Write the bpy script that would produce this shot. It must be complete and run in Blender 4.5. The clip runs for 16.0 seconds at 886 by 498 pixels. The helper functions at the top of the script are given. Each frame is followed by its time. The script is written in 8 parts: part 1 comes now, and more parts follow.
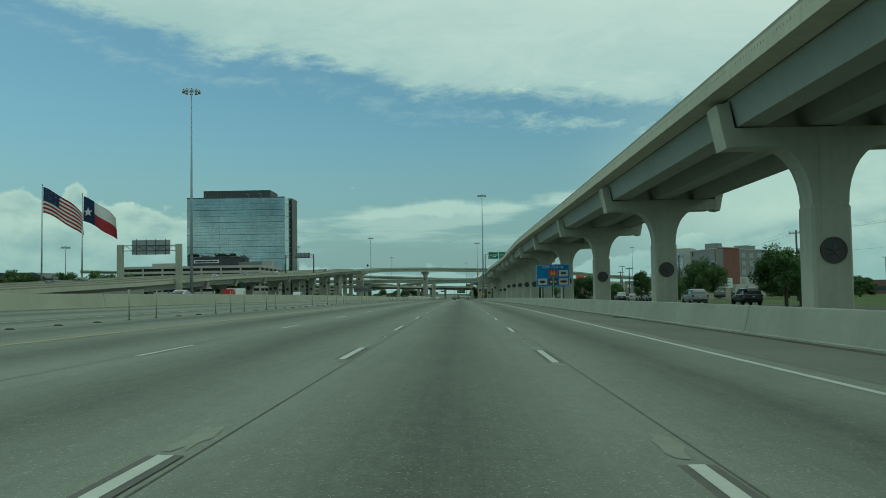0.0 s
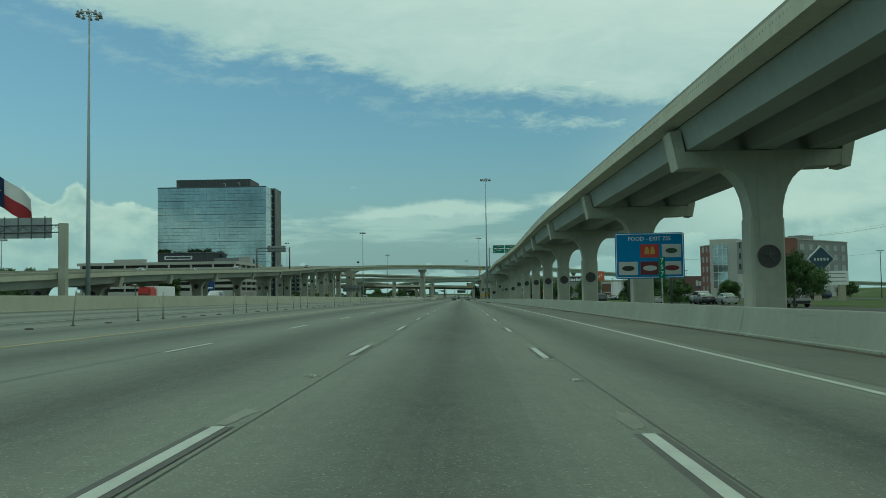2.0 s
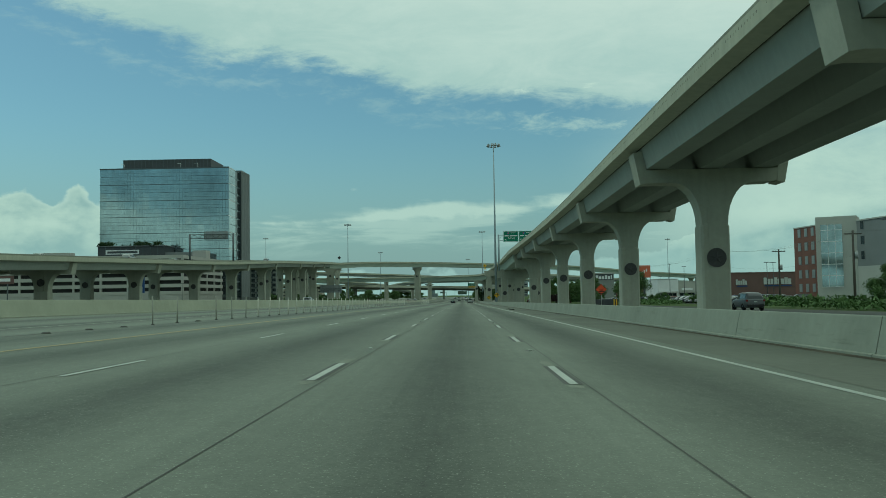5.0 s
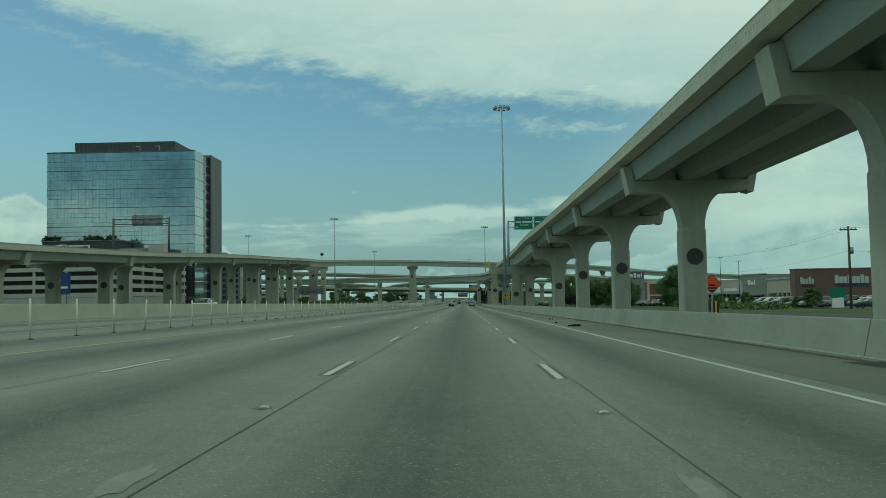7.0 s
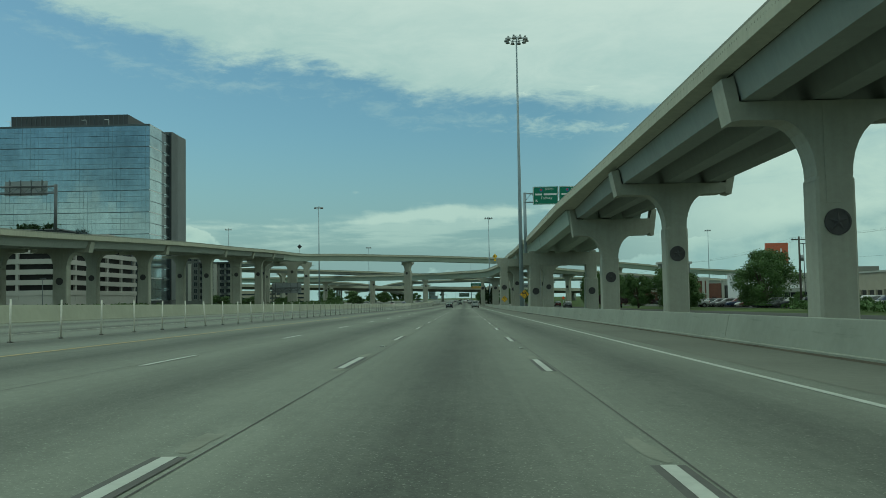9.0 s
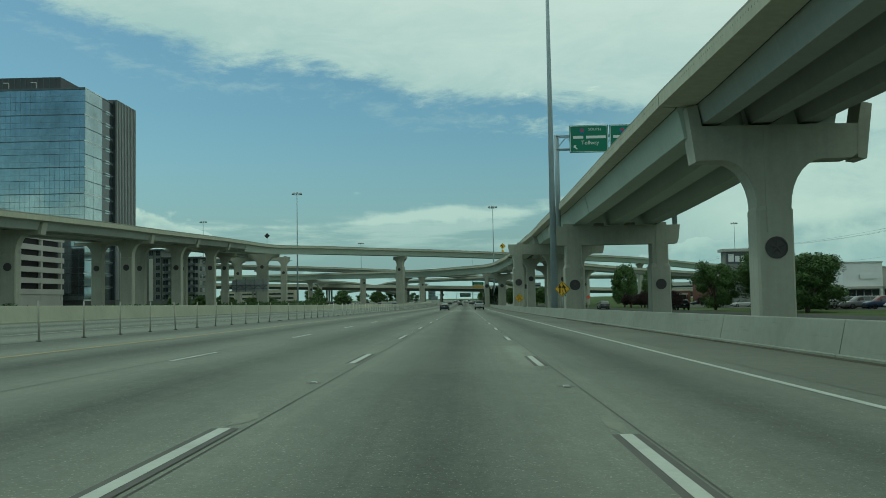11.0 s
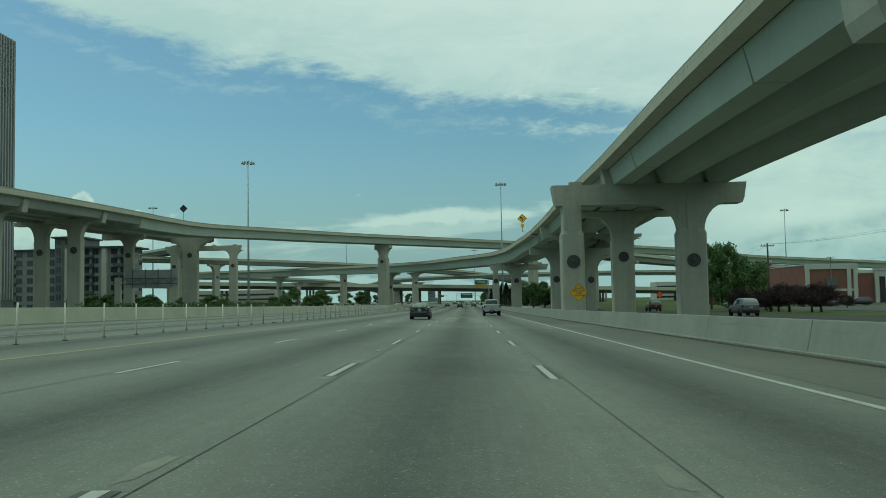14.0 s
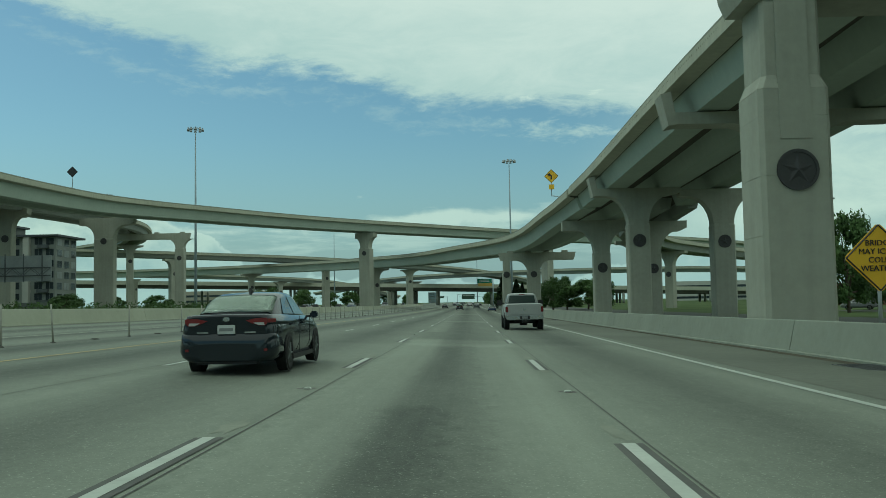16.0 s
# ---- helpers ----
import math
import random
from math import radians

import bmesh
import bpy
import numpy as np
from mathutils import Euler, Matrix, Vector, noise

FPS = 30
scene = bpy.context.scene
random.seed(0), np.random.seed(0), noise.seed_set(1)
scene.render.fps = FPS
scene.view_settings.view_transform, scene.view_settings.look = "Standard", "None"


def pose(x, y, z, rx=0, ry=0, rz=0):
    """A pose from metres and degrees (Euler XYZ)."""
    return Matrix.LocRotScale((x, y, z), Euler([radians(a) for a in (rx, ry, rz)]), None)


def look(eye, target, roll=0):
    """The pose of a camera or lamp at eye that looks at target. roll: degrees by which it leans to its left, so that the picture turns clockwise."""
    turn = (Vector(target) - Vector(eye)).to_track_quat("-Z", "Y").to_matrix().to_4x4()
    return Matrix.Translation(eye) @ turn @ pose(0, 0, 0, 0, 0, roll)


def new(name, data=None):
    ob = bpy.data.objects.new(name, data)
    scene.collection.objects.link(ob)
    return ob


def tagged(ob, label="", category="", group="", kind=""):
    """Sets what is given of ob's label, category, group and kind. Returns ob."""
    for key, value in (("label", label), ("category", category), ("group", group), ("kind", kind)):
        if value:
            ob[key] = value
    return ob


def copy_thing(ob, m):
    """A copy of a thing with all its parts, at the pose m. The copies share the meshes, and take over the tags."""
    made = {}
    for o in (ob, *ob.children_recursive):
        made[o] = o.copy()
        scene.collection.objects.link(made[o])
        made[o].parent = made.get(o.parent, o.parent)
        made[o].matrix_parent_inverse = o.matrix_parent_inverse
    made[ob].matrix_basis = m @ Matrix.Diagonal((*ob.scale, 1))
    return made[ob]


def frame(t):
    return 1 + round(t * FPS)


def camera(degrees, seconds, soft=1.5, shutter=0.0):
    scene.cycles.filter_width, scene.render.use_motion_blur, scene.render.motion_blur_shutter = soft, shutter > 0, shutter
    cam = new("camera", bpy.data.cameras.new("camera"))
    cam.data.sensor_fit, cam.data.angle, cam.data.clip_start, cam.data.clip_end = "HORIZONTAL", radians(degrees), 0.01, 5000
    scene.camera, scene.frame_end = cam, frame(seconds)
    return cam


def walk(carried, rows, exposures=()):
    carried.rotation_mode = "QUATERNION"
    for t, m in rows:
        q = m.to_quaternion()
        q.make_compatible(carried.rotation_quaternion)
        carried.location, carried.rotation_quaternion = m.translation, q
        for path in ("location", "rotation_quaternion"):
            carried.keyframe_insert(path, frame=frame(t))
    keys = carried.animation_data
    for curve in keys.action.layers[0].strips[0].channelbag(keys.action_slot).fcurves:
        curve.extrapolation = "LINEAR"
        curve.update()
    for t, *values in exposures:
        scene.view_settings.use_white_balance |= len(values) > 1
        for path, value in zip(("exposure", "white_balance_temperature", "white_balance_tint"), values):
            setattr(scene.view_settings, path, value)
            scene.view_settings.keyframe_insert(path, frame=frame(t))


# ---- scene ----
cam = camera(53.39, 16.0, soft=0.85)
# seconds, x, y, z, pitch, roll, yaw
ROWS = [
    (0, 0.240, 0.000, 1.160, 2.880, -0.844, 1.151),
    (0.5, 0.247, 14.867, 1.156, 2.831, -0.851, 1.132),
    (1, 0.255, 29.738, 1.143, 2.840, -0.858, 1.116),
    (1.5, 0.262, 44.623, 1.122, 2.824, -0.866, 1.122),
    (2, 0.269, 59.533, 1.092, 2.864, -0.873, 1.175),
    (2.5, 0.277, 74.458, 1.055, 2.812, -0.880, 1.185),
    (3, 0.284, 89.393, 1.011, 2.818, -0.887, 1.204),
    (3.5, 0.292, 104.325, 0.960, 2.869, -0.895, 1.220),
    (4, 0.299, 119.242, 0.902, 2.922, -0.902, 1.233),
    (6.5, 0.336, 193.763, 0.532, 3.102, -0.938, 1.241),
    (7, 0.343, 208.572, 0.444, 3.155, -0.946, 1.266),
    (7.5, 0.351, 223.357, 0.353, 3.129, -0.953, 1.291),
    (8, 0.358, 238.139, 0.258, 3.198, -0.960, 1.317),
    (8.5, 0.366, 252.972, 0.160, 3.156, -0.968, 1.339),
    (9, 0.373, 267.828, 0.060, 3.173, -0.975, 1.361),
    (11.5, 0.410, 341.959, -0.471, 3.244, -1.011, 1.431),
    (12, 0.417, 356.647, -0.578, 3.289, -1.019, 1.422),
    (12.5, 0.425, 371.312, -0.686, 3.329, -1.026, 1.375),
    (13, 0.432, 385.954, -0.793, 3.353, -1.033, 1.440),
    (13.5, 0.440, 400.589, -0.900, 3.372, -1.040, 1.454),
    (14, 0.447, 415.222, -1.006, 3.338, -1.048, 1.518),
    (14.5, 0.454, 429.856, -1.110, 3.371, -1.055, 1.552),
    (15, 0.462, 444.509, -1.213, 3.429, -1.062, 1.548),
    (15.5, 0.469, 459.177, -1.314, 3.390, -1.070, 1.573),
    (16, 0.477, 473.866, -1.412, 3.455, -1.077, 1.629),
]
walk(cam, [(t, look((x, y, z), (x - math.sin(radians(w)) * math.cos(radians(p)), y + math.cos(radians(w)) * math.cos(radians(p)), z + math.sin(radians(p))), r)) for t, x, y, z, p, r, w in ROWS], [(0, -0.13, 5700, -27), (3, -0.12, 5700, -28), (8, -0.10, 5800, -25), (13, -0.04, 5740, -24), (16, 0.02, 5830, -22)])



def road_z(y):
    """Height of the carriageway along the drive: a long gentle fall."""
    u = min(max(y, 0.0), 720.0) / 100.0
    return -0.2041 * u * u + 0.01889 * u ** 3


FALL = 0.0285   # the carriageway falls to the right by this much a metre


def ground_z(x, y):
    """Height of the ground: the cross fall of the carriageway, level beyond it."""
    return road_z(y) - FALL * (min(max(x, -24.0), 12.0) - 0.3)


def lift(x):
    """Height shift by x that fits things beside the carriageway to the camera's rolled view."""
    return -FALL * (x - 0.3)


# ---- world and sun ----
SUN_EL, SUN_AZ = 58.0, -75.0   # degrees; azimuth from +y towards +x


def world_sky():
    w = bpy.data.worlds.new("sky")
    scene.world = w
    w.use_nodes = True
    nt = w.node_tree
    nt.nodes.clear()
    N, L = nt.nodes, nt.links

    def math_node(op, a, b=None, c=None):
        n = N.new("ShaderNodeMath")
        n.operation = op
        for i, v in enumerate((a, b, c)):
            if v is None:
                continue
            if isinstance(v, (int, float)):
                n.inputs[i].default_value = v
            else:
                L.new(v, n.inputs[i])
        return n.outputs[0]

    def ramp(v, a, b, lo=0.0, hi=1.0):
        n = N.new("ShaderNodeMapRange")
        n.interpolation_type = "SMOOTHSTEP"
        L.new(v, n.inputs[0])
        for i, k in enumerate((a, b, lo, hi)):
            n.inputs[i + 1].default_value = k
        return n.outputs[0]

    def noise_node(vec, scale, detail, rough=0.5, dist=0.0):
        n = N.new("ShaderNodeTexNoise")
        n.inputs["Scale"].default_value = scale
        n.inputs["Detail"].default_value = detail
        n.inputs["Roughness"].default_value = rough
        n.inputs["Distortion"].default_value = dist
        L.new(vec, n.inputs["Vector"])
        return n.outputs["Fac"]

    def mix(f, a, b):
        n = N.new("ShaderNodeMix")
        n.data_type = "RGBA"
        L.new(f, n.inputs[0])
        for s, v in ((6, a), (7, b)):
            if isinstance(v, tuple):
                n.inputs[s].default_value = v
            else:
                L.new(v, n.inputs[s])
        return n.outputs[2]

    tc = N.new("ShaderNodeTexCoord")
    sep = N.new("ShaderNodeSeparateXYZ")
    L.new(tc.outputs["Generated"], sep.inputs[0])
    az = sep.outputs[0]   # across the view ahead, and without a seam behind
    el = math_node("ARCSINE", sep.outputs[2])
    comb = N.new("ShaderNodeCombineXYZ")
    L.new(sep.outputs[0], comb.inputs[0])
    L.new(math_node("MULTIPLY", el, 2.6), comb.inputs[1])
    L.new(sep.outputs[1], comb.inputs[2])
    comb2 = N.new("ShaderNodeCombineXYZ")
    L.new(sep.outputs[0], comb2.inputs[0])
    L.new(math_node("MULTIPLY", el, 1.5), comb2.inputs[1])
    L.new(sep.outputs[1], comb2.inputs[2])
    sky = N.new("ShaderNodeTexSky")
    sky.sky_type = "NISHITA"
    sky.sun_disc = False
    sky.sun_elevation = radians(SUN_EL)
    sky.sun_rotation = radians(SUN_AZ)
    sky.air_density, sky.dust_density, sky.ozone_density = 1.0, 1.2, 1.5
    bg_sky = N.new("ShaderNodeBackground")
    tint = N.new("ShaderNodeMix")
    tint.data_type, tint.blend_type = "RGBA", "MULTIPLY"
    tint.inputs[0].default_value = 1.0
    tint.inputs[7].default_value = (0.94, 1.0, 0.98, 1)
    L.new(sky.outputs[0], tint.inputs[6])
    L.new(tint.outputs[2], bg_sky.inputs[0])
    bg_sky.inputs[1].default_value = 0.092
    def bent(v, pts):
        """A line bent at pts (v, height)."""
        out = pts[0][1]
        for (a, p), (b, q) in zip(pts, pts[1:]):
            n = N.new("ShaderNodeMapRange")
            L.new(v, n.inputs[0])
            for i, k in enumerate((a, b, 0.0, q - p)):
                n.inputs[i + 1].default_value = k
            out = math_node("ADD", n.outputs[0], out)
        return out

    # high sheet of cloud overhead, with a ragged lower edge
    wob = noise_node(comb.outputs[0], 7.0, 9.0, 0.66, 0.5)
    fine = noise_node(comb.outputs[0], 30.0, 7.0, 0.65, 0.4)
    edge = bent(az, ((-0.7, 0.36), (-0.46, 0.318), (-0.40, 0.296), (-0.33, 0.274), (-0.26, 0.258), (-0.16, 0.258), (-0.09, 0.238), (-0.045, 0.222), (0.06, 0.220), (0.21, 0.198), (0.30, 0.18), (0.6, 0.10)))
    above = math_node("SUBTRACT", el, edge)
    rag = math_node("MULTIPLY_ADD", math_node("SUBTRACT", wob, 0.5), 0.075, above)
    rag = math_node("MULTIPLY_ADD", math_node("SUBTRACT", fine, 0.5), 0.035, rag)
    sheet = ramp(rag, -0.008, 0.018, 0.0, 0.98)
    # torn wisps and bright puffs that hang below the sheet
    band = math_node("SUBTRACT", 0.018, math_node("ABSOLUTE", math_node("ADD", above, 0.022)))
    side = ramp(az, -0.02, 0.1, 0.35, 1.0)
    wisp = math_node("MULTIPLY_ADD", math_node("SUBTRACT", fine, 0.55), 0.09, band)
    wisp = math_node("MULTIPLY", ramp(wisp, 0.0, 0.028, 0.0, 0.75), side)
    puff = None
    for pa, pe, pr in ((0.068, 0.226, 0.017), (0.118, 0.232, 0.013), (0.140, 0.230, 0.012), (-0.118, 0.120, 0.011)):
        dx = math_node("MULTIPLY", math_node("SUBTRACT", az, pa), 0.6)
        dy = math_node("MULTIPLY", math_node("SUBTRACT", el, pe), 1.5)
        dd = math_node("SQRT", math_node("ADD", math_node("MULTIPLY", dx, dx), math_node("MULTIPLY", dy, dy)))
        one = math_node("MULTIPLY_ADD", math_node("SUBTRACT", fine, 0.5), 0.045, math_node("SUBTRACT", pr * 0.62, dd))
        one = ramp(one, 0.003, 0.012, 0.0, 1.0 if pe > 0.2 else 0.45)
        puff = one if puff is None else math_node("MAXIMUM", puff, one)
    # heaped clouds to the west, with rounded heads and filled bodies
    heap = noise_node(comb2.outputs[0], 16.0, 9.0, 0.55, 0.1)
    shift = N.new("ShaderNodeVectorMath")
    shift.operation = "ADD"
    L.new(comb2.outputs[0], shift.inputs[0])
    shift.inputs[1].default_value = (-0.010, 0.016, 0.0)
    heap_b = noise_node(shift.outputs[0], 16.0, 9.0, 0.55, 0.1)
    hn = math_node("SUBTRACT", heap, 0.5)
    top = bent(az, ((-0.9, 0.10), (-0.47, 0.112), (-0.446, 0.119), (-0.423, 0.108), (-0.40, 0.127), (-0.385, 0.113), (-0.352, 0.100), (-0.30, 0.090), (-0.255, 0.062), (-0.22, 0.030), (0.14, 0.030), (0.40, 0.09)))
    under = math_node("MULTIPLY_ADD", hn, 0.055, math_node("SUBTRACT", top, el))
    low = ramp(under, 0.0, 0.005, 0.0, 0.96)
    # long bank ahead, rising to the east, with torn streaks under it
    mid = bent(az, ((-0.30, 0.081), (-0.16, 0.084), (-0.11, 0.089), (-0.05, 0.095), (0.03, 0.096), (0.12, 0.100), (0.3, 0.108)))
    half = bent(az, ((-0.30, 0.003), (-0.16, 0.006), (-0.05, 0.009), (0.12, 0.009), (0.3, 0.014)))
    bank = math_node("SUBTRACT", half, math_node("ABSOLUTE", math_node("SUBTRACT", el, mid)))
    comb3 = N.new("ShaderNodeCombineXYZ")
    L.new(sep.outputs[0], comb3.inputs[0])
    L.new(math_node("MULTIPLY", el, 6.5), comb3.inputs[1])
    L.new(sep.outputs[1], comb3.inputs[2])
    streak = noise_node(comb3.outputs[0], 6.0, 9.0, 0.6, 0.3)
    bank = math_node("MULTIPLY_ADD", math_node("SUBTRACT", streak, 0.46), 0.040, math_node("MULTIPLY_ADD", hn, 0.030, bank))
    bank = math_node("MULTIPLY", ramp(bank, 0.0, 0.012, 0.0, 0.84), ramp(az, 0.6, 0.3))
    under_bank = math_node("MULTIPLY", ramp(streak, 0.45, 0.62, 0.0, 0.55), math_node("MULTIPLY", ramp(el, 0.098, 0.085), ramp(el, 0.035, 0.06)))
    low = math_node("MAXIMUM", math_node("MAXIMUM", low, bank), under_bank)
    haze = ramp(el, 0.20, -0.01, 0.0, 0.85)
    veil = math_node("MULTIPLY", math_node("MULTIPLY", ramp(az, 0.10, 0.34), ramp(el, 0.30, 0.14)), ramp(wob, 0.25, 0.6, 0.55, 0.92))
    cover = math_node("MAXIMUM", math_node("MAXIMUM", math_node("MAXIMUM", sheet, wisp), puff), math_node("MAXIMUM", low, veil))
    shade = mix(ramp(rag, 0.0, 0.16), (0.68, 0.765, 0.77, 1), (1.0, 0.965, 0.935, 1))
    shade = mix(ramp(wob, 0.35, 0.8, 0.0, 0.6), shade, (1.0, 0.972, 0.94, 1))
    relief = math_node("MULTIPLY_ADD", math_node("SUBTRACT", heap, heap_b), 1.5, 0.60)
    shade2 = mix(ramp(relief, 0.2, 0.9), (0.44, 0.56, 0.59, 1), (0.84, 0.89, 0.82, 1))
    shade2 = mix(ramp(under, 0.012, 0.0, 0.0, 0.75), shade2, (0.93, 0.96, 0.89, 1))
    shade2 = mix(ramp(el, 0.095, 0.02, 0.0, 0.75), shade2, (0.52, 0.65, 0.66, 1))
    shade2 = mix(bank, shade2, (0.85, 0.89, 0.84, 1))
    shade = mix(ramp(el, 0.14, 0.19), shade2, shade)
    shade = mix(puff, shade, (1.0, 1.0, 0.93, 1))
    bg_haze = N.new("ShaderNodeBackground")
    bg_haze.inputs[0].default_value = (0.53, 0.67, 0.735, 1)
    bg_haze.inputs[1].default_value = 0.55
    mh = N.new("ShaderNodeMixShader")
    L.new(haze, mh.inputs[0])
    L.new(bg_sky.outputs[0], mh.inputs[1])
    L.new(bg_haze.outputs[0], mh.inputs[2])
    bg_cloud = N.new("ShaderNodeBackground")
    L.new(shade, bg_cloud.inputs[0])
    bg_cloud.inputs[1].default_value = 0.75
    mx = N.new("ShaderNodeMixShader")
    L.new(cover, mx.inputs[0])
    L.new(mh.outputs[0], mx.inputs[1])
    L.new(bg_cloud.outputs[0], mx.inputs[2])
    out = N.new("ShaderNodeOutputWorld")
    L.new(mx.outputs[0], out.inputs[0])


world_sky()
sun = new("sun", bpy.data.lights.new("sun", "SUN"))
sun.data.energy, sun.data.angle, sun.data.color = 0.5, radians(6.0), (1.0, 0.95, 0.86)
_d = Vector((math.sin(radians(SUN_AZ)) * math.cos(radians(SUN_EL)), math.cos(radians(SUN_AZ)) * math.cos(radians(SUN_EL)), math.sin(radians(SUN_EL))))
sun.matrix_world = look(_d * 900.0 + Vector((0, 250, 0)), (0, 250, 0))


# ---- materials ----
def material(name, color, rough=0.7, metal=0.0, var=0.15, scale=0.5, fine=6.0, bump=0.0, bump_scale=40.0, tint=None, per_object=0.0, streaks=0.0, spec=0.5, scuff=0.0):
    """A surface with large stains, fine grain and relief, in metres."""
    m = bpy.data.materials.new(name)
    m.use_nodes = True
    nt = m.node_tree
    N, L = nt.nodes, nt.links
    b = N["Principled BSDF"]
    b.inputs["Roughness"].default_value = rough
    b.inputs["Metallic"].default_value = metal
    b.inputs["Specular IOR Level"].default_value = spec
    geo = N.new("ShaderNodeNewGeometry")
    n1, n2 = N.new("ShaderNodeTexNoise"), N.new("ShaderNodeTexNoise")
    n1.inputs["Scale"].default_value, n1.inputs["Detail"].default_value = scale, 5.0
    n2.inputs["Scale"].default_value, n2.inputs["Detail"].default_value = fine, 5.0
    n2.inputs["Roughness"].default_value = 0.65
    for n in (n1, n2):
        L.new(geo.outputs["Position"], n.inputs["Vector"])
    dark = tuple(c * (1 - var) for c in color)
    light = tuple(min(1.0, c * (1 + var)) for c in (tint or color))
    add = N.new("ShaderNodeMath")
    add.operation = "MULTIPLY_ADD"
    L.new(n2.outputs["Fac"], add.inputs[0])
    add.inputs[1].default_value = 0.6
    L.new(n1.outputs["Fac"], add.inputs[2])
    mr = N.new("ShaderNodeMapRange")
    L.new(add.outputs[0], mr.inputs[0])
    mr.inputs[1].default_value, mr.inputs[2].default_value = 0.45, 1.15
    last = mr.outputs[0]
    if streaks:
        mp = N.new("ShaderNodeMapping")
        mp.inputs["Scale"].default_value = (2.2, 2.2, 0.12)
        L.new(geo.outputs["Position"], mp.inputs["Vector"])
        n3 = N.new("ShaderNodeTexNoise")
        n3.inputs["Scale"].default_value, n3.inputs["Detail"].default_value = 1.0, 6.0
        L.new(mp.outputs[0], n3.inputs["Vector"])
        s = N.new("ShaderNodeMapRange")
        L.new(n3.outputs["Fac"], s.inputs[0])
        s.inputs[1].default_value, s.inputs[2].default_value = 0.35, 0.65
        s.inputs[3].default_value, s.inputs[4].default_value = -streaks, streaks
        ad = N.new("ShaderNodeMath")
        L.new(last, ad.inputs[0])
        L.new(s.outputs[0], ad.inputs[1])
        last = ad.outputs[0]
    if per_object:
        oi = N.new("ShaderNodeObjectInfo")
        pm = N.new("ShaderNodeMath")
        pm.operation = "MULTIPLY_ADD"
        L.new(oi.outputs["Random"], pm.inputs[0])
        pm.inputs[1].default_value = per_object
        L.new(last, pm.inputs[2])
        last = pm.outputs[0]
    if scuff:
        # long dark tyre and water marks that run along the length
        mp = N.new("ShaderNodeMapping")
        mp.inputs["Scale"].default_value = (0.35, 0.35, 6.0)
        L.new(geo.outputs["Position"], mp.inputs["Vector"])
        n5 = N.new("ShaderNodeTexNoise")
        n5.inputs["Scale"].default_value, n5.inputs["Detail"].default_value, n5.inputs["Roughness"].default_value = 0.8, 8.0, 0.7
        L.new(mp.outputs[0], n5.inputs["Vector"])
        sm = N.new("ShaderNodeMapRange")
        L.new(n5.outputs["Fac"], sm.inputs[0])
        sm.inputs[1].default_value, sm.inputs[2].default_value = 0.60, 0.76
        sm.inputs[3].default_value, sm.inputs[4].default_value = 0.0, -scuff
        ad = N.new("ShaderNodeMath")
        L.new(last, ad.inputs[0])
        L.new(sm.outputs[0], ad.inputs[1])
        last = ad.outputs[0]
    mx = N.new("ShaderNodeMix")
    mx.data_type = "RGBA"
    mx.clamp_factor = not scuff
    L.new(last, mx.inputs[0])
    mx.inputs[6].default_value = (*dark, 1)
    mx.inputs[7].default_value = (*light, 1)
    L.new(mx.outputs[2], b.inputs["Base Color"])
    if bump:
        n4 = N.new("ShaderNodeTexNoise")
        n4.inputs["Scale"].default_value, n4.inputs["Detail"].default_value = bump_scale, 4.0
        L.new(geo.outputs["Position"], n4.inputs["Vector"])
        bp = N.new("ShaderNodeBump")
        bp.inputs["Strength"].default_value = bump
        bp.inputs["Distance"].default_value = 0.01
        L.new(n4.outputs["Fac"], bp.inputs["Height"])
        L.new(bp.outputs[0], b.inputs["Normal"])
    return m


CONCRETE = material("concrete_cast", (0.3533, 0.36, 0.296), 0.85, var=0.16, scale=0.25, fine=2.5, bump=0.15, bump_scale=18, streaks=0.13, spec=0.3)
CONCRETE_DECK = material("concrete_fascia", (0.4202, 0.42, 0.3295), 0.85, var=0.12, scale=0.12, fine=2.0, streaks=0.25, spec=0.3)
CONCRETE_GIRDER = material("concrete_girder", (0.296, 0.32, 0.2865), 0.85, var=0.12, scale=0.15, fine=1.5, streaks=0.1, spec=0.3)
CONCRETE_BARRIER = material("concrete_barrier", (0.2598, 0.278, 0.2292), 0.88, var=0.18, scale=0.35, fine=3.0, bump=0.2, bump_scale=25, spec=0.3, scuff=0.9)
WHITE_LINE = material("road_paint_white", (0.4297, 0.455, 0.4011), 0.7, var=0.2, scale=1.5, fine=14)
FADED_LINE = material("road_paint_faded", (0.2865, 0.295, 0.2387), 0.75, var=0.3, scale=1.5, fine=14)
YELLOW_LINE = material("road_paint_yellow", (0.32, 0.26, 0.12), 0.7, var=0.25, scale=1.5, fine=14)
BLACK_LINE = material("road_paint_black", (0.085, 0.085, 0.075), 0.8, var=0.3, scale=1.5, fine=14)
JOINT = material("joint_sealant", (0.08, 0.08, 0.07), 0.8, var=0.3)
GRASS = material("grass_ground", (0.052, 0.085, 0.024), 0.95, var=0.4, scale=0.05, fine=1.2, tint=(0.075, 0.10, 0.035), spec=0.1)
GALV = material("galvanized_steel", (0.42, 0.44, 0.44), 0.45, metal=0.7, var=0.15, scale=0.8)
DISC = material("medallion_iron", (0.045, 0.045, 0.045), 0.6, var=0.3, scale=3, fine=20)
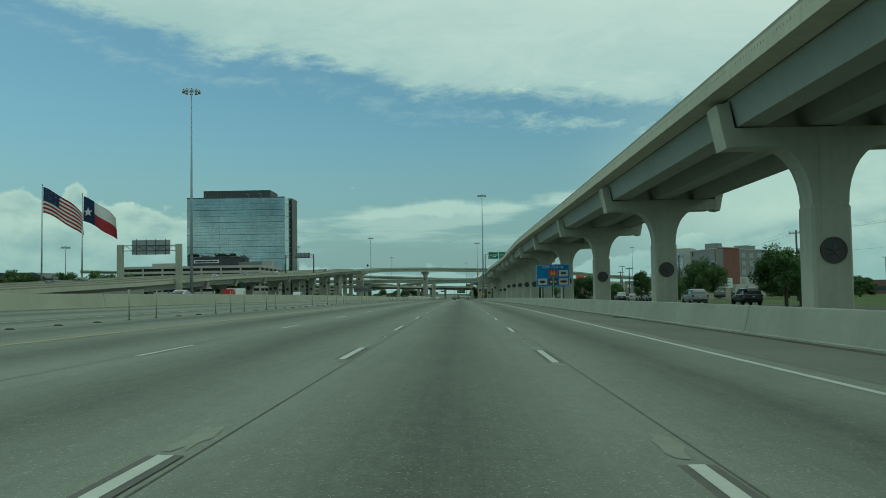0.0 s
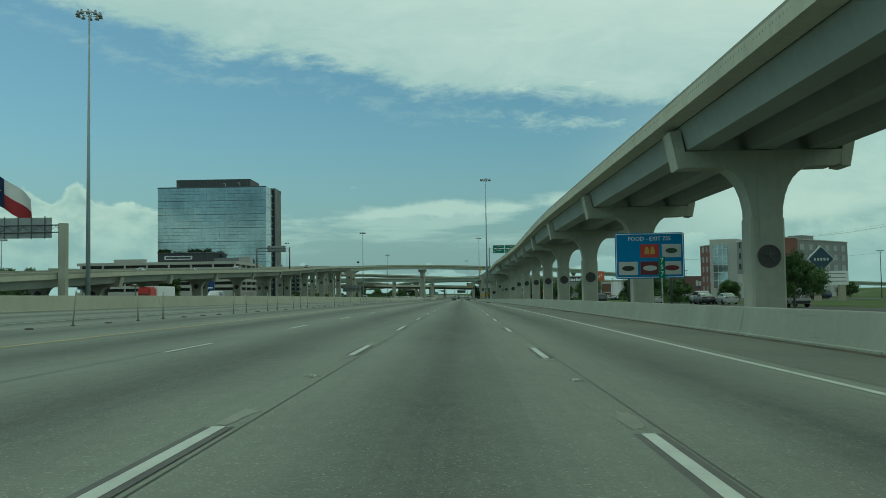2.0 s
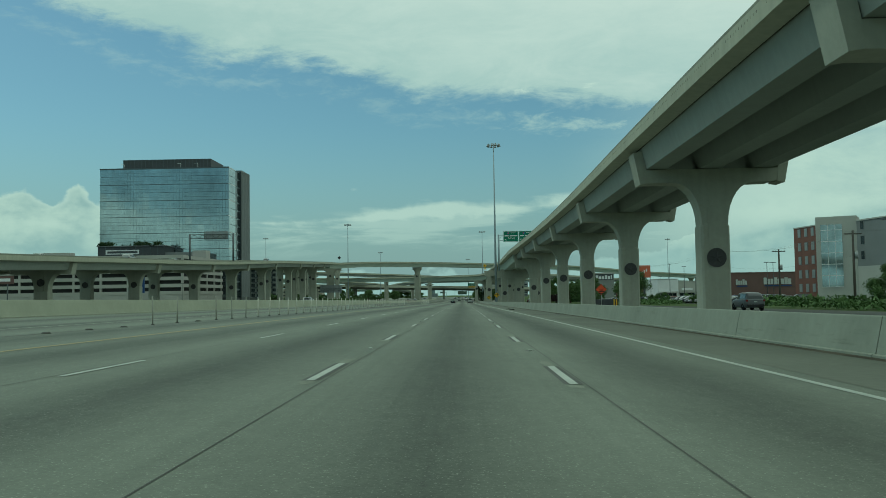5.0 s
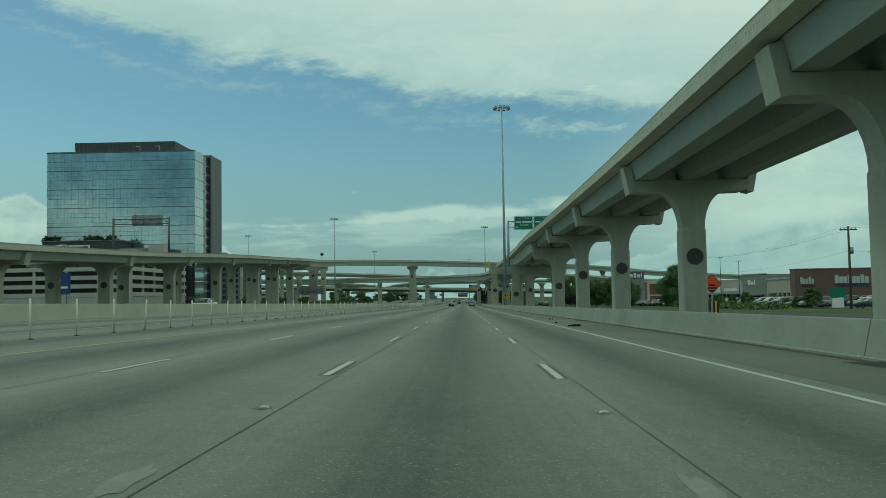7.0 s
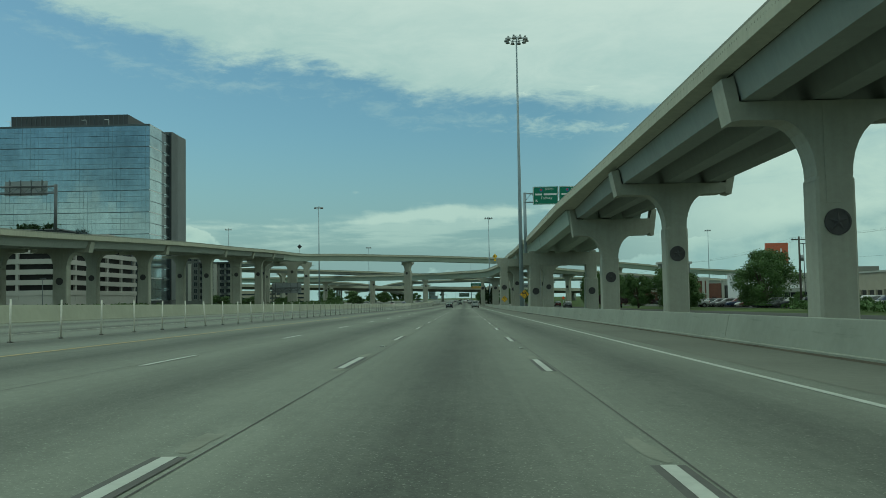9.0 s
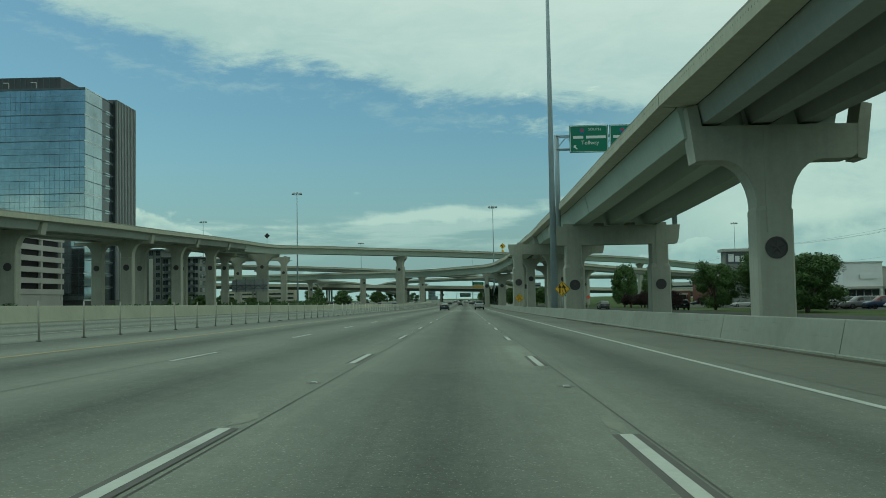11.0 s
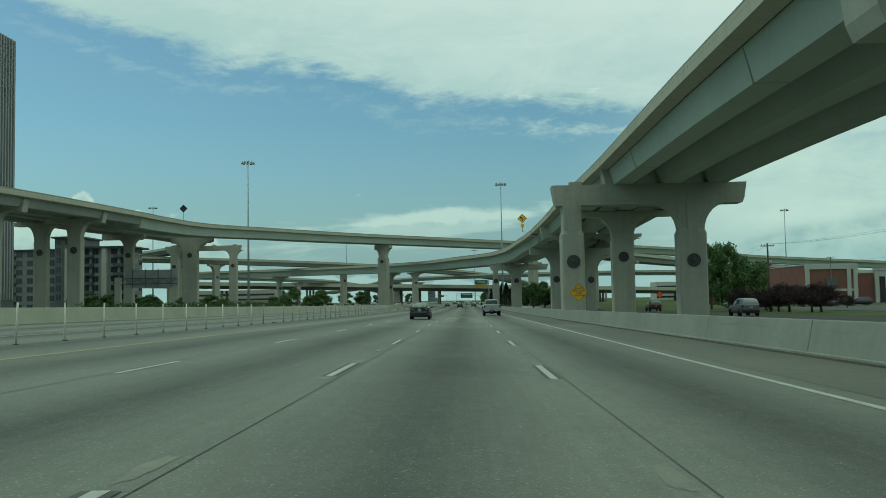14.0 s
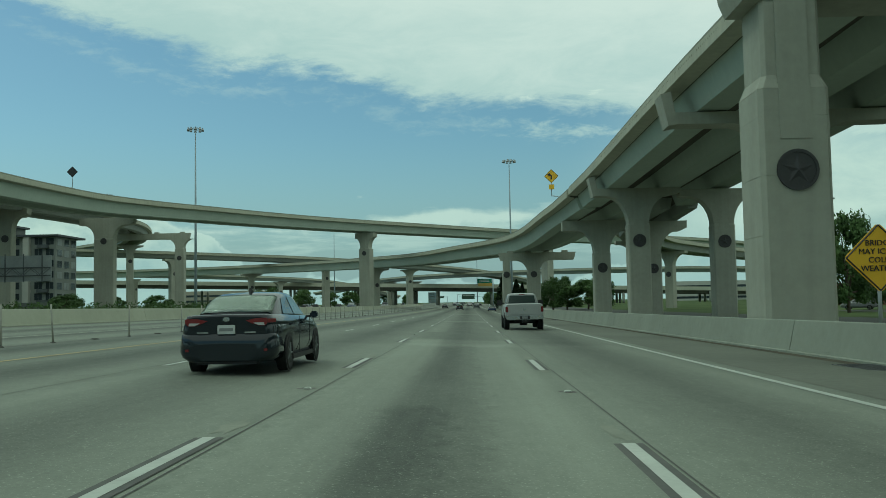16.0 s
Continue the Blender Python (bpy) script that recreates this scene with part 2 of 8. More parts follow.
SHOULDER = material("shoulder_concrete", (0.1471, 0.156, 0.1251), 0.9, var=0.3, scale=0.12, fine=5, bump=0.3, bump_scale=60, spec=0.3)
PAVING = material("old_paving", (0.2101, 0.215, 0.1815), 0.9, var=0.2, scale=0.08, fine=2, spec=0.3)
SCRAPED = material("scraped_concrete", (0.2149, 0.228, 0.1815), 0.85, var=0.25, scale=1.5, fine=16, spec=0.3)
STAIN = material("stained_concrete", (0.13, 0.125, 0.11), 0.8, var=0.35, scale=0.8, fine=12, spec=0.3)
POST_GREY = material("dusty_grey_plastic", (0.31, 0.31, 0.26), 0.7, var=0.25, scale=2, fine=12)
POST_WHITE = material("weathered_white_plastic", (0.62, 0.61, 0.53), 0.6, var=0.25, scale=2, fine=12)
CONCRETE_PALE = material("pale_barrier_concrete", (0.382, 0.395, 0.3056), 0.88, var=0.14, scale=0.3, fine=2.0, spec=0.3, scuff=0.5)
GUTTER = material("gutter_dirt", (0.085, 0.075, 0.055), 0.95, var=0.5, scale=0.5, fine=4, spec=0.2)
# darkened for staining and, in the colour itself, for the shade between girders
CONCRETE_SOFFIT = material("shaded_soffit", (0.1003, 0.1, 0.0764), 0.9, var=0.25, scale=0.2, fine=2.0, spec=0.2)
CONCRETE_COPING = material("weathered_coping", (0.2579, 0.265, 0.2149), 0.88, var=0.2, scale=0.3, fine=2.5, streaks=0.2, spec=0.3)
GIRDER_PALE = material("pale_girder_concrete", (0.4011, 0.455, 0.3868), 0.8, var=0.1, scale=0.15, fine=1.5, streaks=0.08, spec=0.3)
STAR = material("star_iron", (0.040, 0.040, 0.041), 0.55, var=0.3, scale=3, fine=20)
ASPHALT = material("asphalt", (0.06685, 0.07, 0.06207), 0.9, var=0.2, scale=0.1, fine=4, spec=0.3)


def road_material():
    """Grooved highway concrete: dark wheel tracks along the lanes, pale aggregate and stains."""
    m = bpy.data.materials.new("road_concrete")
    m.use_nodes = True
    nt = m.node_tree
    N, L = nt.nodes, nt.links
    b = N["Principled BSDF"]
    b.inputs["Roughness"].default_value = 0.82
    b.inputs["Specular IOR Level"].default_value = 0.35
    geo = N.new("ShaderNodeNewGeometry")
    sep = N.new("ShaderNodeSeparateXYZ")
    L.new(geo.outputs["Position"], sep.inputs[0])

    def mn(op, a, bb=None, c=None):
        n = N.new("ShaderNodeMath")
        n.operation = op
        for i, v in enumerate((a, bb, c)):
            if v is None:
                continue
            if isinstance(v, (int, float)):
                n.inputs[i].default_value = v
            else:
                L.new(v, n.inputs[i])
        return n.outputs[0]

    def nz(scale_vec, scale, detail, rough=0.5):
        mp = N.new("ShaderNodeMapping")
        mp.inputs["Scale"].default_value = scale_vec
        L.new(geo.outputs["Position"], mp.inputs["Vector"])
        n = N.new("ShaderNodeTexNoise")
        n.inputs["Scale"].default_value, n.inputs["Detail"].default_value, n.inputs["Roughness"].default_value = scale, detail, rough
        L.new(mp.outputs[0], n.inputs["Vector"])
        return n.outputs["Fac"]

    # oil-dark band down the middle of every lane
    ph = mn("MULTIPLY", mn("ADD", sep.outputs[0], 1.83), 2 * math.pi / 3.66)
    lane = mn("MULTIPLY_ADD", mn("COSINE", ph), 0.5, 0.5)            # 1 on the lines, 0 mid-lane
    lane = mn("POWER", lane, 0.7)
    long_ = nz((1.0, 0.03, 1.0), 1.2, 5.0, 0.6)
    patch = nz((0.25, 0.06, 1.0), 1.0, 4.0)
    grit = nz((1, 1, 1), 26.0, 4.0, 0.8)
    cell = nz((1, 0.6, 1), 5.0, 6.0, 0.75)
    blot = nz((0.6, 0.22, 1), 1.3, 4.0, 0.6)
    tyre = nz((9.0, 0.012, 1.0), 1.0, 3.0, 0.6)
    v = mn("MULTIPLY", lane, 0.60)
    v = mn("MULTIPLY_ADD", long_, 0.45, v)
    v = mn("MULTIPLY_ADD", patch, 0.45, v)
    v = mn("MULTIPLY_ADD", mn("SUBTRACT", grit, 0.5), 0.85, v)
    v = mn("MULTIPLY_ADD", mn("SUBTRACT", cell, 0.5), 0.55, v)
    v = mn("MULTIPLY_ADD", mn("SUBTRACT", blot, 0.5), 0.35, v)
    v = mn("MULTIPLY_ADD", mn("SUBTRACT", tyre, 0.5), 0.25, v)
    # pale worn aggregate
    speck = nz((1, 1, 1), 42.0, 2.0, 0.5)
    sp = N.new("ShaderNodeMapRange")
    L.new(speck, sp.inputs[0])
    sp.inputs[1].default_value, sp.inputs[2].default_value = 0.63, 0.70
    v = mn("MULTIPLY_ADD", sp.outputs[0], 1.0, v)
    # worn pale stretches and oily dark ones, with ragged edges: x0, x1, y0, y1, strength
    def smooth(val, a, b):
        n = N.new("ShaderNodeMapRange")
        n.interpolation_type = "SMOOTHSTEP"
        L.new(val, n.inputs[0])
        n.inputs[1].default_value, n.inputs[2].default_value = a, b
        return n.outputs[0]
    wx = mn("MULTIPLY_ADD", mn("SUBTRACT", cell, 0.5), 0.7, sep.outputs[0])
    wy = mn("MULTIPLY_ADD", mn("SUBTRACT", blot, 0.5), 5.0, sep.outputs[1])
    for x0, x1, y0, y1, k in ((-5.2, 5.2, 462.0, 502.0, 0.20), (-1.55, -0.45, 478.0, 506.0, 0.34), (0.6, 1.6, 478.0, 501.0, 0.30), (-0.55, 0.25, 479.0, 483.5, -0.24), (-1.6, 1.9, 500.0, 505.0, 0.30), (-0.35, 0.25, 488.0, 500.0, -0.15),
                              (-1.5, -0.6, 515.0, 540.0, 0.3), (-1.6, 1.95, 541.0, 547.0, 0.4), (-1.6, 1.95, 604.0, 613.0, 0.4), (-5.0, 1.6, 342.0, 352.0, 0.12), (-1.9, -1.3, 262.0, 276.0, 0.3), (-1.4, 1.5, 430.0, 436.0, -0.12), (1.45, 2.0, 344.0, 352.0, 0.45), (-5.3, -2.2, 270.0, 300.0, 0.12)):
        f = mn("MULTIPLY", mn("MULTIPLY", smooth(wx, x0 - 0.15, x0 + 0.2), smooth(wx, x1 + 0.15, x1 - 0.2)), mn("MULTIPLY", smooth(wy, y0 - 0.7, y0 + 0.9), smooth(wy, y1 + 0.7, y1 - 0.9)))
        v = mn("MULTIPLY_ADD", f, k, v)
    mr = N.new("ShaderNodeMapRange")
    L.new(v, mr.inputs[0])
    mr.inputs[1].default_value, mr.inputs[2].default_value = 0.34, 1.28
    mr.clamp = False
    mx = N.new("ShaderNodeMix")
    mx.data_type = "RGBA"
    mx.clamp_factor = False
    L.new(mn("MINIMUM", mn("MAXIMUM", mr.outputs[0], -0.15), 1.9), mx.inputs[0])
    mx.inputs[6].default_value = (0.0675, 0.0748, 0.060, 1)
    mx.inputs[7].default_value = (0.195, 0.2135, 0.1705, 1)
    L.new(mx.outputs[2], b.inputs["Base Color"])
    bp = N.new("ShaderNodeBump")
    bp.inputs["Strength"].default_value, bp.inputs["Distance"].default_value = 0.3, 0.006
    L.new(grit, bp.inputs["Height"])
    L.new(bp.outputs[0], b.inputs["Normal"])
    return m


ROAD = road_material()


# ---- mesh helpers ----
def part(name, bm, mat, parent=None, label="", loc=None):
    me = bpy.data.meshes.new(name)
    bm.normal_update()
    bm.to_mesh(me)
    bm.free()
    for mm in (mat if isinstance(mat, (list, tuple)) else [mat]):
        me.materials.append(mm)
    ob = new(name, me)
    if parent is not None:
        ob.parent = parent
    if loc is not None:
        ob.location = loc
    if label:
        ob["label"] = label
    return ob


def thing(name, label, category, loc=(0, 0, 0), rz=0.0, group="", kind=""):
    ob = new(name)
    ob.empty_display_size = 0.3
    ob.matrix_basis = pose(*loc, 0, 0, rz)
    return tagged(ob, label, category, group, kind)


def box(bm, x0, x1, y0, y1, z0, z1, mi=0):
    v = [bm.verts.new(p) for p in ((x0, y0, z0), (x1, y0, z0), (x1, y1, z0), (x0, y1, z0), (x0, y0, z1), (x1, y0, z1), (x1, y1, z1), (x0, y1, z1))]
    for f in ((0, 3, 2, 1), (4, 5, 6, 7), (0, 1, 5, 4), (1, 2, 6, 5), (2, 3, 7, 6), (3, 0, 4, 7)):
        bm.faces.new([v[i] for i in f]).material_index = mi
    return v


def prism(bm, outline, y0, y1, axis="y", mi=0):
    """An outline (a, z) pushed from y0 to y1 along y (or, for axis x, an outline (y, z) along x; for z an outline (x, y))."""
    def p(a, c, d):
        return (a, d, c) if axis == "y" else ((d, a, c) if axis == "x" else (a, c, d))
    f = [bm.verts.new(p(a, c, y0)) for a, c in outline]
    g = [bm.verts.new(p(a, c, y1)) for a, c in outline]
    n = len(outline)
    fs = [bm.faces.new(f), bm.faces.new(g[::-1])]
    for i in range(n):
        fs.append(bm.faces.new((f[(i + 1) % n], f[i], g[i], g[(i + 1) % n])))
    for q in fs:
        q.material_index = mi
    bmesh.ops.recalc_face_normals(bm, faces=fs)
    return fs


def disc(bm, c, r, y0, y1, n=24, axis="y"):
    a = [(r * math.cos(2 * math.pi * i / n), r * math.sin(2 * math.pi * i / n)) for i in range(n)]
    return prism(bm, [(c[0] + x, c[1] + z) for x, z in a], y0, y1, axis)


def tube(bm, p0, p1, r0, r1=None, n=10):
    p0, p1 = Vector(p0), Vector(p1)
    r1 = r0 if r1 is None else r1
    q = (p1 - p0).to_track_quat("Z", "Y")
    a = [bm.verts.new(p0 + q @ Vector((r0 * math.cos(2 * math.pi * i / n), r0 * math.sin(2 * math.pi * i / n), 0))) for i in range(n)]
    b = [bm.verts.new(p1 + q @ Vector((r1 * math.cos(2 * math.pi * i / n), r1 * math.sin(2 * math.pi * i / n), 0))) for i in range(n)]
    for i in range(n):
        bm.faces.new((a[i], a[(i + 1) % n], b[(i + 1) % n], b[i])).smooth = n > 6
    bm.faces.new(a[::-1])
    bm.faces.new(b)


def sweep(bm, path, section, close=True):
    """A section of (offset to the right, height) carried along path rows (x, y, z, right vector)."""
    rings = []
    for x, y, z, rx, ry in path:
        rings.append([bm.verts.new((x + rx * o, y + ry * o, z + h)) for o, h in section])
    n = len(section)
    fs = []
    for a, b in zip(rings, rings[1:]):
        for i in range(n if close else n - 1):
            fs.append(bm.faces.new((a[i], a[(i + 1) % n], b[(i + 1) % n], b[i])))
    if close:
        fs.append(bm.faces.new(rings[0][::-1]))
        fs.append(bm.faces.new(rings[-1]))
    bmesh.ops.recalc_face_normals(bm, faces=fs)
    return fs


def spline(knots, u):
    """Smooth interpolation of rows (u, a, b, ...) at u (cubic Hermite with finite differences)."""
    k = knots
    if u <= k[0][0]:
        return k[0][1:]
    if u >= k[-1][0]:
        return k[-1][1:]
    i = next(j for j in range(len(k) - 1) if k[j][0] <= u <= k[j + 1][0])
    h = k[i + 1][0] - k[i][0]
    t = (u - k[i][0]) / h

    def slope(j, c):
        a, b = max(0, j - 1), min(len(k) - 1, j + 1)
        return (k[b][c] - k[a][c]) / (k[b][0] - k[a][0])
    res = []
    for c in range(1, len(k[0])):
        p0, p1, m0, m1 = k[i][c], k[i + 1][c], slope(i, c) * h, slope(i + 1, c) * h
        res.append((2 * t ** 3 - 3 * t * t + 1) * p0 + (t ** 3 - 2 * t * t + t) * m0 + (-2 * t ** 3 + 3 * t * t) * p1 + (t ** 3 - t * t) * m1)
    return tuple(res)


def track(knots, step=4.0, u0=None, u1=None):
    """Rows (x, y, z, rx, ry) along knots (u, x, y, z)."""
    u0 = knots[0][0] if u0 is None else u0
    u1 = knots[-1][0] if u1 is None else u1
    n = max(1, round((u1 - u0) / step))
    rows = []
    for i in range(n + 1):
        u = u0 + (u1 - u0) * i / n
        x, y, z = spline(knots, u)[:3]
        a, b = spline(knots, max(knots[0][0], u - 0.5)), spline(knots, min(knots[-1][0], u + 0.5))
        d = Vector((b[0] - a[0], b[1] - a[1])).normalized()
        rows.append((x, y, z, d.y, -d.x))
    return rows


# ---- ground and road ----
def ground_sheet():
    bm = bmesh.new()
    xs = [-4000, -1200, -400, -130, -60, -24, 12, 26, 60, 130, 400, 1200, 4000]
    ys = [-600, -100] + [20 * i for i in range(0, 40)] + [900, 1200, 1800, 3000, 4800]
    g = [[bm.verts.new((x, y, ground_z(x, y) - 0.06)) for x in xs] for y in ys]
    for a, b in zip(g, g[1:]):
        for i in range(len(xs) - 1):
            bm.faces.new((a[i], a[i + 1], b[i + 1], b[i]))
    return tagged(part("ground", bm, GRASS), "flat green ground round the highway", "ground", kind="structure")


ground_sheet()


def strip(name, x0, x1, y0, y1, dz, mat, label, category, step=12.0):
    bm = bmesh.new()
    n = max(1, round((y1 - y0) / step))
    xs = [x0] + [x for x in (-24.0, 12.0) if x0 < x < x1] + [x1]
    prev = None
    for i in range(n + 1):
        y = y0 + (y1 - y0) * i / n
        r = [bm.verts.new((x, y, ground_z(x, y) + dz)) for x in xs]
        if prev:
            for k in range(len(xs) - 1):
                bm.faces.new((prev[k], prev[k + 1], r[k + 1], r[k]))
        prev = r
    return tagged(part(name, bm, mat), label, category, kind="structure")


LINE_L2, LINE_L1, LINE_R1, EDGE_R, EDGE_L = -5.35, -1.83, 1.83, 5.55, -8.85
BAR_R = 9.2
strip("road", -64.0, BAR_R + 0.3, -60.0, 1700.0, 0.0, ROAD, "worn grey concrete highway carriageway with dark lane centres", "road")
EDGE_PATH = [(-60, 5.38), (25, 5.38), (70, 5.47), (115, 5.5), (219, 5.36), (350, 5.3), (396, 5.3), (450, 5.42), (520, 5.5), (1200, 5.5)]
POST_PATH = [(-60, -12.1), (60, -12.15), (125, -12.35), (180, -11.85), (243, -11.6), (395, -11.55), (475, -11.75), (1200, -11.8)]
FAR_EDGE_PATH = [(-60, -14.65), (60, -14.75), (125, -14.9), (190, -14.4), (243, -14.15), (393, -14.5), (483, -15.05), (1200, -15.1)]
BAR_L_PATH = [(-60, -22.0), (60, -22.0), (125, -22.1), (190, -21.2), (260, -20.5), (330, -21.1), (414, -21.9), (500, -22.0), (1200, -22.0)]


def path_strip(name, path, o0, o1, y1, dz, mat, label, category):
    """A narrow line on the road that follows a path of (y, x)."""
    bm = bmesh.new()
    prev = None
    for k in range(int((y1 + 60) / 12) + 1):
        y = -60 + 12 * k
        x = spline(path, y)[0]
        row = [bm.verts.new((x + o, y, ground_z(x + o, y) + dz)) for o in (o0, o1)]
        if prev:
            bm.faces.new((prev[0], prev[1], row[1], row[0]))
        prev = row
    return tagged(part(name, bm, mat), label, category, kind="structure")


path_strip("edge_line", EDGE_PATH, -0.075, 0.075, 1200, 0.006, WHITE_LINE, "solid white edge line on the concrete", "road marking")
path_strip("edge_line", FAR_EDGE_PATH, -0.07, 0.07, 1200, 0.006, FADED_LINE, "faded white edge line of the managed lane", "road marking")
strip("yellow_line", EDGE_L - 0.07, EDGE_L + 0.07, -60, 1200, 0.006, YELLOW_LINE, "faded yellow edge line on the concrete", "road marking")
strip("shoulder", EDGE_R + 0.35, BAR_R, -60, 900, 0.004, SHOULDER, "brownish dusty concrete shoulder beside the barrier", "road", 12.0)
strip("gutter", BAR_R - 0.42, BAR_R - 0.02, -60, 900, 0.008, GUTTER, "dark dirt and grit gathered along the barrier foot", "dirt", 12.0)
strip("frontage_road", 24.5, 34.0, -60, 1400, -0.01, ASPHALT, "grey asphalt frontage road under the viaduct", "road")
strip("parking_lot", 50.0, 84.0, 215, 600, -0.012, ASPHALT, "grey asphalt parking lot", "parking")
strip("verge_paving", BAR_R + 0.3, 24.5, -60, 1400, -0.02, PAVING, "bare concrete ground beneath the viaduct", "pavement")
strip("frontage_road", -110.0, -64.0, -60, 1400, -0.02, PAVING, "concrete frontage road beside the ramps", "road")

chips = random.Random(4)


def ragged(bm, x, y, rx, ry, mi):
    """A thin patch on the road with a broken outline."""
    v = []
    for k in range(14):
        a, f = 2 * math.pi * k / 14, chips.uniform(0.55, 1.1)
        px, py = x + rx * f * math.cos(a), y + ry * f * math.sin(a)
        v.append(bm.verts.new((px, py, ground_z(px, py) + 0.004)))
    bm.faces.new(v).material_index = mi


DASH0, PERIOD, DASH_LEN = 2.895, 12.192, 3.25
for k in range(-2, 75):
    y = DASH0 + PERIOD * k
    for x in (LINE_L2, LINE_L1, LINE_R1):
        bm = bmesh.new()
        z0, z1 = ground_z(x, y), ground_z(x, y + DASH_LEN)
        for a, b, e, h, mi in ((-0.06, 0.06, 0.0, 0.007, 0), (-0.13, 0.13, 0.0, 0.004, 1)):
            if x == LINE_L2 and mi:
                continue
            v = [bm.verts.new(p) for p in ((x + a, y - e, z0 + h), (x + b, y - e, z0 + h), (x + b, y + DASH_LEN + e, z1 + h), (x + a, y + DASH_LEN + e, z1 + h))]
            bm.faces.new(v).material_index = mi
        if x != LINE_L2:
            # pale scraped patch where an older stripe was ground away
            for yc, ry, w in ((y - 0.3, 0.25, 0.15), (y + DASH_LEN + 0.75, 0.68, 0.12)):
                ragged(bm, x, yc, w, ry, 2)
        tagged(part("lane_dash", bm, [WHITE_LINE, BLACK_LINE, SCRAPED]), "white lane dash with a black border on concrete", "road marking", "lane dashes", kind="structure")
        if x != LINE_L2 and k % 2 == 1:
            ym = y + 0.652 * PERIOD
            bm = bmesh.new()
            ragged(bm, x, ym, 0.15, 0.16, 1)
            prism(bm, [(x - 0.06, ground_z(x, ym)), (x + 0.06, ground_z(x, ym)), (x + 0.035, ground_z(x, ym) + 0.022), (x - 0.035, ground_z(x, ym) + 0.022)], ym - 0.05, ym + 0.05, mi=0)
            tagged(part("road_marker", bm, [WHITE_LINE, STAIN]), "raised reflective pavement marker on a dark patch", "road marker", "road markers")

for x in (LINE_L1 + 0.19, LINE_R1 + 0.17, LINE_L2 - 0.12, EDGE_L + 0.3):
    strip("pavement_joint", x - 0.008, x + 0.008, -60, 900, 0.005, JOINT, "dark sealed joint between concrete lanes", "joint")
path_strip("pavement_joint", POST_PATH, -0.05, 0.04, 900, 0.005, JOINT, "dark dirty joint along the post line", "joint")


def barrier(name, path, side, y0, y1, h, label, mat, piece=30.0):
    """A concrete barrier, cast in lengths with dark joints, with a sloped toe towards the road; side is -1 where the road lies to its right."""
    root = tagged(new(name), label, "barrier", kind="structure")
    s = side
    sec = [(s * 0.0, -0.1), (0.0, 0.055), (s * 0.03, 0.07), (s * 0.09, 0.075), (s * 0.27, h - 0.02), (s * 0.29, h), (s * 0.45, h), (s * 0.47, h - 0.02), (s * 0.62, 0.0), (s * 0.62, -0.1)]
    core = [(s * 0.04, -0.1), (s * 0.13, 0.08), (s * 0.30, h - 0.03), (s * 0.44, h - 0.03), (s * 0.58, -0.1)]
    y = y0
    i = 0
    while y < y1:
        e = y + piece * (1.0, 0.33, 1.0, 0.67)[i % 4]
        i += 1
        n = max(2, round((e - y) / 10))
        rows = []
        for j in range(n + 1):
            yy = y + 0.02 + (e - y - 0.04) * j / n
            x = spline(path, yy)[0]
            rows.append((x, yy, ground_z(x, yy), 1.0, 0.0))
        bm = bmesh.new()
        sweep(bm, rows, sec)
        part("barrier_length", bm, mat, root)
        y = e
    bm = bmesh.new()
    sweep(bm, [(spline(path, yy)[0], yy, ground_z(spline(path, yy)[0], yy), 1.0, 0.0) for yy in np.arange(y0, y1 + 1, 10.0)], core)
    part("barrier_core", bm, JOINT, root)
    return root


barrier("barrier_right", [(-60, BAR_R), (1200, BAR_R)], 1, -41.4, 900, 0.9, "weathered pale concrete traffic barrier with dark joints", CONCRETE_BARRIER)
barrier("barrier_left", BAR_L_PATH, -1, -35, 900, 0.86, "pale concrete median barrier beyond the managed lane", CONCRETE_PALE)

# flexible lane-divider posts
def divider_post(x, y, h, lean):
    p = thing("lane_post", "weathered flexible lane-divider post on a dark foot", "bollard", (x, y, ground_z(x, y)), 0, "lane-divider posts")
    bm = bmesh.new()
    tube(bm, (0, 0, 0.02), (lean * h, 0, h), 0.029, 0.027, 8)
    part("post", bm, POST_WHITE if 200 < y < 330 or 402 < y < 466 else POST_GREY, p)
    bm = bmesh.new()
    tube(bm, (0, 0, 0), (0, 0, 0.035), 0.085, 0.06, 10)
    part("foot", bm, BLACK_LINE, p)
    return p


rnd = random.Random(5)
y = -8.0
while y < 700:
    y += 2.9
    x = spline(POST_PATH, y)[0]
    if rnd.random() < (0.75 if y < 62 else 0.5 if y < 190 else 0.08):
        bm = bmesh.new()
        tube(bm, (0, 0, 0), (0, 0, 0.05), 0.15, 0.09, 8)
        tagged(part("post_stub", bm, BLACK_LINE, loc=(x, y, ground_z(x, y))), "dark stub of a missing lane-divider post", "bollard", "post stubs")
    else:
        divider_post(x, y, 1.14, 0.2 * (rnd.random() - 0.5) if rnd.random() < 0.3 else 0.04 * (rnd.random() - 0.5))


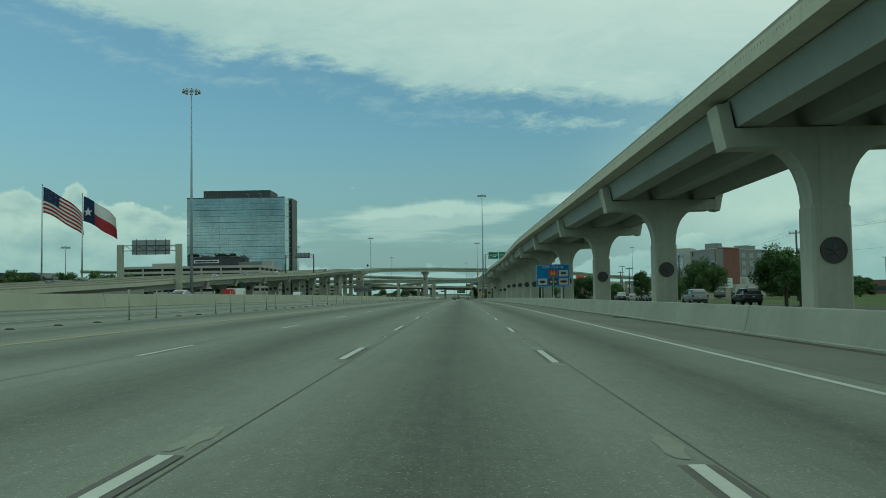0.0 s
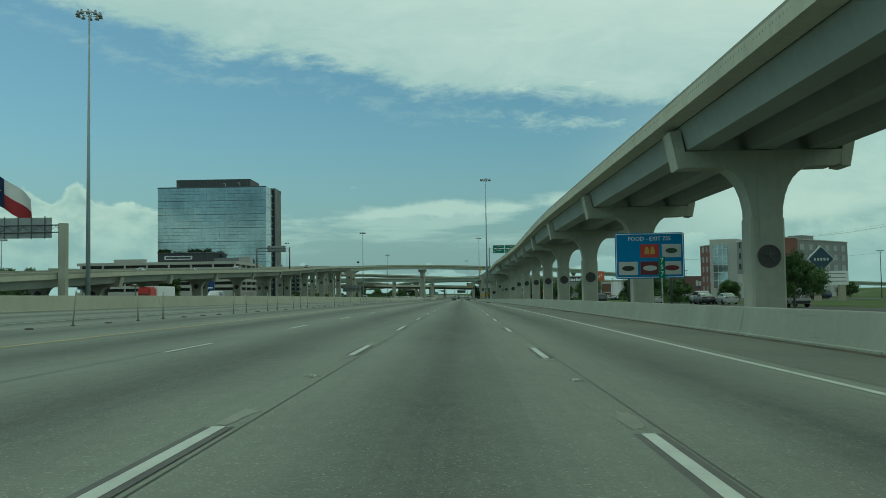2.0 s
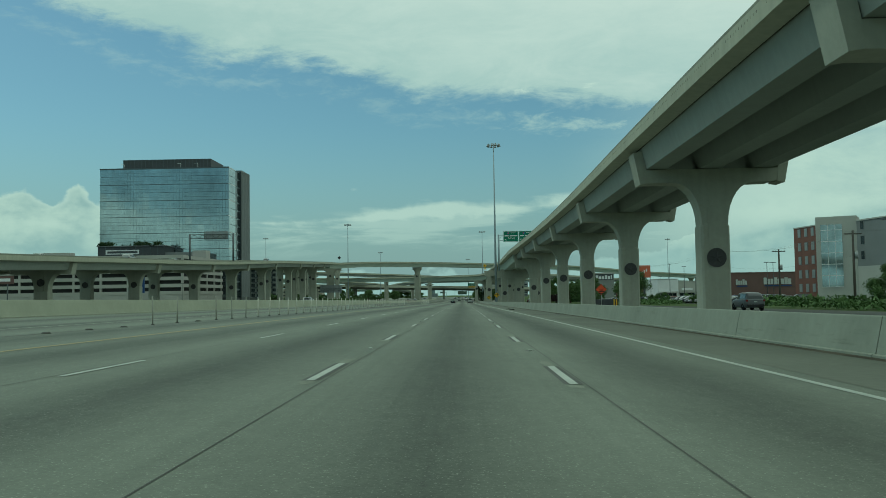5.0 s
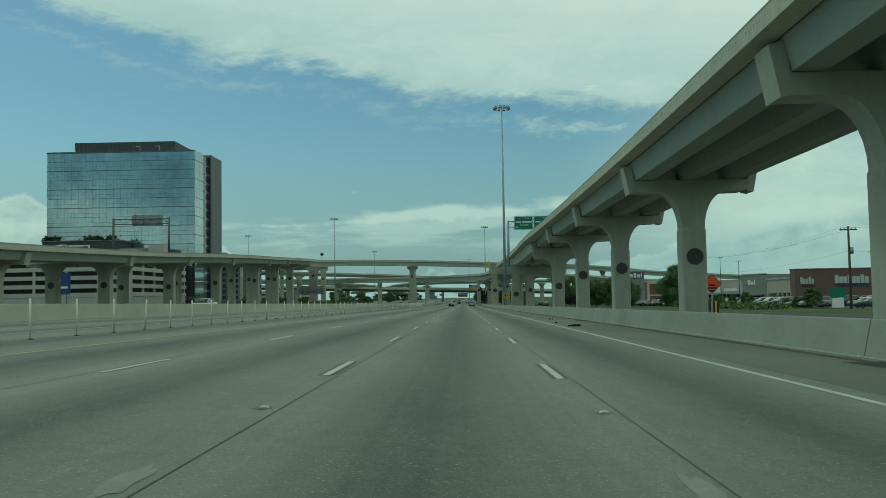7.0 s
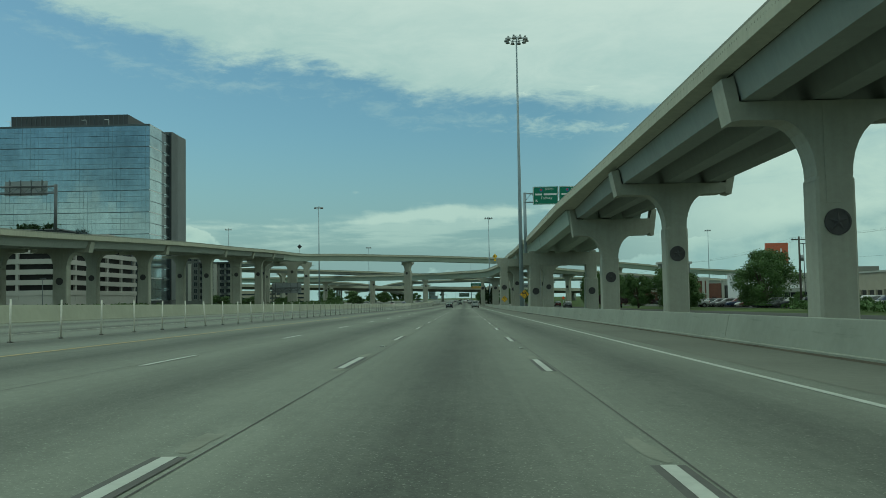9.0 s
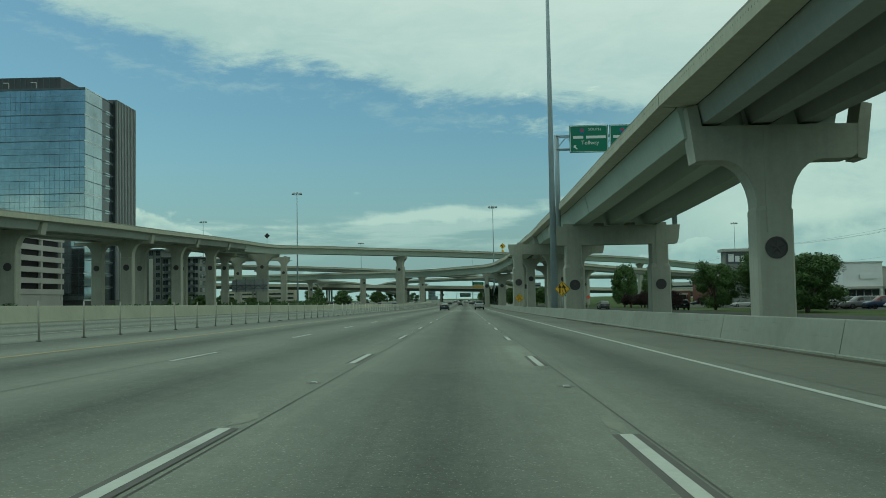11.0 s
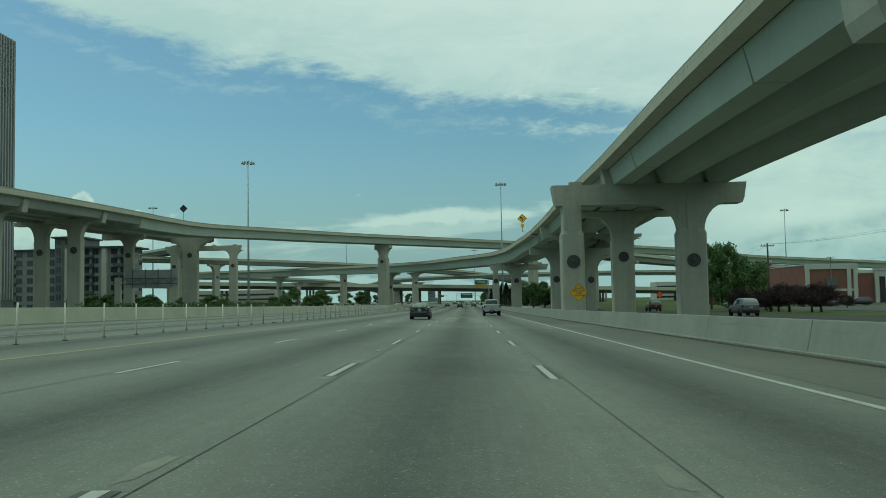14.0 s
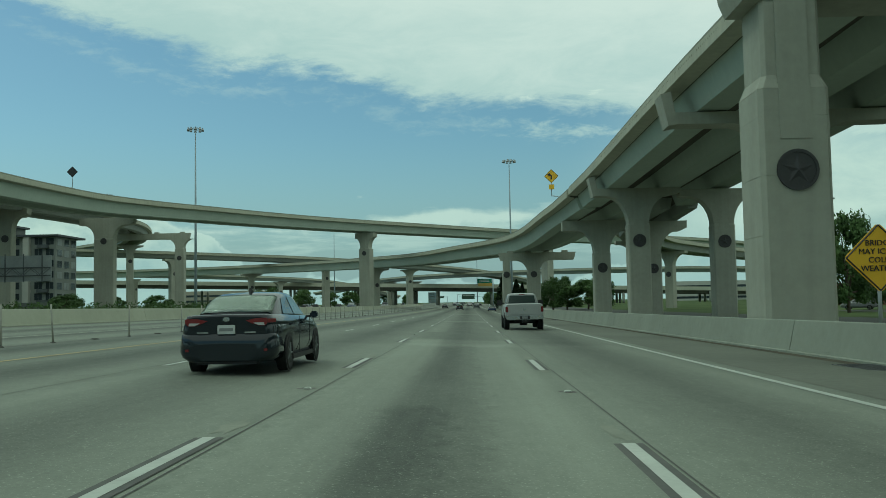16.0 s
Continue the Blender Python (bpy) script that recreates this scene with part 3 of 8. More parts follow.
# ---- piers and decks ----
def medallion(parent, x, z, y, r=0.66):
    bm = bmesh.new()
    disc(bm, (x, z), r, y - 0.02, y + 0.08, 28)
    d = part("medallion", bm, DISC, parent, "dark cast medallion")
    bm = bmesh.new()
    n = 28
    for i in range(n):
        a, b = 2 * math.pi * i / n, 2 * math.pi * (i + 1) / n
        q = []
        for rr in (r * 0.86, r):
            for aa in (a, b):
                q.append((x + rr * math.cos(aa), z + rr * math.sin(aa)))
        vs = [bm.verts.new((p[0], y - 0.06, p[1])) for p in (q[0], q[1], q[3], q[2])]
        ws = [bm.verts.new((p[0], y + 0.05, p[1])) for p in (q[0], q[1], q[3], q[2])]
        bm.faces.new(vs)
        bm.faces.new((vs[0], vs[1], ws[1], ws[0]))
        bm.faces.new((vs[3], vs[2], ws[2], ws[3]))
    part("rim", bm, DISC, d)
    bm = bmesh.new()
    c = bm.verts.new((x, y - 0.09, z))
    pts = []
    for i in range(10):
        rr = r * (0.78 if i % 2 == 0 else 0.30)
        a = math.pi / 2 + i * math.pi / 5
        pts.append(bm.verts.new((x + rr * math.cos(a), y - 0.022, z + rr * math.sin(a))))
    for i in range(10):
        bm.faces.new((c, pts[i], pts[(i + 1) % 10]))
    part("star", bm, STAR, d)
    return d


def oct_section(hw, hd, ch):
    return [(-hw + ch, -hd), (hw - ch, -hd), (hw, -hd + ch), (hw, hd - ch), (hw - ch, hd), (-hw + ch, hd), (-hw, hd - ch), (-hw, -hd + ch)]


def shaft(parent, x, z0, z1, hw, hd, ch=0.14, course=1.9):
    """A chamfered shaft cast in courses, with thin recessed joints; course 0 gives one plain shaft."""
    bm = bmesh.new()
    cut = 0.01 if course else 0.0
    prism(bm, [(x + a, b) for a, b in oct_section(hw - cut, hd - cut, ch)], z0, z1, "z")
    part("column_core" if course else "column", bm, CONCRETE, parent)
    z = z0
    while course and z < z1 - 0.05:
        e = min(z + course, z1)
        bm = bmesh.new()
        prism(bm, [(x + a, b) for a, b in oct_section(hw, hd, ch)], z, e - 0.012, "z")
        part("column_block", bm, CONCRETE, parent)
        z = e


def taper(bm, x, z0, z1, a0, a1, hd0, hd1, ch=0.14):
    lo = [bm.verts.new((x + a, b, z0)) for a, b in oct_section(a0, hd0, ch)]
    hi = [bm.verts.new((x + a, b, z1)) for a, b in oct_section(a1, hd1, ch)]
    for i in range(8):
        bm.faces.new((lo[i], lo[(i + 1) % 8], hi[(i + 1) % 8], hi[i]))
    bm.faces.new(hi)
    bm.faces.new(lo[::-1])


def head(bm, x, zc, H, neck, wl, wr, depth, reach=1.95, rise=3.0, arm=0.45):
    """The flared head of a pier: from the neck at zc-rise to the cap's flat top at H."""
    q = [math.radians(d) for d in (0, 12, 25, 38, 50, 62, 74, 84, 90)]
    right = [(x + neck + reach * (1 - math.cos(a)), zc - rise + rise * math.sin(a)) for a in q]
    left = [(x - neck - reach * (1 - math.cos(a)), zc - rise + rise * math.sin(a)) for a in q]
    out = right + [(x + wr - 0.9, zc + 0.02), (x + wr, zc + arm * 0.6), (x + wr + 0.05, H), (x - wl, H), (x - wl, zc + 0.12), (x - wl + 0.12, zc + 0.02)] + left[::-1]
    prism(bm, out, -depth / 2, depth / 2)


def t_pier(x, y, base, top, wl=5.3, wr=5.1, rz=0.0, depth=1.7, hw=1.12, drop=5.6, ears=(1, 1), arm=0.75, label="pale concrete flared viaduct pier with a star medallion", near=False, reach=2.35, inset=0.09):
    """A flared pier: top is the height of the cap's upper ledge."""
    base = ground_z(x, y)
    p = thing("pier", label, "pier", (x + 0.1, y, base), rz, "viaduct piers")
    H = top + lift(x) - base
    cb = H - arm
    neck = hw - inset
    zs = cb - 3.05
    shaft(p, 0, -0.3, zs, hw, depth / 2 + 0.08, course=1.9 if near else 0)
    bm = bmesh.new()
    taper(bm, 0, zs, zs + 0.25, hw, neck, depth / 2 + 0.08, depth / 2)
    part("column_shoulder", bm, CONCRETE, p)
    bm = bmesh.new()
    head(bm, 0, cb, H, neck, wl, wr, depth, reach=reach, rise=2.9, arm=arm * 0.5)
    part("pier_head", bm, CONCRETE, p)
    for s, w, on in ((-1, wl, ears[0]), (1, wr, ears[1])):
        if on:
            bm = bmesh.new()
            o = [(s * (w - 0.55), cb + 0.02), (s * (w - 0.02), cb - 0.06), (s * (w + 0.42), H + 1.15), (s * (w - 0.22), H + 1.3), (s * (w - 0.45), H)]
            prism(bm, o, -depth / 2 - 0.03, depth / 2 + 0.03)
            part("cap_ear", bm, CONCRETE, p)
    zd = H - drop
    bm = bmesh.new()
    box(bm, -0.5, 0.5, -depth / 2 - 0.11, -depth / 2 * 0.9, zd + 0.95, zs + 0.2)
    box(bm, -0.5, 0.5, -depth / 2 - 0.03, -depth / 2 * 0.9, zs + 0.2, H - 0.02)
    part("pilaster_strip", bm, CONCRETE, p)
    medallion(p, 0.0, zd, -depth / 2 - 0.1)
    return p


def portal(y, base, x0, x1, z0, z1, cols, depth=2.0, label="pale concrete portal bent with a heavy cap beam", rz=0.0):
    """A cap beam from x0 to x1 between z0 and z1, on columns (x, half width, flared, medallion z)."""
    base = ground_z(x0, y)
    p = thing("portal_bent", label, "pier", (0.15, y, base), rz, "portal bents")
    up = lift((x0 + x1) / 2)
    z0, z1, cols = z0 + up, z1 + up, [(a, b, c, e + up) for a, b, c, e in cols]
    bm = bmesh.new()
    prism(bm, [(x0 + 0.45, z0 - base), (x1 - 0.45, z0 - base), (x1 - 0.25, z0 + 0.5 - base), (x1, z1 - base), (x0, z1 - base), (x0 + 0.25, z0 + 0.5 - base)], -depth / 2, depth / 2)
    part("cap_beam", bm, CONCRETE, p)
    bm = bmesh.new()
    box(bm, x0 + 0.9, x1 - 0.9, -depth / 2 - 0.03, depth / 2, z0 + 0.38 - base, z0 + 0.43 - base)
    part("cap_moulding", bm, CONCRETE, p)
    for cx, hw, flared, zd in cols:
        zs = z0 - base - 2.9
        shaft(p, cx, -0.3, zs, hw, depth / 2 + 0.1)
        bm = bmesh.new()
        taper(bm, cx, zs, zs + 0.45, hw, hw - 0.18, depth / 2 + 0.1, depth / 2 - 0.04)
        if flared:
            head(bm, cx, z0 - base, z0 - base + 0.05, hw - 0.18, hw + 2.5, hw + 2.5, depth - 0.1, reach=2.4, rise=2.7, arm=0.02)
        else:
            prism(bm, [(cx + a, b) for a, b in oct_section(hw - 0.18, depth / 2 - 0.04, 0.12)], zs + 0.4, z0 - base, "z")
        part("column_neck", bm, CONCRETE, p)
        bm = bmesh.new()
        box(bm, cx - 0.5, cx + 0.5, -depth / 2 - 0.13, -depth / 2 + 0.2, zd - base + 1.0, z0 - base - 2.7)
        box(bm, cx - 0.5, cx + 0.5, -depth / 2 - 0.05, -depth / 2 + 0.2, z0 - base - 2.7, z1 - base)
        part("pilaster_strip", bm, CONCRETE, p)
        medallion(p, cx, zd - base, -depth / 2 - 0.12)
    n = 4
    for i in range(n):
        bx = x0 + 2.4 + (x1 - x0 - 4.6) * i / (n - 1)
        bm = bmesh.new()
        box(bm, bx - 0.6, bx + 0.6, -0.5, 0.5, z1 - base, z1 - base + 0.38)
        part("bearing_block", bm, CONCRETE, p)
    return p


def deck(name, knots, label, step=4.0, girders=3, gdepth=1.35, par=0.75, over=1.0, deep=None, gmat=None, up=0.25, skirt=0.25):
    """A bridge deck: knots are (u, x, y, z of the slab's upper face, half width)."""
    d = thing(name, label, "bridge")
    knots = [(u, x + FALL * z, y, z + lift(x) + up, h) for u, x, y, z, h in knots]
    u0, u1 = knots[0][0], knots[-1][0]
    n = max(1, round((u1 - u0) / step))
    path = track(knots, step)
    halves = [spline(knots, u0 + (u1 - u0) * i / n)[3] for i in range(n + 1)]

    def ov(y):
        """Width of the overhang outside the girders; a number, or knots of (y, width)."""
        return over if isinstance(over, float) else spline(over, y)[0]

    def ribbon(part_name, mat, sec):
        bm = bmesh.new()
        rings = []
        for (x, y, z, rx, ry), h in zip(path, halves):
            rings.append([bm.verts.new((x + rx * o, y + ry * o, z + k)) for o, k in sec(h, y)])
        m = len(rings[0])
        fs = []
        for a, b in zip(rings, rings[1:]):
            for i in range(m):
                fs.append(bm.faces.new((a[i], a[(i + 1) % m], b[(i + 1) % m], b[i])))
        fs.append(bm.faces.new(rings[0][::-1]))
        fs.append(bm.faces.new(rings[-1]))
        bmesh.ops.recalc_face_normals(bm, faces=fs)
        return part(part_name, bm, mat, d)

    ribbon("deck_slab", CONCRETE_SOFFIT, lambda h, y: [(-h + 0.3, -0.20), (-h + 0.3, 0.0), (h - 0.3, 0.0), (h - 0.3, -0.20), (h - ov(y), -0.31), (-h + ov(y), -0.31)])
    for s in (-1, 1):
        ribbon("parapet", CONCRETE_DECK, lambda h, y: [(s * (h + 0.04), -skirt), (s * (h + 0.04), par - 0.24), (s * (h - 0.40), par - 0.24), (s * (h - 0.42), 0.004), (s * (h - 0.42), -0.16), (s * (h - 0.05), -skirt)])
        ribbon("coping", CONCRETE_COPING, lambda h, y: [(s * (h - 0.06), par - 0.238), (s * (h - 0.07), par), (s * (h - 0.30), par), (s * (h - 0.34), par - 0.238)])
        # pale overhang from the foot of the parapet to the girder, and a solid dark strip painted as the shade above
        # the girder
        ribbon("overhang", CONCRETE_DECK, lambda h, y: [(s * (h - 0.052), -0.22), (s * (h - 0.052), -0.25), (s * (h - ov(y) + 0.12), -0.37), (s * (h - ov(y) + 0.12), -0.27)])
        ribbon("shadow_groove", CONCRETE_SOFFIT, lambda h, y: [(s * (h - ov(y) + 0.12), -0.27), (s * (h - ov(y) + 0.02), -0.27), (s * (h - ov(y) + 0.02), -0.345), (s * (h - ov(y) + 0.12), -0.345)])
    for i in range(girders):
        def gsec(h, y, i=i):
            w = (2 * h - 2 * ov(y)) / girders
            top, low = w * 0.34, w * 0.22
            c = -h + ov(y) + top + (2 * (h - ov(y)) - 2 * top) * i / max(1, girders - 1)
            g = gdepth if deep is None else spline(deep, y)[0]
            return [(c - top, -0.30), (c + top, -0.30), (c + low, -0.30 - g), (c - low, -0.30 - g)]
        ribbon("box_girder", gmat or CONCRETE_GIRDER, gsec)
    return d


# right-hand viaduct: u, centre x, y, slab height, half width
RV = [(-40, 18.15, -40, 11.4, 5.65), (45, 17.9, 45, 11.4, 5.65), (77, 17.65, 77, 11.35, 5.65), (110, 17.35, 110, 11.32, 5.65), (143, 16.95, 143, 11.27, 5.65), (176, 16.7, 176, 11.27, 5.65),
      (209, 17.1, 209, 11.4, 5.65), (244, 17.8, 244, 11.62, 5.65), (279, 18.25, 279, 11.8, 5.65), (311, 18.35, 311, 11.92, 5.65), (344, 18.25, 344, 11.95, 5.7), (381, 18.1, 381, 11.9, 5.95),
      (438, 19.2, 438, 11.45, 7.0), (470, 19.85, 470, 12.2, 7.05), (502, 20.3, 502, 12.5, 7.1), (529, 20.5, 529, 12.5, 7.6), (565, 20.95, 565, 12.25, 8.15), (580, 20.7, 580, 11.98, 8.35)]
# depth of its girders along y
RV_NEAR = [(-40, 1.42), (345, 1.42), (381, 1.2)]
RV_DEEP = [(381, 1.92), (439, 1.95), (502, 1.55), (580, 1.45)]
near_deck = deck("viaduct", RV[:12], "long pale concrete viaduct beside the highway", over=[(-40, 1.1), (345, 1.1), (378, 2.1), (381, 2.1)], up=0.0, deep=RV_NEAR)
far_deck = deck("viaduct", RV[11:], "wide pale viaduct span with light grey girders", over=1.1, up=0.0, deep=RV_DEEP, gmat=GIRDER_PALE)
# cast joints round the outer girder of the wide span
for y in (423.0, 457.5, 490.0):
    x, _, z, h = spline(RV, y)
    w = (2 * h - 2.2) / 3
    x0, z0, g = x + FALL * z - h + 1.1, z + lift(x) - 0.30, spline(RV_DEEP, y)[0]
    bm = bmesh.new()
    prism(bm, [(x0 - 0.012, z0 - 0.08), (x0 + w * 0.11 - 0.012, z0 - g - 0.012), (x0 + w * 0.62, z0 - g - 0.012), (x0 + w * 0.62, z0 - g + 0.02), (x0 + w * 0.11 + 0.01, z0 - g + 0.02), (x0 + 0.02, z0 - 0.08)], y, y + 0.14)
    part("girder_joint", bm, CONCRETE_GIRDER, far_deck)
# rows of small dark slots along the outer face of the parapet
for owner, knots, y0, y1 in ((near_deck, RV[:12], 0.0, 376.0), (far_deck, RV[11:], 382.0, 578.0)):
    bm = bmesh.new()
    y = y0
    k = 0
    while y < y1:
        x, _, z, h = spline(knots, y)
        if k % 14 < 12:
            fx, fz = x + FALL * z - h - 0.04, z + lift(x) + 0.20
            box(bm, fx - 0.004, fx + 0.01, y, y + 0.035, fz, fz + 0.10)
        y += 0.36
        k += 1
    tagged(part("drip_slots", bm, STAIN, owner), kind="stuff")
RVA = [(580, 17.4, 580, 11.4, 5.2), (600, 16.7, 600, 11.35, 5.2), (657, 13.2, 658, 11.6, 5.2), (698, 1.5, 700, 11.9, 5.2), (748, -17, 748, 12.0, 5.2), (850, -81, 830, 11.8, 5.2), (950, -160, 893, 11.2, 5.2), (1070, -262, 950, 10.6, 5.2)]
deck("flyover", RVA, "pale concrete flyover curving over the highway", girders=2, deep=[(580, 1.45), (600, 1.5), (657, 2.25), (1100, 2.3)], gmat=GIRDER_PALE)
RVB = [(580, 25.6, 580, 11.4, 3.4), (600, 27.0, 600, 11.6, 4.2), (650, 34, 650, 12.6, 4.6), (690, 48, 690, 13.0, 4.6), (740, 85, 722, 12.2, 4.6), (830, 170, 740, 9.0, 4.6), (980, 320, 750, 4.0, 4.6)]
deck("flyover", RVB, "pale concrete ramp curving away from the viaduct", girders=2)
for y in (12, 44.3, 78.3, 111.2, 144.3, 176.8, 210.5, 245, 279.9, 312.7, 345.2):
    x, _, z, h = spline(RV, y)
    t_pier(x + 0.45, y, 0, z - 1.78, wl=5.05, wr=4.85, hw=0.97, drop=6.12, arm=0.95, reach=1.8, near=True)
# the pier with the deep cap before the long span
t_pier(18.85, 381, 0, 10.25, wl=4.6, wr=5.6, arm=2.1, ears=(1, 1), drop=7.4, hw=1.1, reach=2.0, near=True)
portal(439.2, 0, 10.95, 27.3, 6.6, 8.95, ((13.95, 1.2, False, 1.58), (24.7, 1.25, False, 1.5)))
portal(502.9, 0, 8.85, 27.9, 8.6, 10.62, ((10.78, 1.12, False, 3.07), (22.5, 1.35, True, 3.0)))
# end block under the deck edge on the second bent, and a conduit up the first one
block = thing("end_block", "slanted concrete end block under the deck edge", "bridge part", (14.3, 502.9, 10.62 + lift(18.4)))
bm = bmesh.new()
prism(bm, [(0.0, 0.0), (0.75, 0.0), (0.35, 1.6), (-0.4, 1.75)], -0.9, 0.9)
part("block", bm, CONCRETE, block)
pipe = thing("conduit", "grey electrical conduit with a junction box on a bent column", "conduit", (15.0, 438.05, ground_z(15, 438)))
bm = bmesh.new()
tube(bm, (0, -0.04, 0), (0, -0.04, 8.0), 0.035, 0.035, 6)
part("pipe", bm, GALV, pipe)
bm = bmesh.new()
box(bm, -0.12, 0.12, -0.2, 0.0, 4.4, 4.75)
part("junction_box", bm, GALV, pipe)
t_pier(20.4, 529, 0, 10.6, wl=7.5, wr=7.3, drop=5.9, hw=1.4)
t_pier(17.9, 565, 0, 10.4, wl=4.6, wr=4.3, drop=5.4, ears=(1, 0))
t_pier(26.5, 565, 0, 10.4, wl=4.3, wr=3.4, drop=5.4, ears=(0, 0))
t_pier(18.3, 593, 0, 9.7, wl=5.2, wr=3.6, drop=6.4, ears=(0, 0), arm=1.4)
t_pier(25.3, 594, 0, 9.7, wl=3.6, wr=4.6, drop=6.4, ears=(0, 0), arm=1.4)
portal(657, 0, 6.6, 22.5, 7.3, 8.9, ((8.2, 0.9, False, 4.4), (13.8, 1.4, True, 4.4)), depth=1.8)
t_pier(34, 650, 0, 11.0, wl=4.3, wr=4.3, ears=(0, 0))
t_pier(50, 692, 0, 11.4, wl=4.3, wr=4.3, ears=(0, 0), rz=-40)
t_pier(88, 723, 0, 10.5, wl=4.3, wr=4.3, ears=(0, 0), rz=-70)
t_pier(-30.5, 766, 0, 9.35, wl=4.6, wr=4.6, ears=(0, 0), rz=35)
t_pier(-90, 838, 0, 9.2, wl=4.6, wr=4.6, ears=(0, 0), rz=38)

# left-hand viaducts: the near one curves over the road, the far one bends away
LVR = 200.0
RAMP = [(85, -1.55), (120, -0.5), (150, 0.45), (185, 1.6), (241, 3.7), (306, 5.65), (362, 7.2), (403, 8.5), (439, 10.0), (482, 11.65), (524, 12.95), (560, 14.2), (596, 15.25), (612, 15.65)]
CURVE = [(0, 15.65), (24, 16.35), (45, 17.4), (67, 18.5), (92, 19.45), (112, 20.15), (150, 21.3), (190, 21.9), (250, 22.3), (268, 22.0), (290, 20.9), (314, 18.9), (330, 18.0)]
LV = [(y, -71.5, y, z, 5.3) for y, z in RAMP[:-1]] + [(610, -71.5, 610, 15.6, 5.2)]
for th in range(6, 91, 6):
    a = radians(th)
    LV.append((610 + LVR * a, -71.5 + LVR * (1 - math.cos(a)), 610 + LVR * math.sin(a), spline(CURVE, LVR * a)[0], 5.0))
LV.append((LV[-1][0] + 120, LV[-1][1] + 120, LV[-1][2] - 4, 15.2, 5.0))
LV.append((LV[-1][0] + 300, LV[-1][1] + 298, LV[-1][2] - 30, 11.5, 5.0))
# concrete girders up to the curve, deep pale steel girders round it
SPLIT = next(k for k, q in enumerate(LV) if q[0] == 596)
deck("flyover", LV[:SPLIT + 1], "pale concrete ramp rising beside the highway", girders=2)
deck("flyover", LV[SPLIT:], "flyover on deep pale steel girders curving over the highway", girders=2, gdepth=2.05, gmat=GIRDER_PALE)
LV2 = [(y, -83, y, z, 5.6) for y, z in RAMP[:-2]] + [(610, -83.5, 610, 15.0, 5.4),
       (665, -86.5, 665, 16.8, 5.0), (722, -96, 720, 18.5, 5.0), (785, -117, 775, 18.8, 5.0), (860, -156, 828, 18.4, 5.0), (980, -245, 895, 16.5, 5.0)]
deck("flyover", LV2, "pale concrete ramp bending away from the highway", girders=2)
for y, yf in ((232, 233), (262, 263), (300, 301), (343, 344), (386, 387), (425, 424), (466, 465), (515, 526.5), (547.5, 553), (577, 587)):
    z = spline(LV, y)[2]
    t_pier(-72.3, y, 0, z - 1.4, wl=5.4, wr=5.25, ears=(0, 1), hw=1.28, reach=1.6, drop=min(5.9, max(2.2, z - 3.4)))
    z = spline(LV, yf)[2]
    t_pier(-83.6, yf, 0, z - 1.6, wl=5.2, wr=5.2, ears=(0, 0), hw=1.25, reach=1.7, drop=min(6.0, max(2.2, z - 3.4)))
t_pier(-83.1, 631, 0, 14.7, wl=6.6, wr=3.9, ears=(0, 0), arm=1.7, reach=1.4)
t_pier(-76.0, 657, 0, 15.4, wl=5.3, wr=6.3, ears=(0, 0), arm=1.5, drop=4.9, hw=2.1, reach=2.6)
t_pier(-29.5, 731, 0, 18.4, wl=3.0, wr=3.0, ears=(0, 0), arm=1.7, drop=6.0, hw=1.78, depth=2.4, rz=-20, reach=1.25, inset=0.48, label="tall pale concrete flyover column with a small flared head")
t_pier(28.0, 783, 0, 19.6, wl=3.4, wr=3.4, ears=(0, 0), arm=1.1, drop=6.2, hw=1.9, depth=2.6, rz=-60, reach=1.2)
t_pier(95.0, 808, 0, 19.3, wl=4.4, wr=4.4, ears=(0, 0), rz=-80, hw=1.6)
t_pier(170.0, 808, 0, 15.3, wl=4.4, wr=4.4, ears=(0, 0), rz=-85, hw=1.6)
t_pier(245.0, 800, 0, 13.0, wl=4.4, wr=4.4, ears=(0, 0), rz=-85, hw=1.6)
portal(721, 0, -105.0, -78.4, 15.2, 16.9, ((-81.2, 1.35, True, 9.8), (-101.8, 1.35, True, 9.8)), depth=1.8, label="pale concrete straddle bent carrying a ramp")
t_pier(-117, 776, 0, 17.0, wl=4.4, wr=4.4, ears=(0, 0), rz=30)
t_pier(-171, 842, 0, 16.2, wl=4.4, wr=4.4, ears=(0, 0), rz=52)

# solid walled ends of the two ramps
for xr, knots in ((-66.4, LV), (-77.6, LV2)):
    w = thing("ramp_wall", "pale concrete retaining wall under the ramp end", "wall", kind="structure")
    for k in range(14):
        ya, yb = 86 + 7 * k, 93 + 7 * k
        bm = bmesh.new()
        za, zb = (spline(knots, q)[2] + lift(xr) - 0.5 for q in (ya, yb))
        ga, gb = ground_z(xr, ya) - 0.2, ground_z(xr, yb) - 0.2
        prism(bm, [(ya + 0.02, ga), (yb - 0.02, gb), (yb - 0.02, zb), (ya + 0.02, za)], xr - 0.3, xr, "x")
        part("wall_panel", bm, CONCRETE_BARRIER, w)

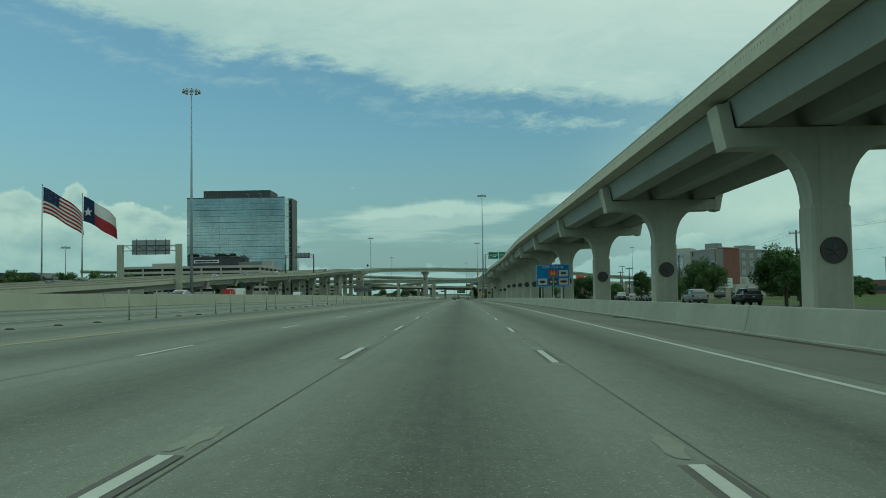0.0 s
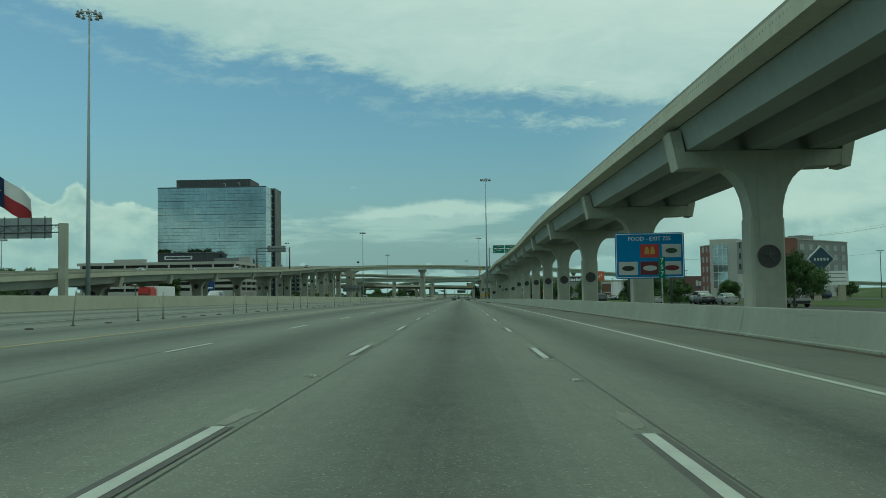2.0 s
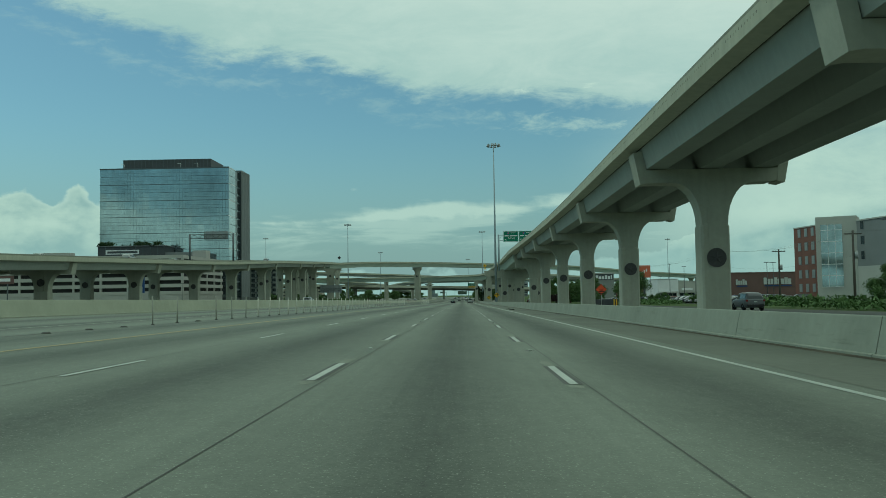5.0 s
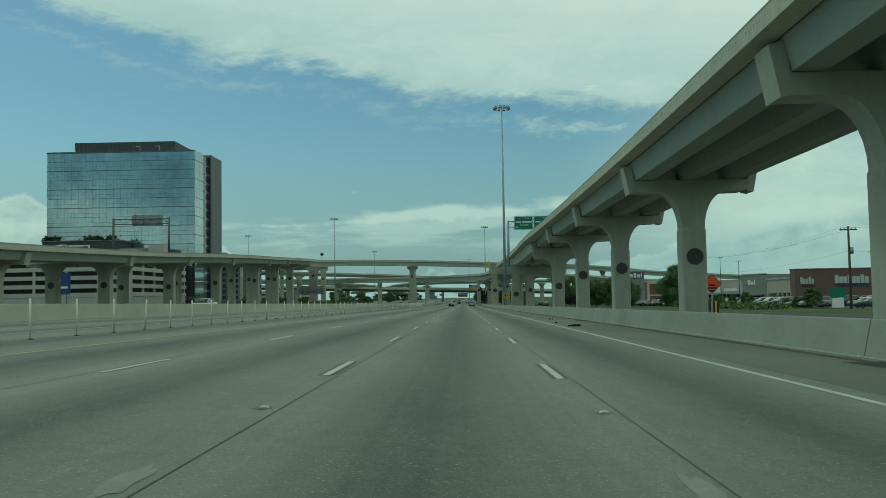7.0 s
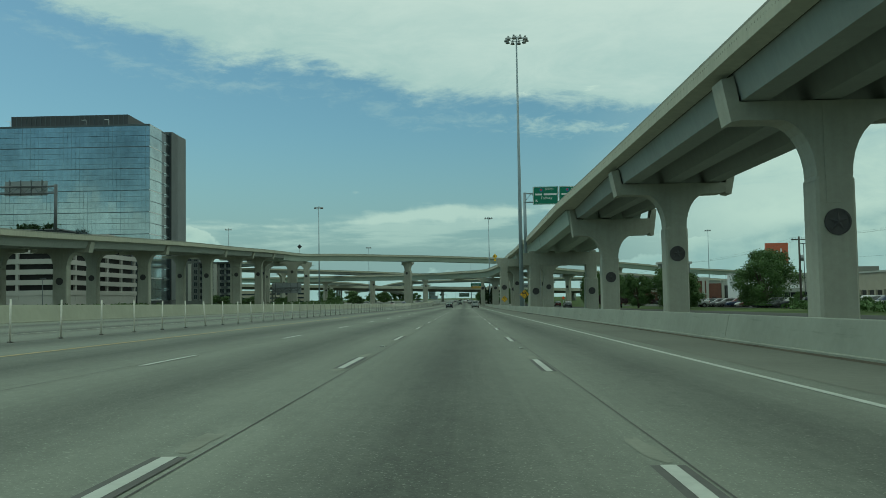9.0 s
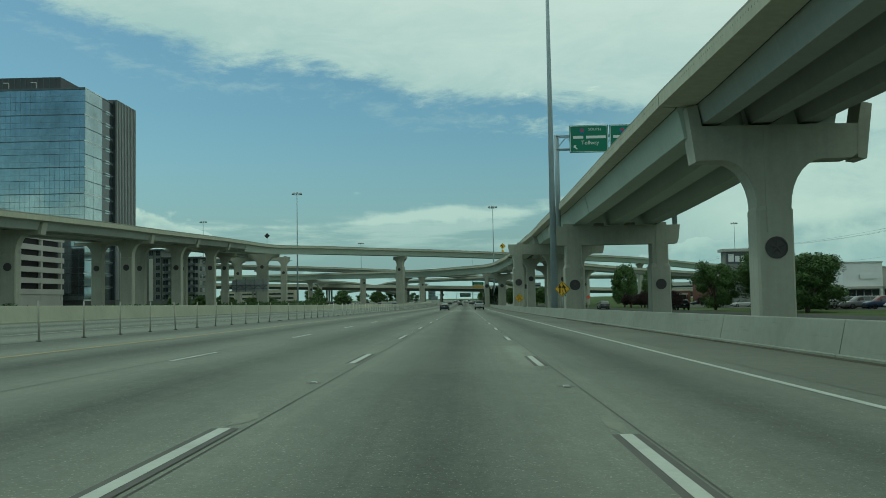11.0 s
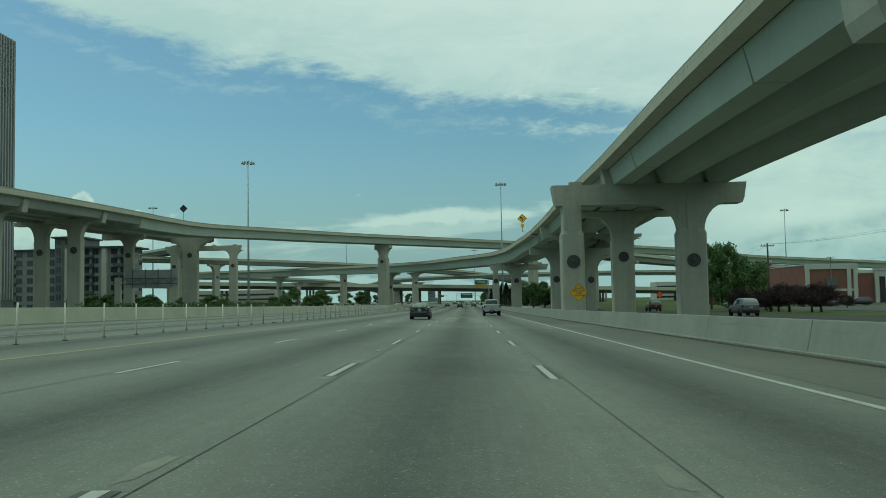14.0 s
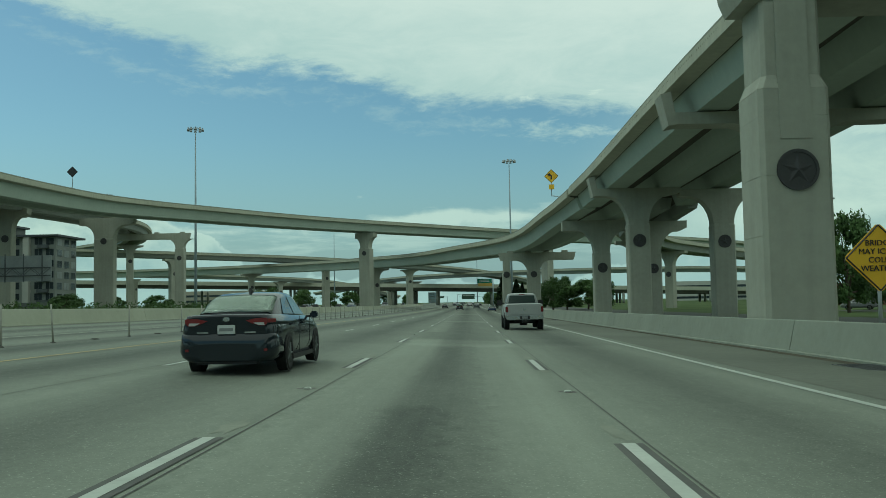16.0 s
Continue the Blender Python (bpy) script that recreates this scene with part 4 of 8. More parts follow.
# the far levels of the interchange
FAR_A = [(0, -330, 760, 15.2, 5.5), (150, -190, 775, 15.2, 5.5), (260, -84, 817, 15.0, 5.5), (330, -38, 868, 15.0, 5.5), (390, -14.5, 918, 15.2, 5.5), (450, 5, 968, 15.0, 5.5), (560, 40, 1070, 12.0, 5.5), (760, 60, 1260, 4.0, 5.5)]
deck("flyover", FAR_A, "far pale concrete flyover of the interchange", 10.0, girders=2)
FAR_B = [(0, -120, 1180, 4.0, 5.0), (90, -78, 1100, 8.4, 5.0), (165, -50, 1034, 12.0, 5.0), (300, 18, 918, 13.2, 5.0), (420, 110, 845, 13.4, 5.0), (640, 320, 800, 10.0, 5.0)]
deck("flyover", FAR_B, "far pale concrete flyover of the interchange", 10.0, girders=2)
FAR_C = [(0, -420, 900, 8.0, 5.0), (180, -250, 925, 11.0, 5.0), (330, -106, 968, 10.4, 5.0), (420, -74, 1050, 7.2, 5.0), (560, -60, 1190, 2.0, 5.0)]
deck("flyover", FAR_C, "far pale concrete flyover of the interchange", 10.0, girders=2)
CROSS = [(0, -520, 985, 7.7, 16.0), (1100, 580, 1015, 7.7, 16.0)]
# girders take the dark soffit colour as painted shade under the deck
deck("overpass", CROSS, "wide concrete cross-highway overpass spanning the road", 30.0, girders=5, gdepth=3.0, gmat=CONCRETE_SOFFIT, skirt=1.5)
for x, y, z, rz in ((-150, 790, 13.4, 60), (-60, 845, 13.4, 45), (-27.5, 889, 13.4, 30), (-32, 1003, 10.4, 30), (-50, 1034, 10.4, 25), (60, 880, 11.8, 50), (-180, 945, 9.0, 75), (-106, 968, 8.8, 50), (-110, 800, 13.4, 60)):
    t_pier(x, y, 0, z, wl=4.4, wr=4.4, ears=(0, 0), rz=rz, hw=1.5)
for x in (-160, -104, -66, -44, -18, 14, 46, 90, 140, 190):
    for yy in (-12, 0, 12):
        p = thing("overpass_column", "round concrete column under the overpass", "pier", (x, 1000 + yy, ground_z(x, 744)), 0, "overpass columns")
        bm = bmesh.new()
        tube(bm, (0, 0, -0.2), (0, 0, 7.9 + lift(max(-100, min(60, x)))), 0.75, 0.75, 12)
        part("column", bm, CONCRETE, p)
# ---- shared small builders ----
def mesh_from(name, verts, faces, mat, parent=None, label="", smooth=False):
    me = bpy.data.meshes.new(name)
    me.from_pydata(verts, [], faces)
    me.materials.append(mat)
    if smooth:
        for p in me.polygons:
            p.use_smooth = True
    ob = new(name, me)
    ob.parent = parent
    if label:
        ob["label"] = label
    return ob


def lettering(text, size, mat, parent, x, z, y, align="CENTER", name="lettering", rz=0.0):
    """Raised letters in the built-in font, facing -y, centred on (x, z)."""
    c = bpy.data.curves.new(name, "FONT")
    c.body, c.size, c.extrude, c.resolution_u = text, size, 0.01, 2
    c.align_x, c.align_y = align, "CENTER"
    tmp = bpy.data.objects.new(name, c)
    me = bpy.data.meshes.new_from_object(tmp)
    bpy.data.objects.remove(tmp)
    me.materials.clear()
    me.materials.append(mat)
    ob = new(name, me)
    ob.parent = parent
    ob.matrix_basis = pose(x, y, z, 90, 0, rz)
    return ob


def plain(parent, name, mat, x0, x1, y0, y1, z0, z1, label=""):
    bm = bmesh.new()
    box(bm, x0, x1, y0, y1, z0, z1)
    return part(name, bm, mat, parent, label)


# broad patches in the colour stand in for clouds mirrored in the glass
GLASS_BLUE = material("tower_glass", (0.34, 0.40, 0.42), 0.07, metal=0.9, var=0.45, scale=0.05, fine=0.5, per_object=0.12)
GLASS_DARK = material("window_glass", (0.03, 0.04, 0.045), 0.12, var=0.3, scale=0.3)
DARK_PANEL = material("dark_panel", (0.055, 0.06, 0.065), 0.6, var=0.2, scale=0.2)
MULLION = material("mullion", (0.10, 0.12, 0.13), 0.5, metal=0.5, var=0.2)
GREY_CLAD = material("grey_cladding", (0.20, 0.21, 0.21), 0.7, var=0.12, scale=0.2)
GREY_GREEN = material("grey_green_render", (0.21, 0.22, 0.195), 0.85, var=0.1, scale=0.3)
PALE_CLAD = material("pale_render", (0.42, 0.42, 0.38), 0.85, var=0.1, scale=0.3)
BEIGE_CLAD = material("beige_render", (0.36, 0.33, 0.26), 0.85, var=0.12, scale=0.3)
BRICK_RED = material("red_brick_wall", (0.172, 0.08, 0.06), 0.9, var=0.2, scale=0.4, fine=8)
BROWN_CLAD = material("brown_cladding", (0.14, 0.085, 0.075), 0.85, var=0.15, scale=0.3)
GARAGE = material("garage_concrete", (0.40, 0.39, 0.36), 0.85, var=0.12, scale=0.1)
# near-black colour painted for the shade inside decks, arcades, doorways and slots
SHADE_FILL = material("shaded_interior", (0.03, 0.03, 0.03), 0.9, var=0.2)
STEEL_DARK = material("dark_painted_steel", (0.10, 0.11, 0.115), 0.5, metal=0.4, var=0.2)
SIGN_BACK = material("aluminium_sign_back", (0.30, 0.32, 0.32), 0.5, metal=0.5, var=0.2, scale=0.7)
SIGN_GREEN = material("sign_green", (0.01, 0.16, 0.09), 0.5, var=0.1)
SIGN_BLUE = material("sign_blue", (0.01, 0.17, 0.40), 0.5, var=0.1)
SIGN_NAVY = material("sign_navy", (0.015, 0.05, 0.17), 0.5, var=0.1)
SIGN_WHITE = material("sign_white", (0.72, 0.73, 0.72), 0.5, var=0.06)
SIGN_YELLOW = material("sign_yellow", (0.75, 0.45, 0.02), 0.5, var=0.08)
SIGN_ORANGE = material("sign_orange", (0.85, 0.11, 0.03), 0.5, var=0.08)
SIGN_BLACK = material("sign_black", (0.02, 0.02, 0.02), 0.5, var=0.1)
SIGN_RED = material("sign_red", (0.40, 0.04, 0.03), 0.5, var=0.1)
SIGN_GOLD = material("sign_gold", (0.45, 0.30, 0.06), 0.5, var=0.1)
FLAG_RED = material("flag_red", (0.27, 0.02, 0.03), 0.8, var=0.1)
FLAG_WHITE = material("flag_white", (0.62, 0.62, 0.62), 0.8, var=0.06)
FLAG_BLUE = material("flag_blue", (0.012, 0.025, 0.085), 0.8, var=0.1)
WOOD = material("pole_wood", (0.07, 0.062, 0.052), 0.9, var=0.25, scale=1, fine=12)
BARK = material("bark", (0.10, 0.08, 0.06), 0.95, var=0.3, scale=2, fine=14)
LAMP_GLASS = material("lamp_housing", (0.30, 0.32, 0.32), 0.4, metal=0.3, var=0.1)


# ---- high-mast lights ----
def high_mast(x, y, h, lamps=10):
    m = thing("high_mast_light", "tall galvanized high-mast light with a ring of lamps", "street lamp", (x, y, ground_z(x, y)), 0, "high-mast lights")
    bm = bmesh.new()
    tube(bm, (0, 0, -0.2), (0, 0, h), 0.44, 0.13, 12)
    part("pole", bm, GALV_DULL, m)
    bm = bmesh.new()
    tube(bm, (0, 0, 0), (0, 0, 0.5), 0.62, 0.62, 12)
    part("base_plate", bm, CONCRETE, m)
    bm = bmesh.new()
    for a, b in ((1.35, 1.25), (0.45, 0.35)):
        n = 24
        for i in range(n):
            p, q = 2 * math.pi * i / n, 2 * math.pi * (i + 1) / n
            tube(bm, (a * math.cos(p), a * math.sin(p), h - 0.5), (a * math.cos(q), a * math.sin(q), h - 0.5), 0.06, 0.06, 5)
    for i in range(3):
        p = 2 * math.pi * i / 3
        tube(bm, (0.1 * math.cos(p), 0.1 * math.sin(p), h + 0.2), (1.35 * math.cos(p), 1.35 * math.sin(p), h - 0.5), 0.05, 0.05, 5)
    part("ring", bm, GALV_DULL, m)
    for i in range(lamps):
        a = 2 * math.pi * i / lamps
        bm = bmesh.new()
        c, s = math.cos(a), math.sin(a)
        tube(bm, (1.35 * c, 1.35 * s, h - 0.45), (1.85 * c, 1.85 * s, h - 0.4), 0.06, 0.06, 5)
        tube(bm, (1.95 * c, 1.95 * s, h - 0.15), (1.95 * c, 1.95 * s, h - 0.45), 0.18, 0.20, 8)
        tube(bm, (1.95 * c, 1.95 * s, h - 0.45), (1.95 * c, 1.95 * s, h - 0.95), 0.22, 0.42, 8)
        part("lamp", bm, LAMP_GLASS, m)
    return m


GALV_DULL = material("dull_galvanized", (0.30, 0.36, 0.39), 0.6, metal=0.1, var=0.15, scale=0.6)
for x, y, z in ((-65.2, 212.7, 52.1), (11.1, 433.9, 49.6), (-72.1, 706.3, 46.7), (14.4, 759.5, 44.6), (-77, 981, 42.2), (7, 1150, 41), (-158, 856, 49), (175, 901, 45.5), (-190, 420, 26.4)):
    high_mast(x, y, z - ground_z(x, y))

# ---- office tower ----
GRID_BLUE = material("blue_grey_mullion", (0.20, 0.245, 0.265), 0.3, metal=0.75, var=0.2, scale=0.1)
SLAB_GREY = material("grey_ribbed_cladding", (0.13, 0.14, 0.14), 0.7, var=0.12, scale=0.2)
RIB_GREY = material("grey_rib", (0.26, 0.275, 0.275), 0.7, var=0.1, scale=0.2)


def office_tower():
    t = thing("office_tower", "glass office tower with a dark roof penthouse", "building", (1.2, 0, road_z(605) + lift(-155)))
    X0, X1, Y0, Y1, H = -190.3, -122.4, 605.0, 644.0, 67.9
    floors, gap = 16, 4.27
    plain(t, "core", DARK_PANEL, X0 + 0.3, X1 - 0.3, Y0 + 0.3, Y1, -5, H - 0.3)
    cols = 21
    w = (X1 - X0) / cols
    me = bpy.data.meshes.new("pane")
    bm = bmesh.new()
    box(bm, 0.025, w - 0.025, -0.12, 0.05, 0.06, gap - 0.06)
    bm.to_mesh(me)
    bm.free()
    me.materials.append(GLASS_BLUE)
    for f in range(floors):
        tall = f % 2 == 0
        for c in range(cols):
            ob = new("pane", me)
            ob.parent = t
            ob.location = (X0 + w * c, Y0 + 0.25, f * gap)
            ob.rotation_euler = (rnd.uniform(-0.003, 0.003), 0, rnd.uniform(-0.003, 0.003))
    bm = bmesh.new()
    for k in range(1, cols * 2, 2):
        box(bm, X0 + w * k / 2 - 0.03, X0 + w * k / 2 + 0.03, Y0 + 0.10, Y0 + 0.2, 0, H)
    for f in range(floors):
        box(bm, X0, X1, Y0 + 0.09, Y0 + 0.2, f * gap + gap * 0.42, f * gap + gap * 0.42 + 0.09)
    tagged(part("glazing_grid", bm, GRID_BLUE, t), kind="stuff")
    for f in range(0, floors + 1, 2):
        plain(t, "spandrel_band", MULLION, X0 - 0.1, X1 + 0.1, Y0 + 0.02, Y0 + 0.4, f * gap - 0.13, f * gap + 0.13)
    # glazed return and the recessed slot
    sw = 6.65
    bm = bmesh.new()
    for f in range(floors):
        for k in range(2):
            box(bm, X1 - 0.2, X1 + 0.1, Y0 + 0.3 + k * sw, Y0 + 0.15 + (k + 1) * sw, f * gap + 0.1, (f + 1) * gap - 0.1)
    tagged(part("side_glazing", bm, GLASS_BLUE, t), kind="stuff")
    for f in range(0, floors + 1, 2):
        plain(t, "spandrel_band", SIGN_WHITE, X1 - 0.1, X1 + 0.16, Y0, Y0 + 13.6, f * gap - 0.16, f * gap + 0.16)
    plain(t, "slot_wall", GLASS_DARK, X1 - 1.2, X1 - 0.25, Y0 + 13.6, Y0 + 23.5, 0, H + 0.5)
    for f in range(1, floors + 1):
        plain(t, "slot_band", MULLION, X1 - 0.3, X1 - 0.12, Y0 + 13.6, Y0 + 23.5, f * gap - 0.18, f * gap + 0.18)
    for f in range(1, floors):
        plain(t, "slot_balcony", GLASS_BLUE, X1 - 1.2, X1 - 0.15, Y0 + 17.0, Y0 + 23.2, f * gap - 0.6, f * gap + 0.6)
    # ribbed grey slab at the back corner
    plain(t, "rear_slab", SLAB_GREY, -140.0, -121.6, Y0 + 23.5, 647.0, -5, 69.8)
    plain(t, "corner_glazing", GLASS_DARK, X1 - 0.2, -121.9, Y0 + 23.3, Y0 + 23.48, 0, 69.2)
    me = bpy.data.meshes.new("rib")
    bm = bmesh.new()
    box(bm, -121.65, -121.25, 0, 0.55, 0, 69.8)
    bm.to_mesh(me)
    bm.free()
    me.materials.append(RIB_GREY)
    for k in range(13):
        ob = new("rib", me)
        ob.parent = t
        ob.location = (0, Y0 + 23.8 + k * 1.4, 0)
    # roof
    plain(t, "parapet", MULLION, X0 - 0.1, X1 + 0.1, Y0 - 0.1, Y0 + 0.3, H, H + 0.7)
    plain(t, "penthouse", DARK_PANEL, -181.0, -134.0, 613.0, 638.0, H, 74.2, "dark louvred roof penthouse")
    for k in range(24):
        plain(t, "louvre", MULLION, -181.0 + k * 1.96, -181.0 + k * 1.96 + 0.25, 612.85, 613.05, H, 74.2)
    for xx in (-148.0, -139.0, -178.0):
        bm = bmesh.new()
        tube(bm, (xx, 606.5, H), (xx, 606.5, H + 3.0), 0.1, 0.1, 6)
        tube(bm, (xx, 606.5, H + 3.0), (xx - 1.8, 606.5, H + 3.0), 0.1, 0.1, 6)
        part("roof_davit", bm, SIGN_WHITE, t)
    return t


office_tower()


ROOF_GREEN = material("shrub_leaves", (0.03, 0.055, 0.02), 0.8, var=0.4, scale=1.0, fine=6, spec=0.2)


def parking_garage():
    g = thing("parking_garage", "multi-storey concrete parking garage with open decks", "building", (0.3, 0, road_z(560) + lift(-150)))
    X0, X1, Y0, Y1 = -205.0, -120.0, 525.0, 588.0
    lv, hgt = 6, 3.1
    plain(g, "interior", GARAGE, X0 + 0.2, X1 - 0.2, Y0 + 0.2, Y1 - 0.2, -5, 1.6)
    # solid near-black block carries the shade behind the open decks
    plain(g, "interior", SHADE_FILL, X0 + 1.5, X1 - 1.5, Y0 + 1.5, Y1 - 1.5, 1.6, lv * hgt - 0.8)
    for i in range(lv):
        z = i * hgt + 1.6
        plain(g, "deck_band", GARAGE, X0, X1, Y0, Y0 + 0.4, z, z + 1.5)
        plain(g, "deck_band", GARAGE, X1 - 0.4, X1 + 0.02, Y0 + 0.4, Y1, z, z + 1.5)
    for k in range(8):
        x = X1 - 0.35 - k * 11.8
        plain(g, "pillar", GARAGE, x - 0.45, x + 0.45, Y0 + 0.1, Y0 + 0.9, 0, lv * hgt)
    for k in range(6):
        y = Y0 + 0.6 + k * 12.2
        plain(g, "pillar", GARAGE, X1 - 0.9, X1 - 0.12, y - 0.45, y + 0.45, 0, lv * hgt)
    plain(g, "stair_tower", GARAGE, -128.5, -122.0, 566.0, 573.0, 0, lv * hgt + 4.0, "pale stair tower")
    plain(g, "stair_tower", GARAGE, -186.0, -170.0, 527.0, 532.0, lv * hgt - 0.5, lv * hgt + 1.8)
    a = thing("roof_pavilion", "dark flat-roofed pavilion with a pale band and roof planting", "building", (0.3, 0, lift(-170)))
    z = road_z(560) + 21.7
    plain(a, "wall", DARK_PANEL, -184, -150, 590, 604, z - 20, z + 4.2)
    for x0, x1, z0, z1 in ((-180.0, -163.0, 1.9, 2.5), (-180.0, -163.0, 0.3, 0.8), (-180.0, -179.2, 0.8, 1.9), (-163.8, -163.0, 0.8, 1.9)):
        plain(a, "window_frame", SIGN_WHITE, x0, x1, 589.8, 590.1, z + z0, z + z1)
    for k in range(9):
        plain(a, "mullion", MULLION, -184 + 3.8 * k, -183.8 + 3.8 * k, 589.8, 590.0, z - 1.0, z + 4.1)
    plain(a, "cornice", GREY_CLAD, -184.5, -149.5, 589.4, 604, z + 4.2, z + 4.6)
    plain(a, "rear_wing", GREY_CLAD, -150, -132, 591, 604, z - 20, z + 1.0)
    g_rnd = np.random.RandomState(77)
    for cx in (-182.0, -178.5, -163.5, -160.0, -154.0):
        n = 160
        q = g_rnd.normal(size=(n, 3)) * (1.3, 0.8, 0.6) + (cx, 591.0, z + 5.3)
        q[:, 2] = np.maximum(q[:, 2], z + 4.6)
        d, e = g_rnd.normal(size=(n, 3)) * 0.3, g_rnd.normal(size=(n, 3)) * 0.3
        v = np.stack([q - d, q + e, q + d, q - e], 1).reshape(-1, 3).tolist()
        mesh_from("roof_shrub", v, [(4 * i, 4 * i + 1, 4 * i + 2, 4 * i + 3) for i in range(n)], ROOF_GREEN, a, "green roof-terrace shrub")
    return g


parking_garage()


def window_block(b, x0, x1, y0, y1, h, floors, face, mat, bays, ww=1.7, wh=1.7, sill=1.0, glass=None):
    """Wall block with framed windows on the -y face ("y"), the +x face ("x") or the -x face ("w")."""
    plain(b, "wall", mat, x0, x1, y0, y1, -5, h)
    fh = h / floors
    for f in range(floors):
        for k in range(bays):
            z = f * fh + sill
            w = thing_window(b, face, x0, x1, y0, y1, (k + 0.5) / bays, z, ww, wh, glass)


def thing_window(b, face, x0, x1, y0, y1, u, z, ww, wh, glass=None):
    bm, bf = bmesh.new(), bmesh.new()
    e = 0.12
    if face == "y":
        c = x0 + (x1 - x0) * u
        box(bf, c - ww / 2 - e, c + ww / 2 + e, y0 - 0.10, y0 + 0.02, z - e, z + wh + e)
        box(bm, c - ww / 2, c - 0.04, y0 - 0.12, y0 - 0.08, z, z + wh)
        box(bm, c + 0.04, c + ww / 2, y0 - 0.12, y0 - 0.08, z, z + wh)
    else:
        X, s = (x1, 1) if face == "x" else (x0, -1)
        c = y0 + (y1 - y0) * u
        box(bf, min(X, X + s * 0.10), max(X, X + s * 0.10), c - ww / 2 - e, c + ww / 2 + e, z - e, z + wh + e)
        box(bm, min(X + s * 0.08, X + s * 0.12), max(X + s * 0.08, X + s * 0.12), c - ww / 2, c - 0.04, z, z + wh)
        box(bm, min(X + s * 0.08, X + s * 0.12), max(X + s * 0.08, X + s * 0.12), c + 0.04, c + ww / 2, z, z + wh)
    w = part("window", bf, GREY_CLAD, b)
    part("pane", bm, glass or GLASS_DARK, w)
    return w


GREY_LIGHT = material("pale_grey_render", (0.235, 0.25, 0.23), 0.85, var=0.1, scale=0.3)


def apartments():
    b = thing("apartment_block", "seven-storey grey and tan apartment block", "building", (0, 0, ground_z(-24, 735)))
    h = 23.4
    window_block(b, -232, -151, 737.0, 752, h - 0.6, 7, "y", GREY_LIGHT, 20, 2.2, 2.0)
    window_block(b, -151, -141.5, 735.0, 752, h + 3.8, 8, "y", DARK_BRICK, 3, 1.9, 2.2)
    window_block(b, -141.5, -124.0, 736.0, 750, h, 7, "y", GREY_LIGHT, 5, 2.3, 2.0)
    fh = h / 7
    for f in range(7):
        for k in range(3):
            thing_window(b, "x", -141.5, -124.0, 736.0, 750, (k + 0.5) / 3, f * fh + 0.8, 3.0, 2.0, LAMP_GLASS if (f + k) % 3 == 0 else GLASS_DARK)
    for x0, x1, y0, z in ((-142.0, -122.4, 734.2, h), (-152.0, -140.6, 733.8, h + 3.8), (-233.0, -152.0, 736.0, h - 0.6)):
        plain(b, "roof", DARK_PANEL, x0, x1, y0, 753, z, z + 0.6)
    plain(b, "base_storey", DARK_BRICK, -152.5, -123.6, 734.4, 736.4, 0, 3.6)
    for x in (-146.2, -132.5):
        plain(b, "bay_strip", PALE_CLAD, x - 0.9, x + 0.9, 734.5, 736.2, 3.6, h)
    for f in range(1, 7):
        for x in (-138.4, -127.6, -168, -184, -200):
            y0 = 734.6 if x > -151 else 735.6
            plain(b, "balcony", STEEL_DARK, x - 1.6, x + 1.6, y0, y0 + 1.5, f * fh - 0.1, f * fh + 0.95)
    return b


DARK_BRICK = material("dark_grey_brick", (0.125, 0.135, 0.125), 0.9, var=0.2, scale=0.4, fine=6)
apartments()


# ---- gantries ----
STEEL_POST = material("grey_steel_post", (0.10, 0.112, 0.118), 0.5, metal=0.3, var=0.2)


def gantry(y, x0, x1, top, base, post, panel, name="sign_gantry", concrete=True, label="", single=False):
    g = thing(name, label, "gantry", (FALL * top, y, lift((x0 + x1) / 2)))
    for x in ((x0,) if single else (x0, x1)):
        bm = bmesh.new()
        if concrete:
            prism(bm, [(x + a, b) for a, b in oct_section(post, post * 0.8, 0.12)], base - 3.0, top, "z")
        else:
            tube(bm, (x, 0, base), (x, 0, top), post, post, 10)
        part("post", bm, CONCRETE if concrete else STEEL_POST, g)
    bm = bmesh.new()
    for yy in (-0.45, 0.45):
        for zz in (top - 0.25, top - 1.45):
            tube(bm, (x0, yy, zz), (x1, yy, zz), 0.07, 0.07, 6)
        n = max(4, int((x1 - x0) / 1.3))
        for i in range(n):
            a = x0 + (x1 - x0) * i / n
            c = x0 + (x1 - x0) * (i + 1) / n
            tube(bm, (a, yy, top - (0.25 if i % 2 else 1.45)), (c, yy, top - (1.45 if i % 2 else 0.25)), 0.04, 0.04, 5)
    part("truss", bm, STEEL_POST, g)
    px0, px1, pz0, pz1 = panel
    s = plain(g, "sign_panel", SIGN_BACK, px0, px1, 0.55, 0.62, pz0, pz1, "bare aluminium back of a highway sign")
    n = 4
    for i in range(n):
        x = px0 + (px1 - px0) * (i + 0.5) / n
        plain(s, "bracket", STEEL_DARK, x - 0.06, x + 0.06, 0.42, 0.55, pz0 - 0.1, pz1 + 0.25)
    return g


gantry(203, -79.2, -65.5, 11.45, 0.0, 0.68, (-76.7, -67.7, 9.1, 12.5), label="concrete-post sign gantry seen from behind")
gantry(417, -83.6, -70.2, 18.45, 9.0, 0.3, (-79.4, -71.9, 16.7, 19.2), concrete=False, label="dark steel sign gantry standing on the ramp")
gantry(604, -75.1, -62.4, 3.2, -3.3, 0.65, (-73.6, -62.3, 0.9, 4.8), single=True, label="low sign gantry with a wide panel seen from behind")


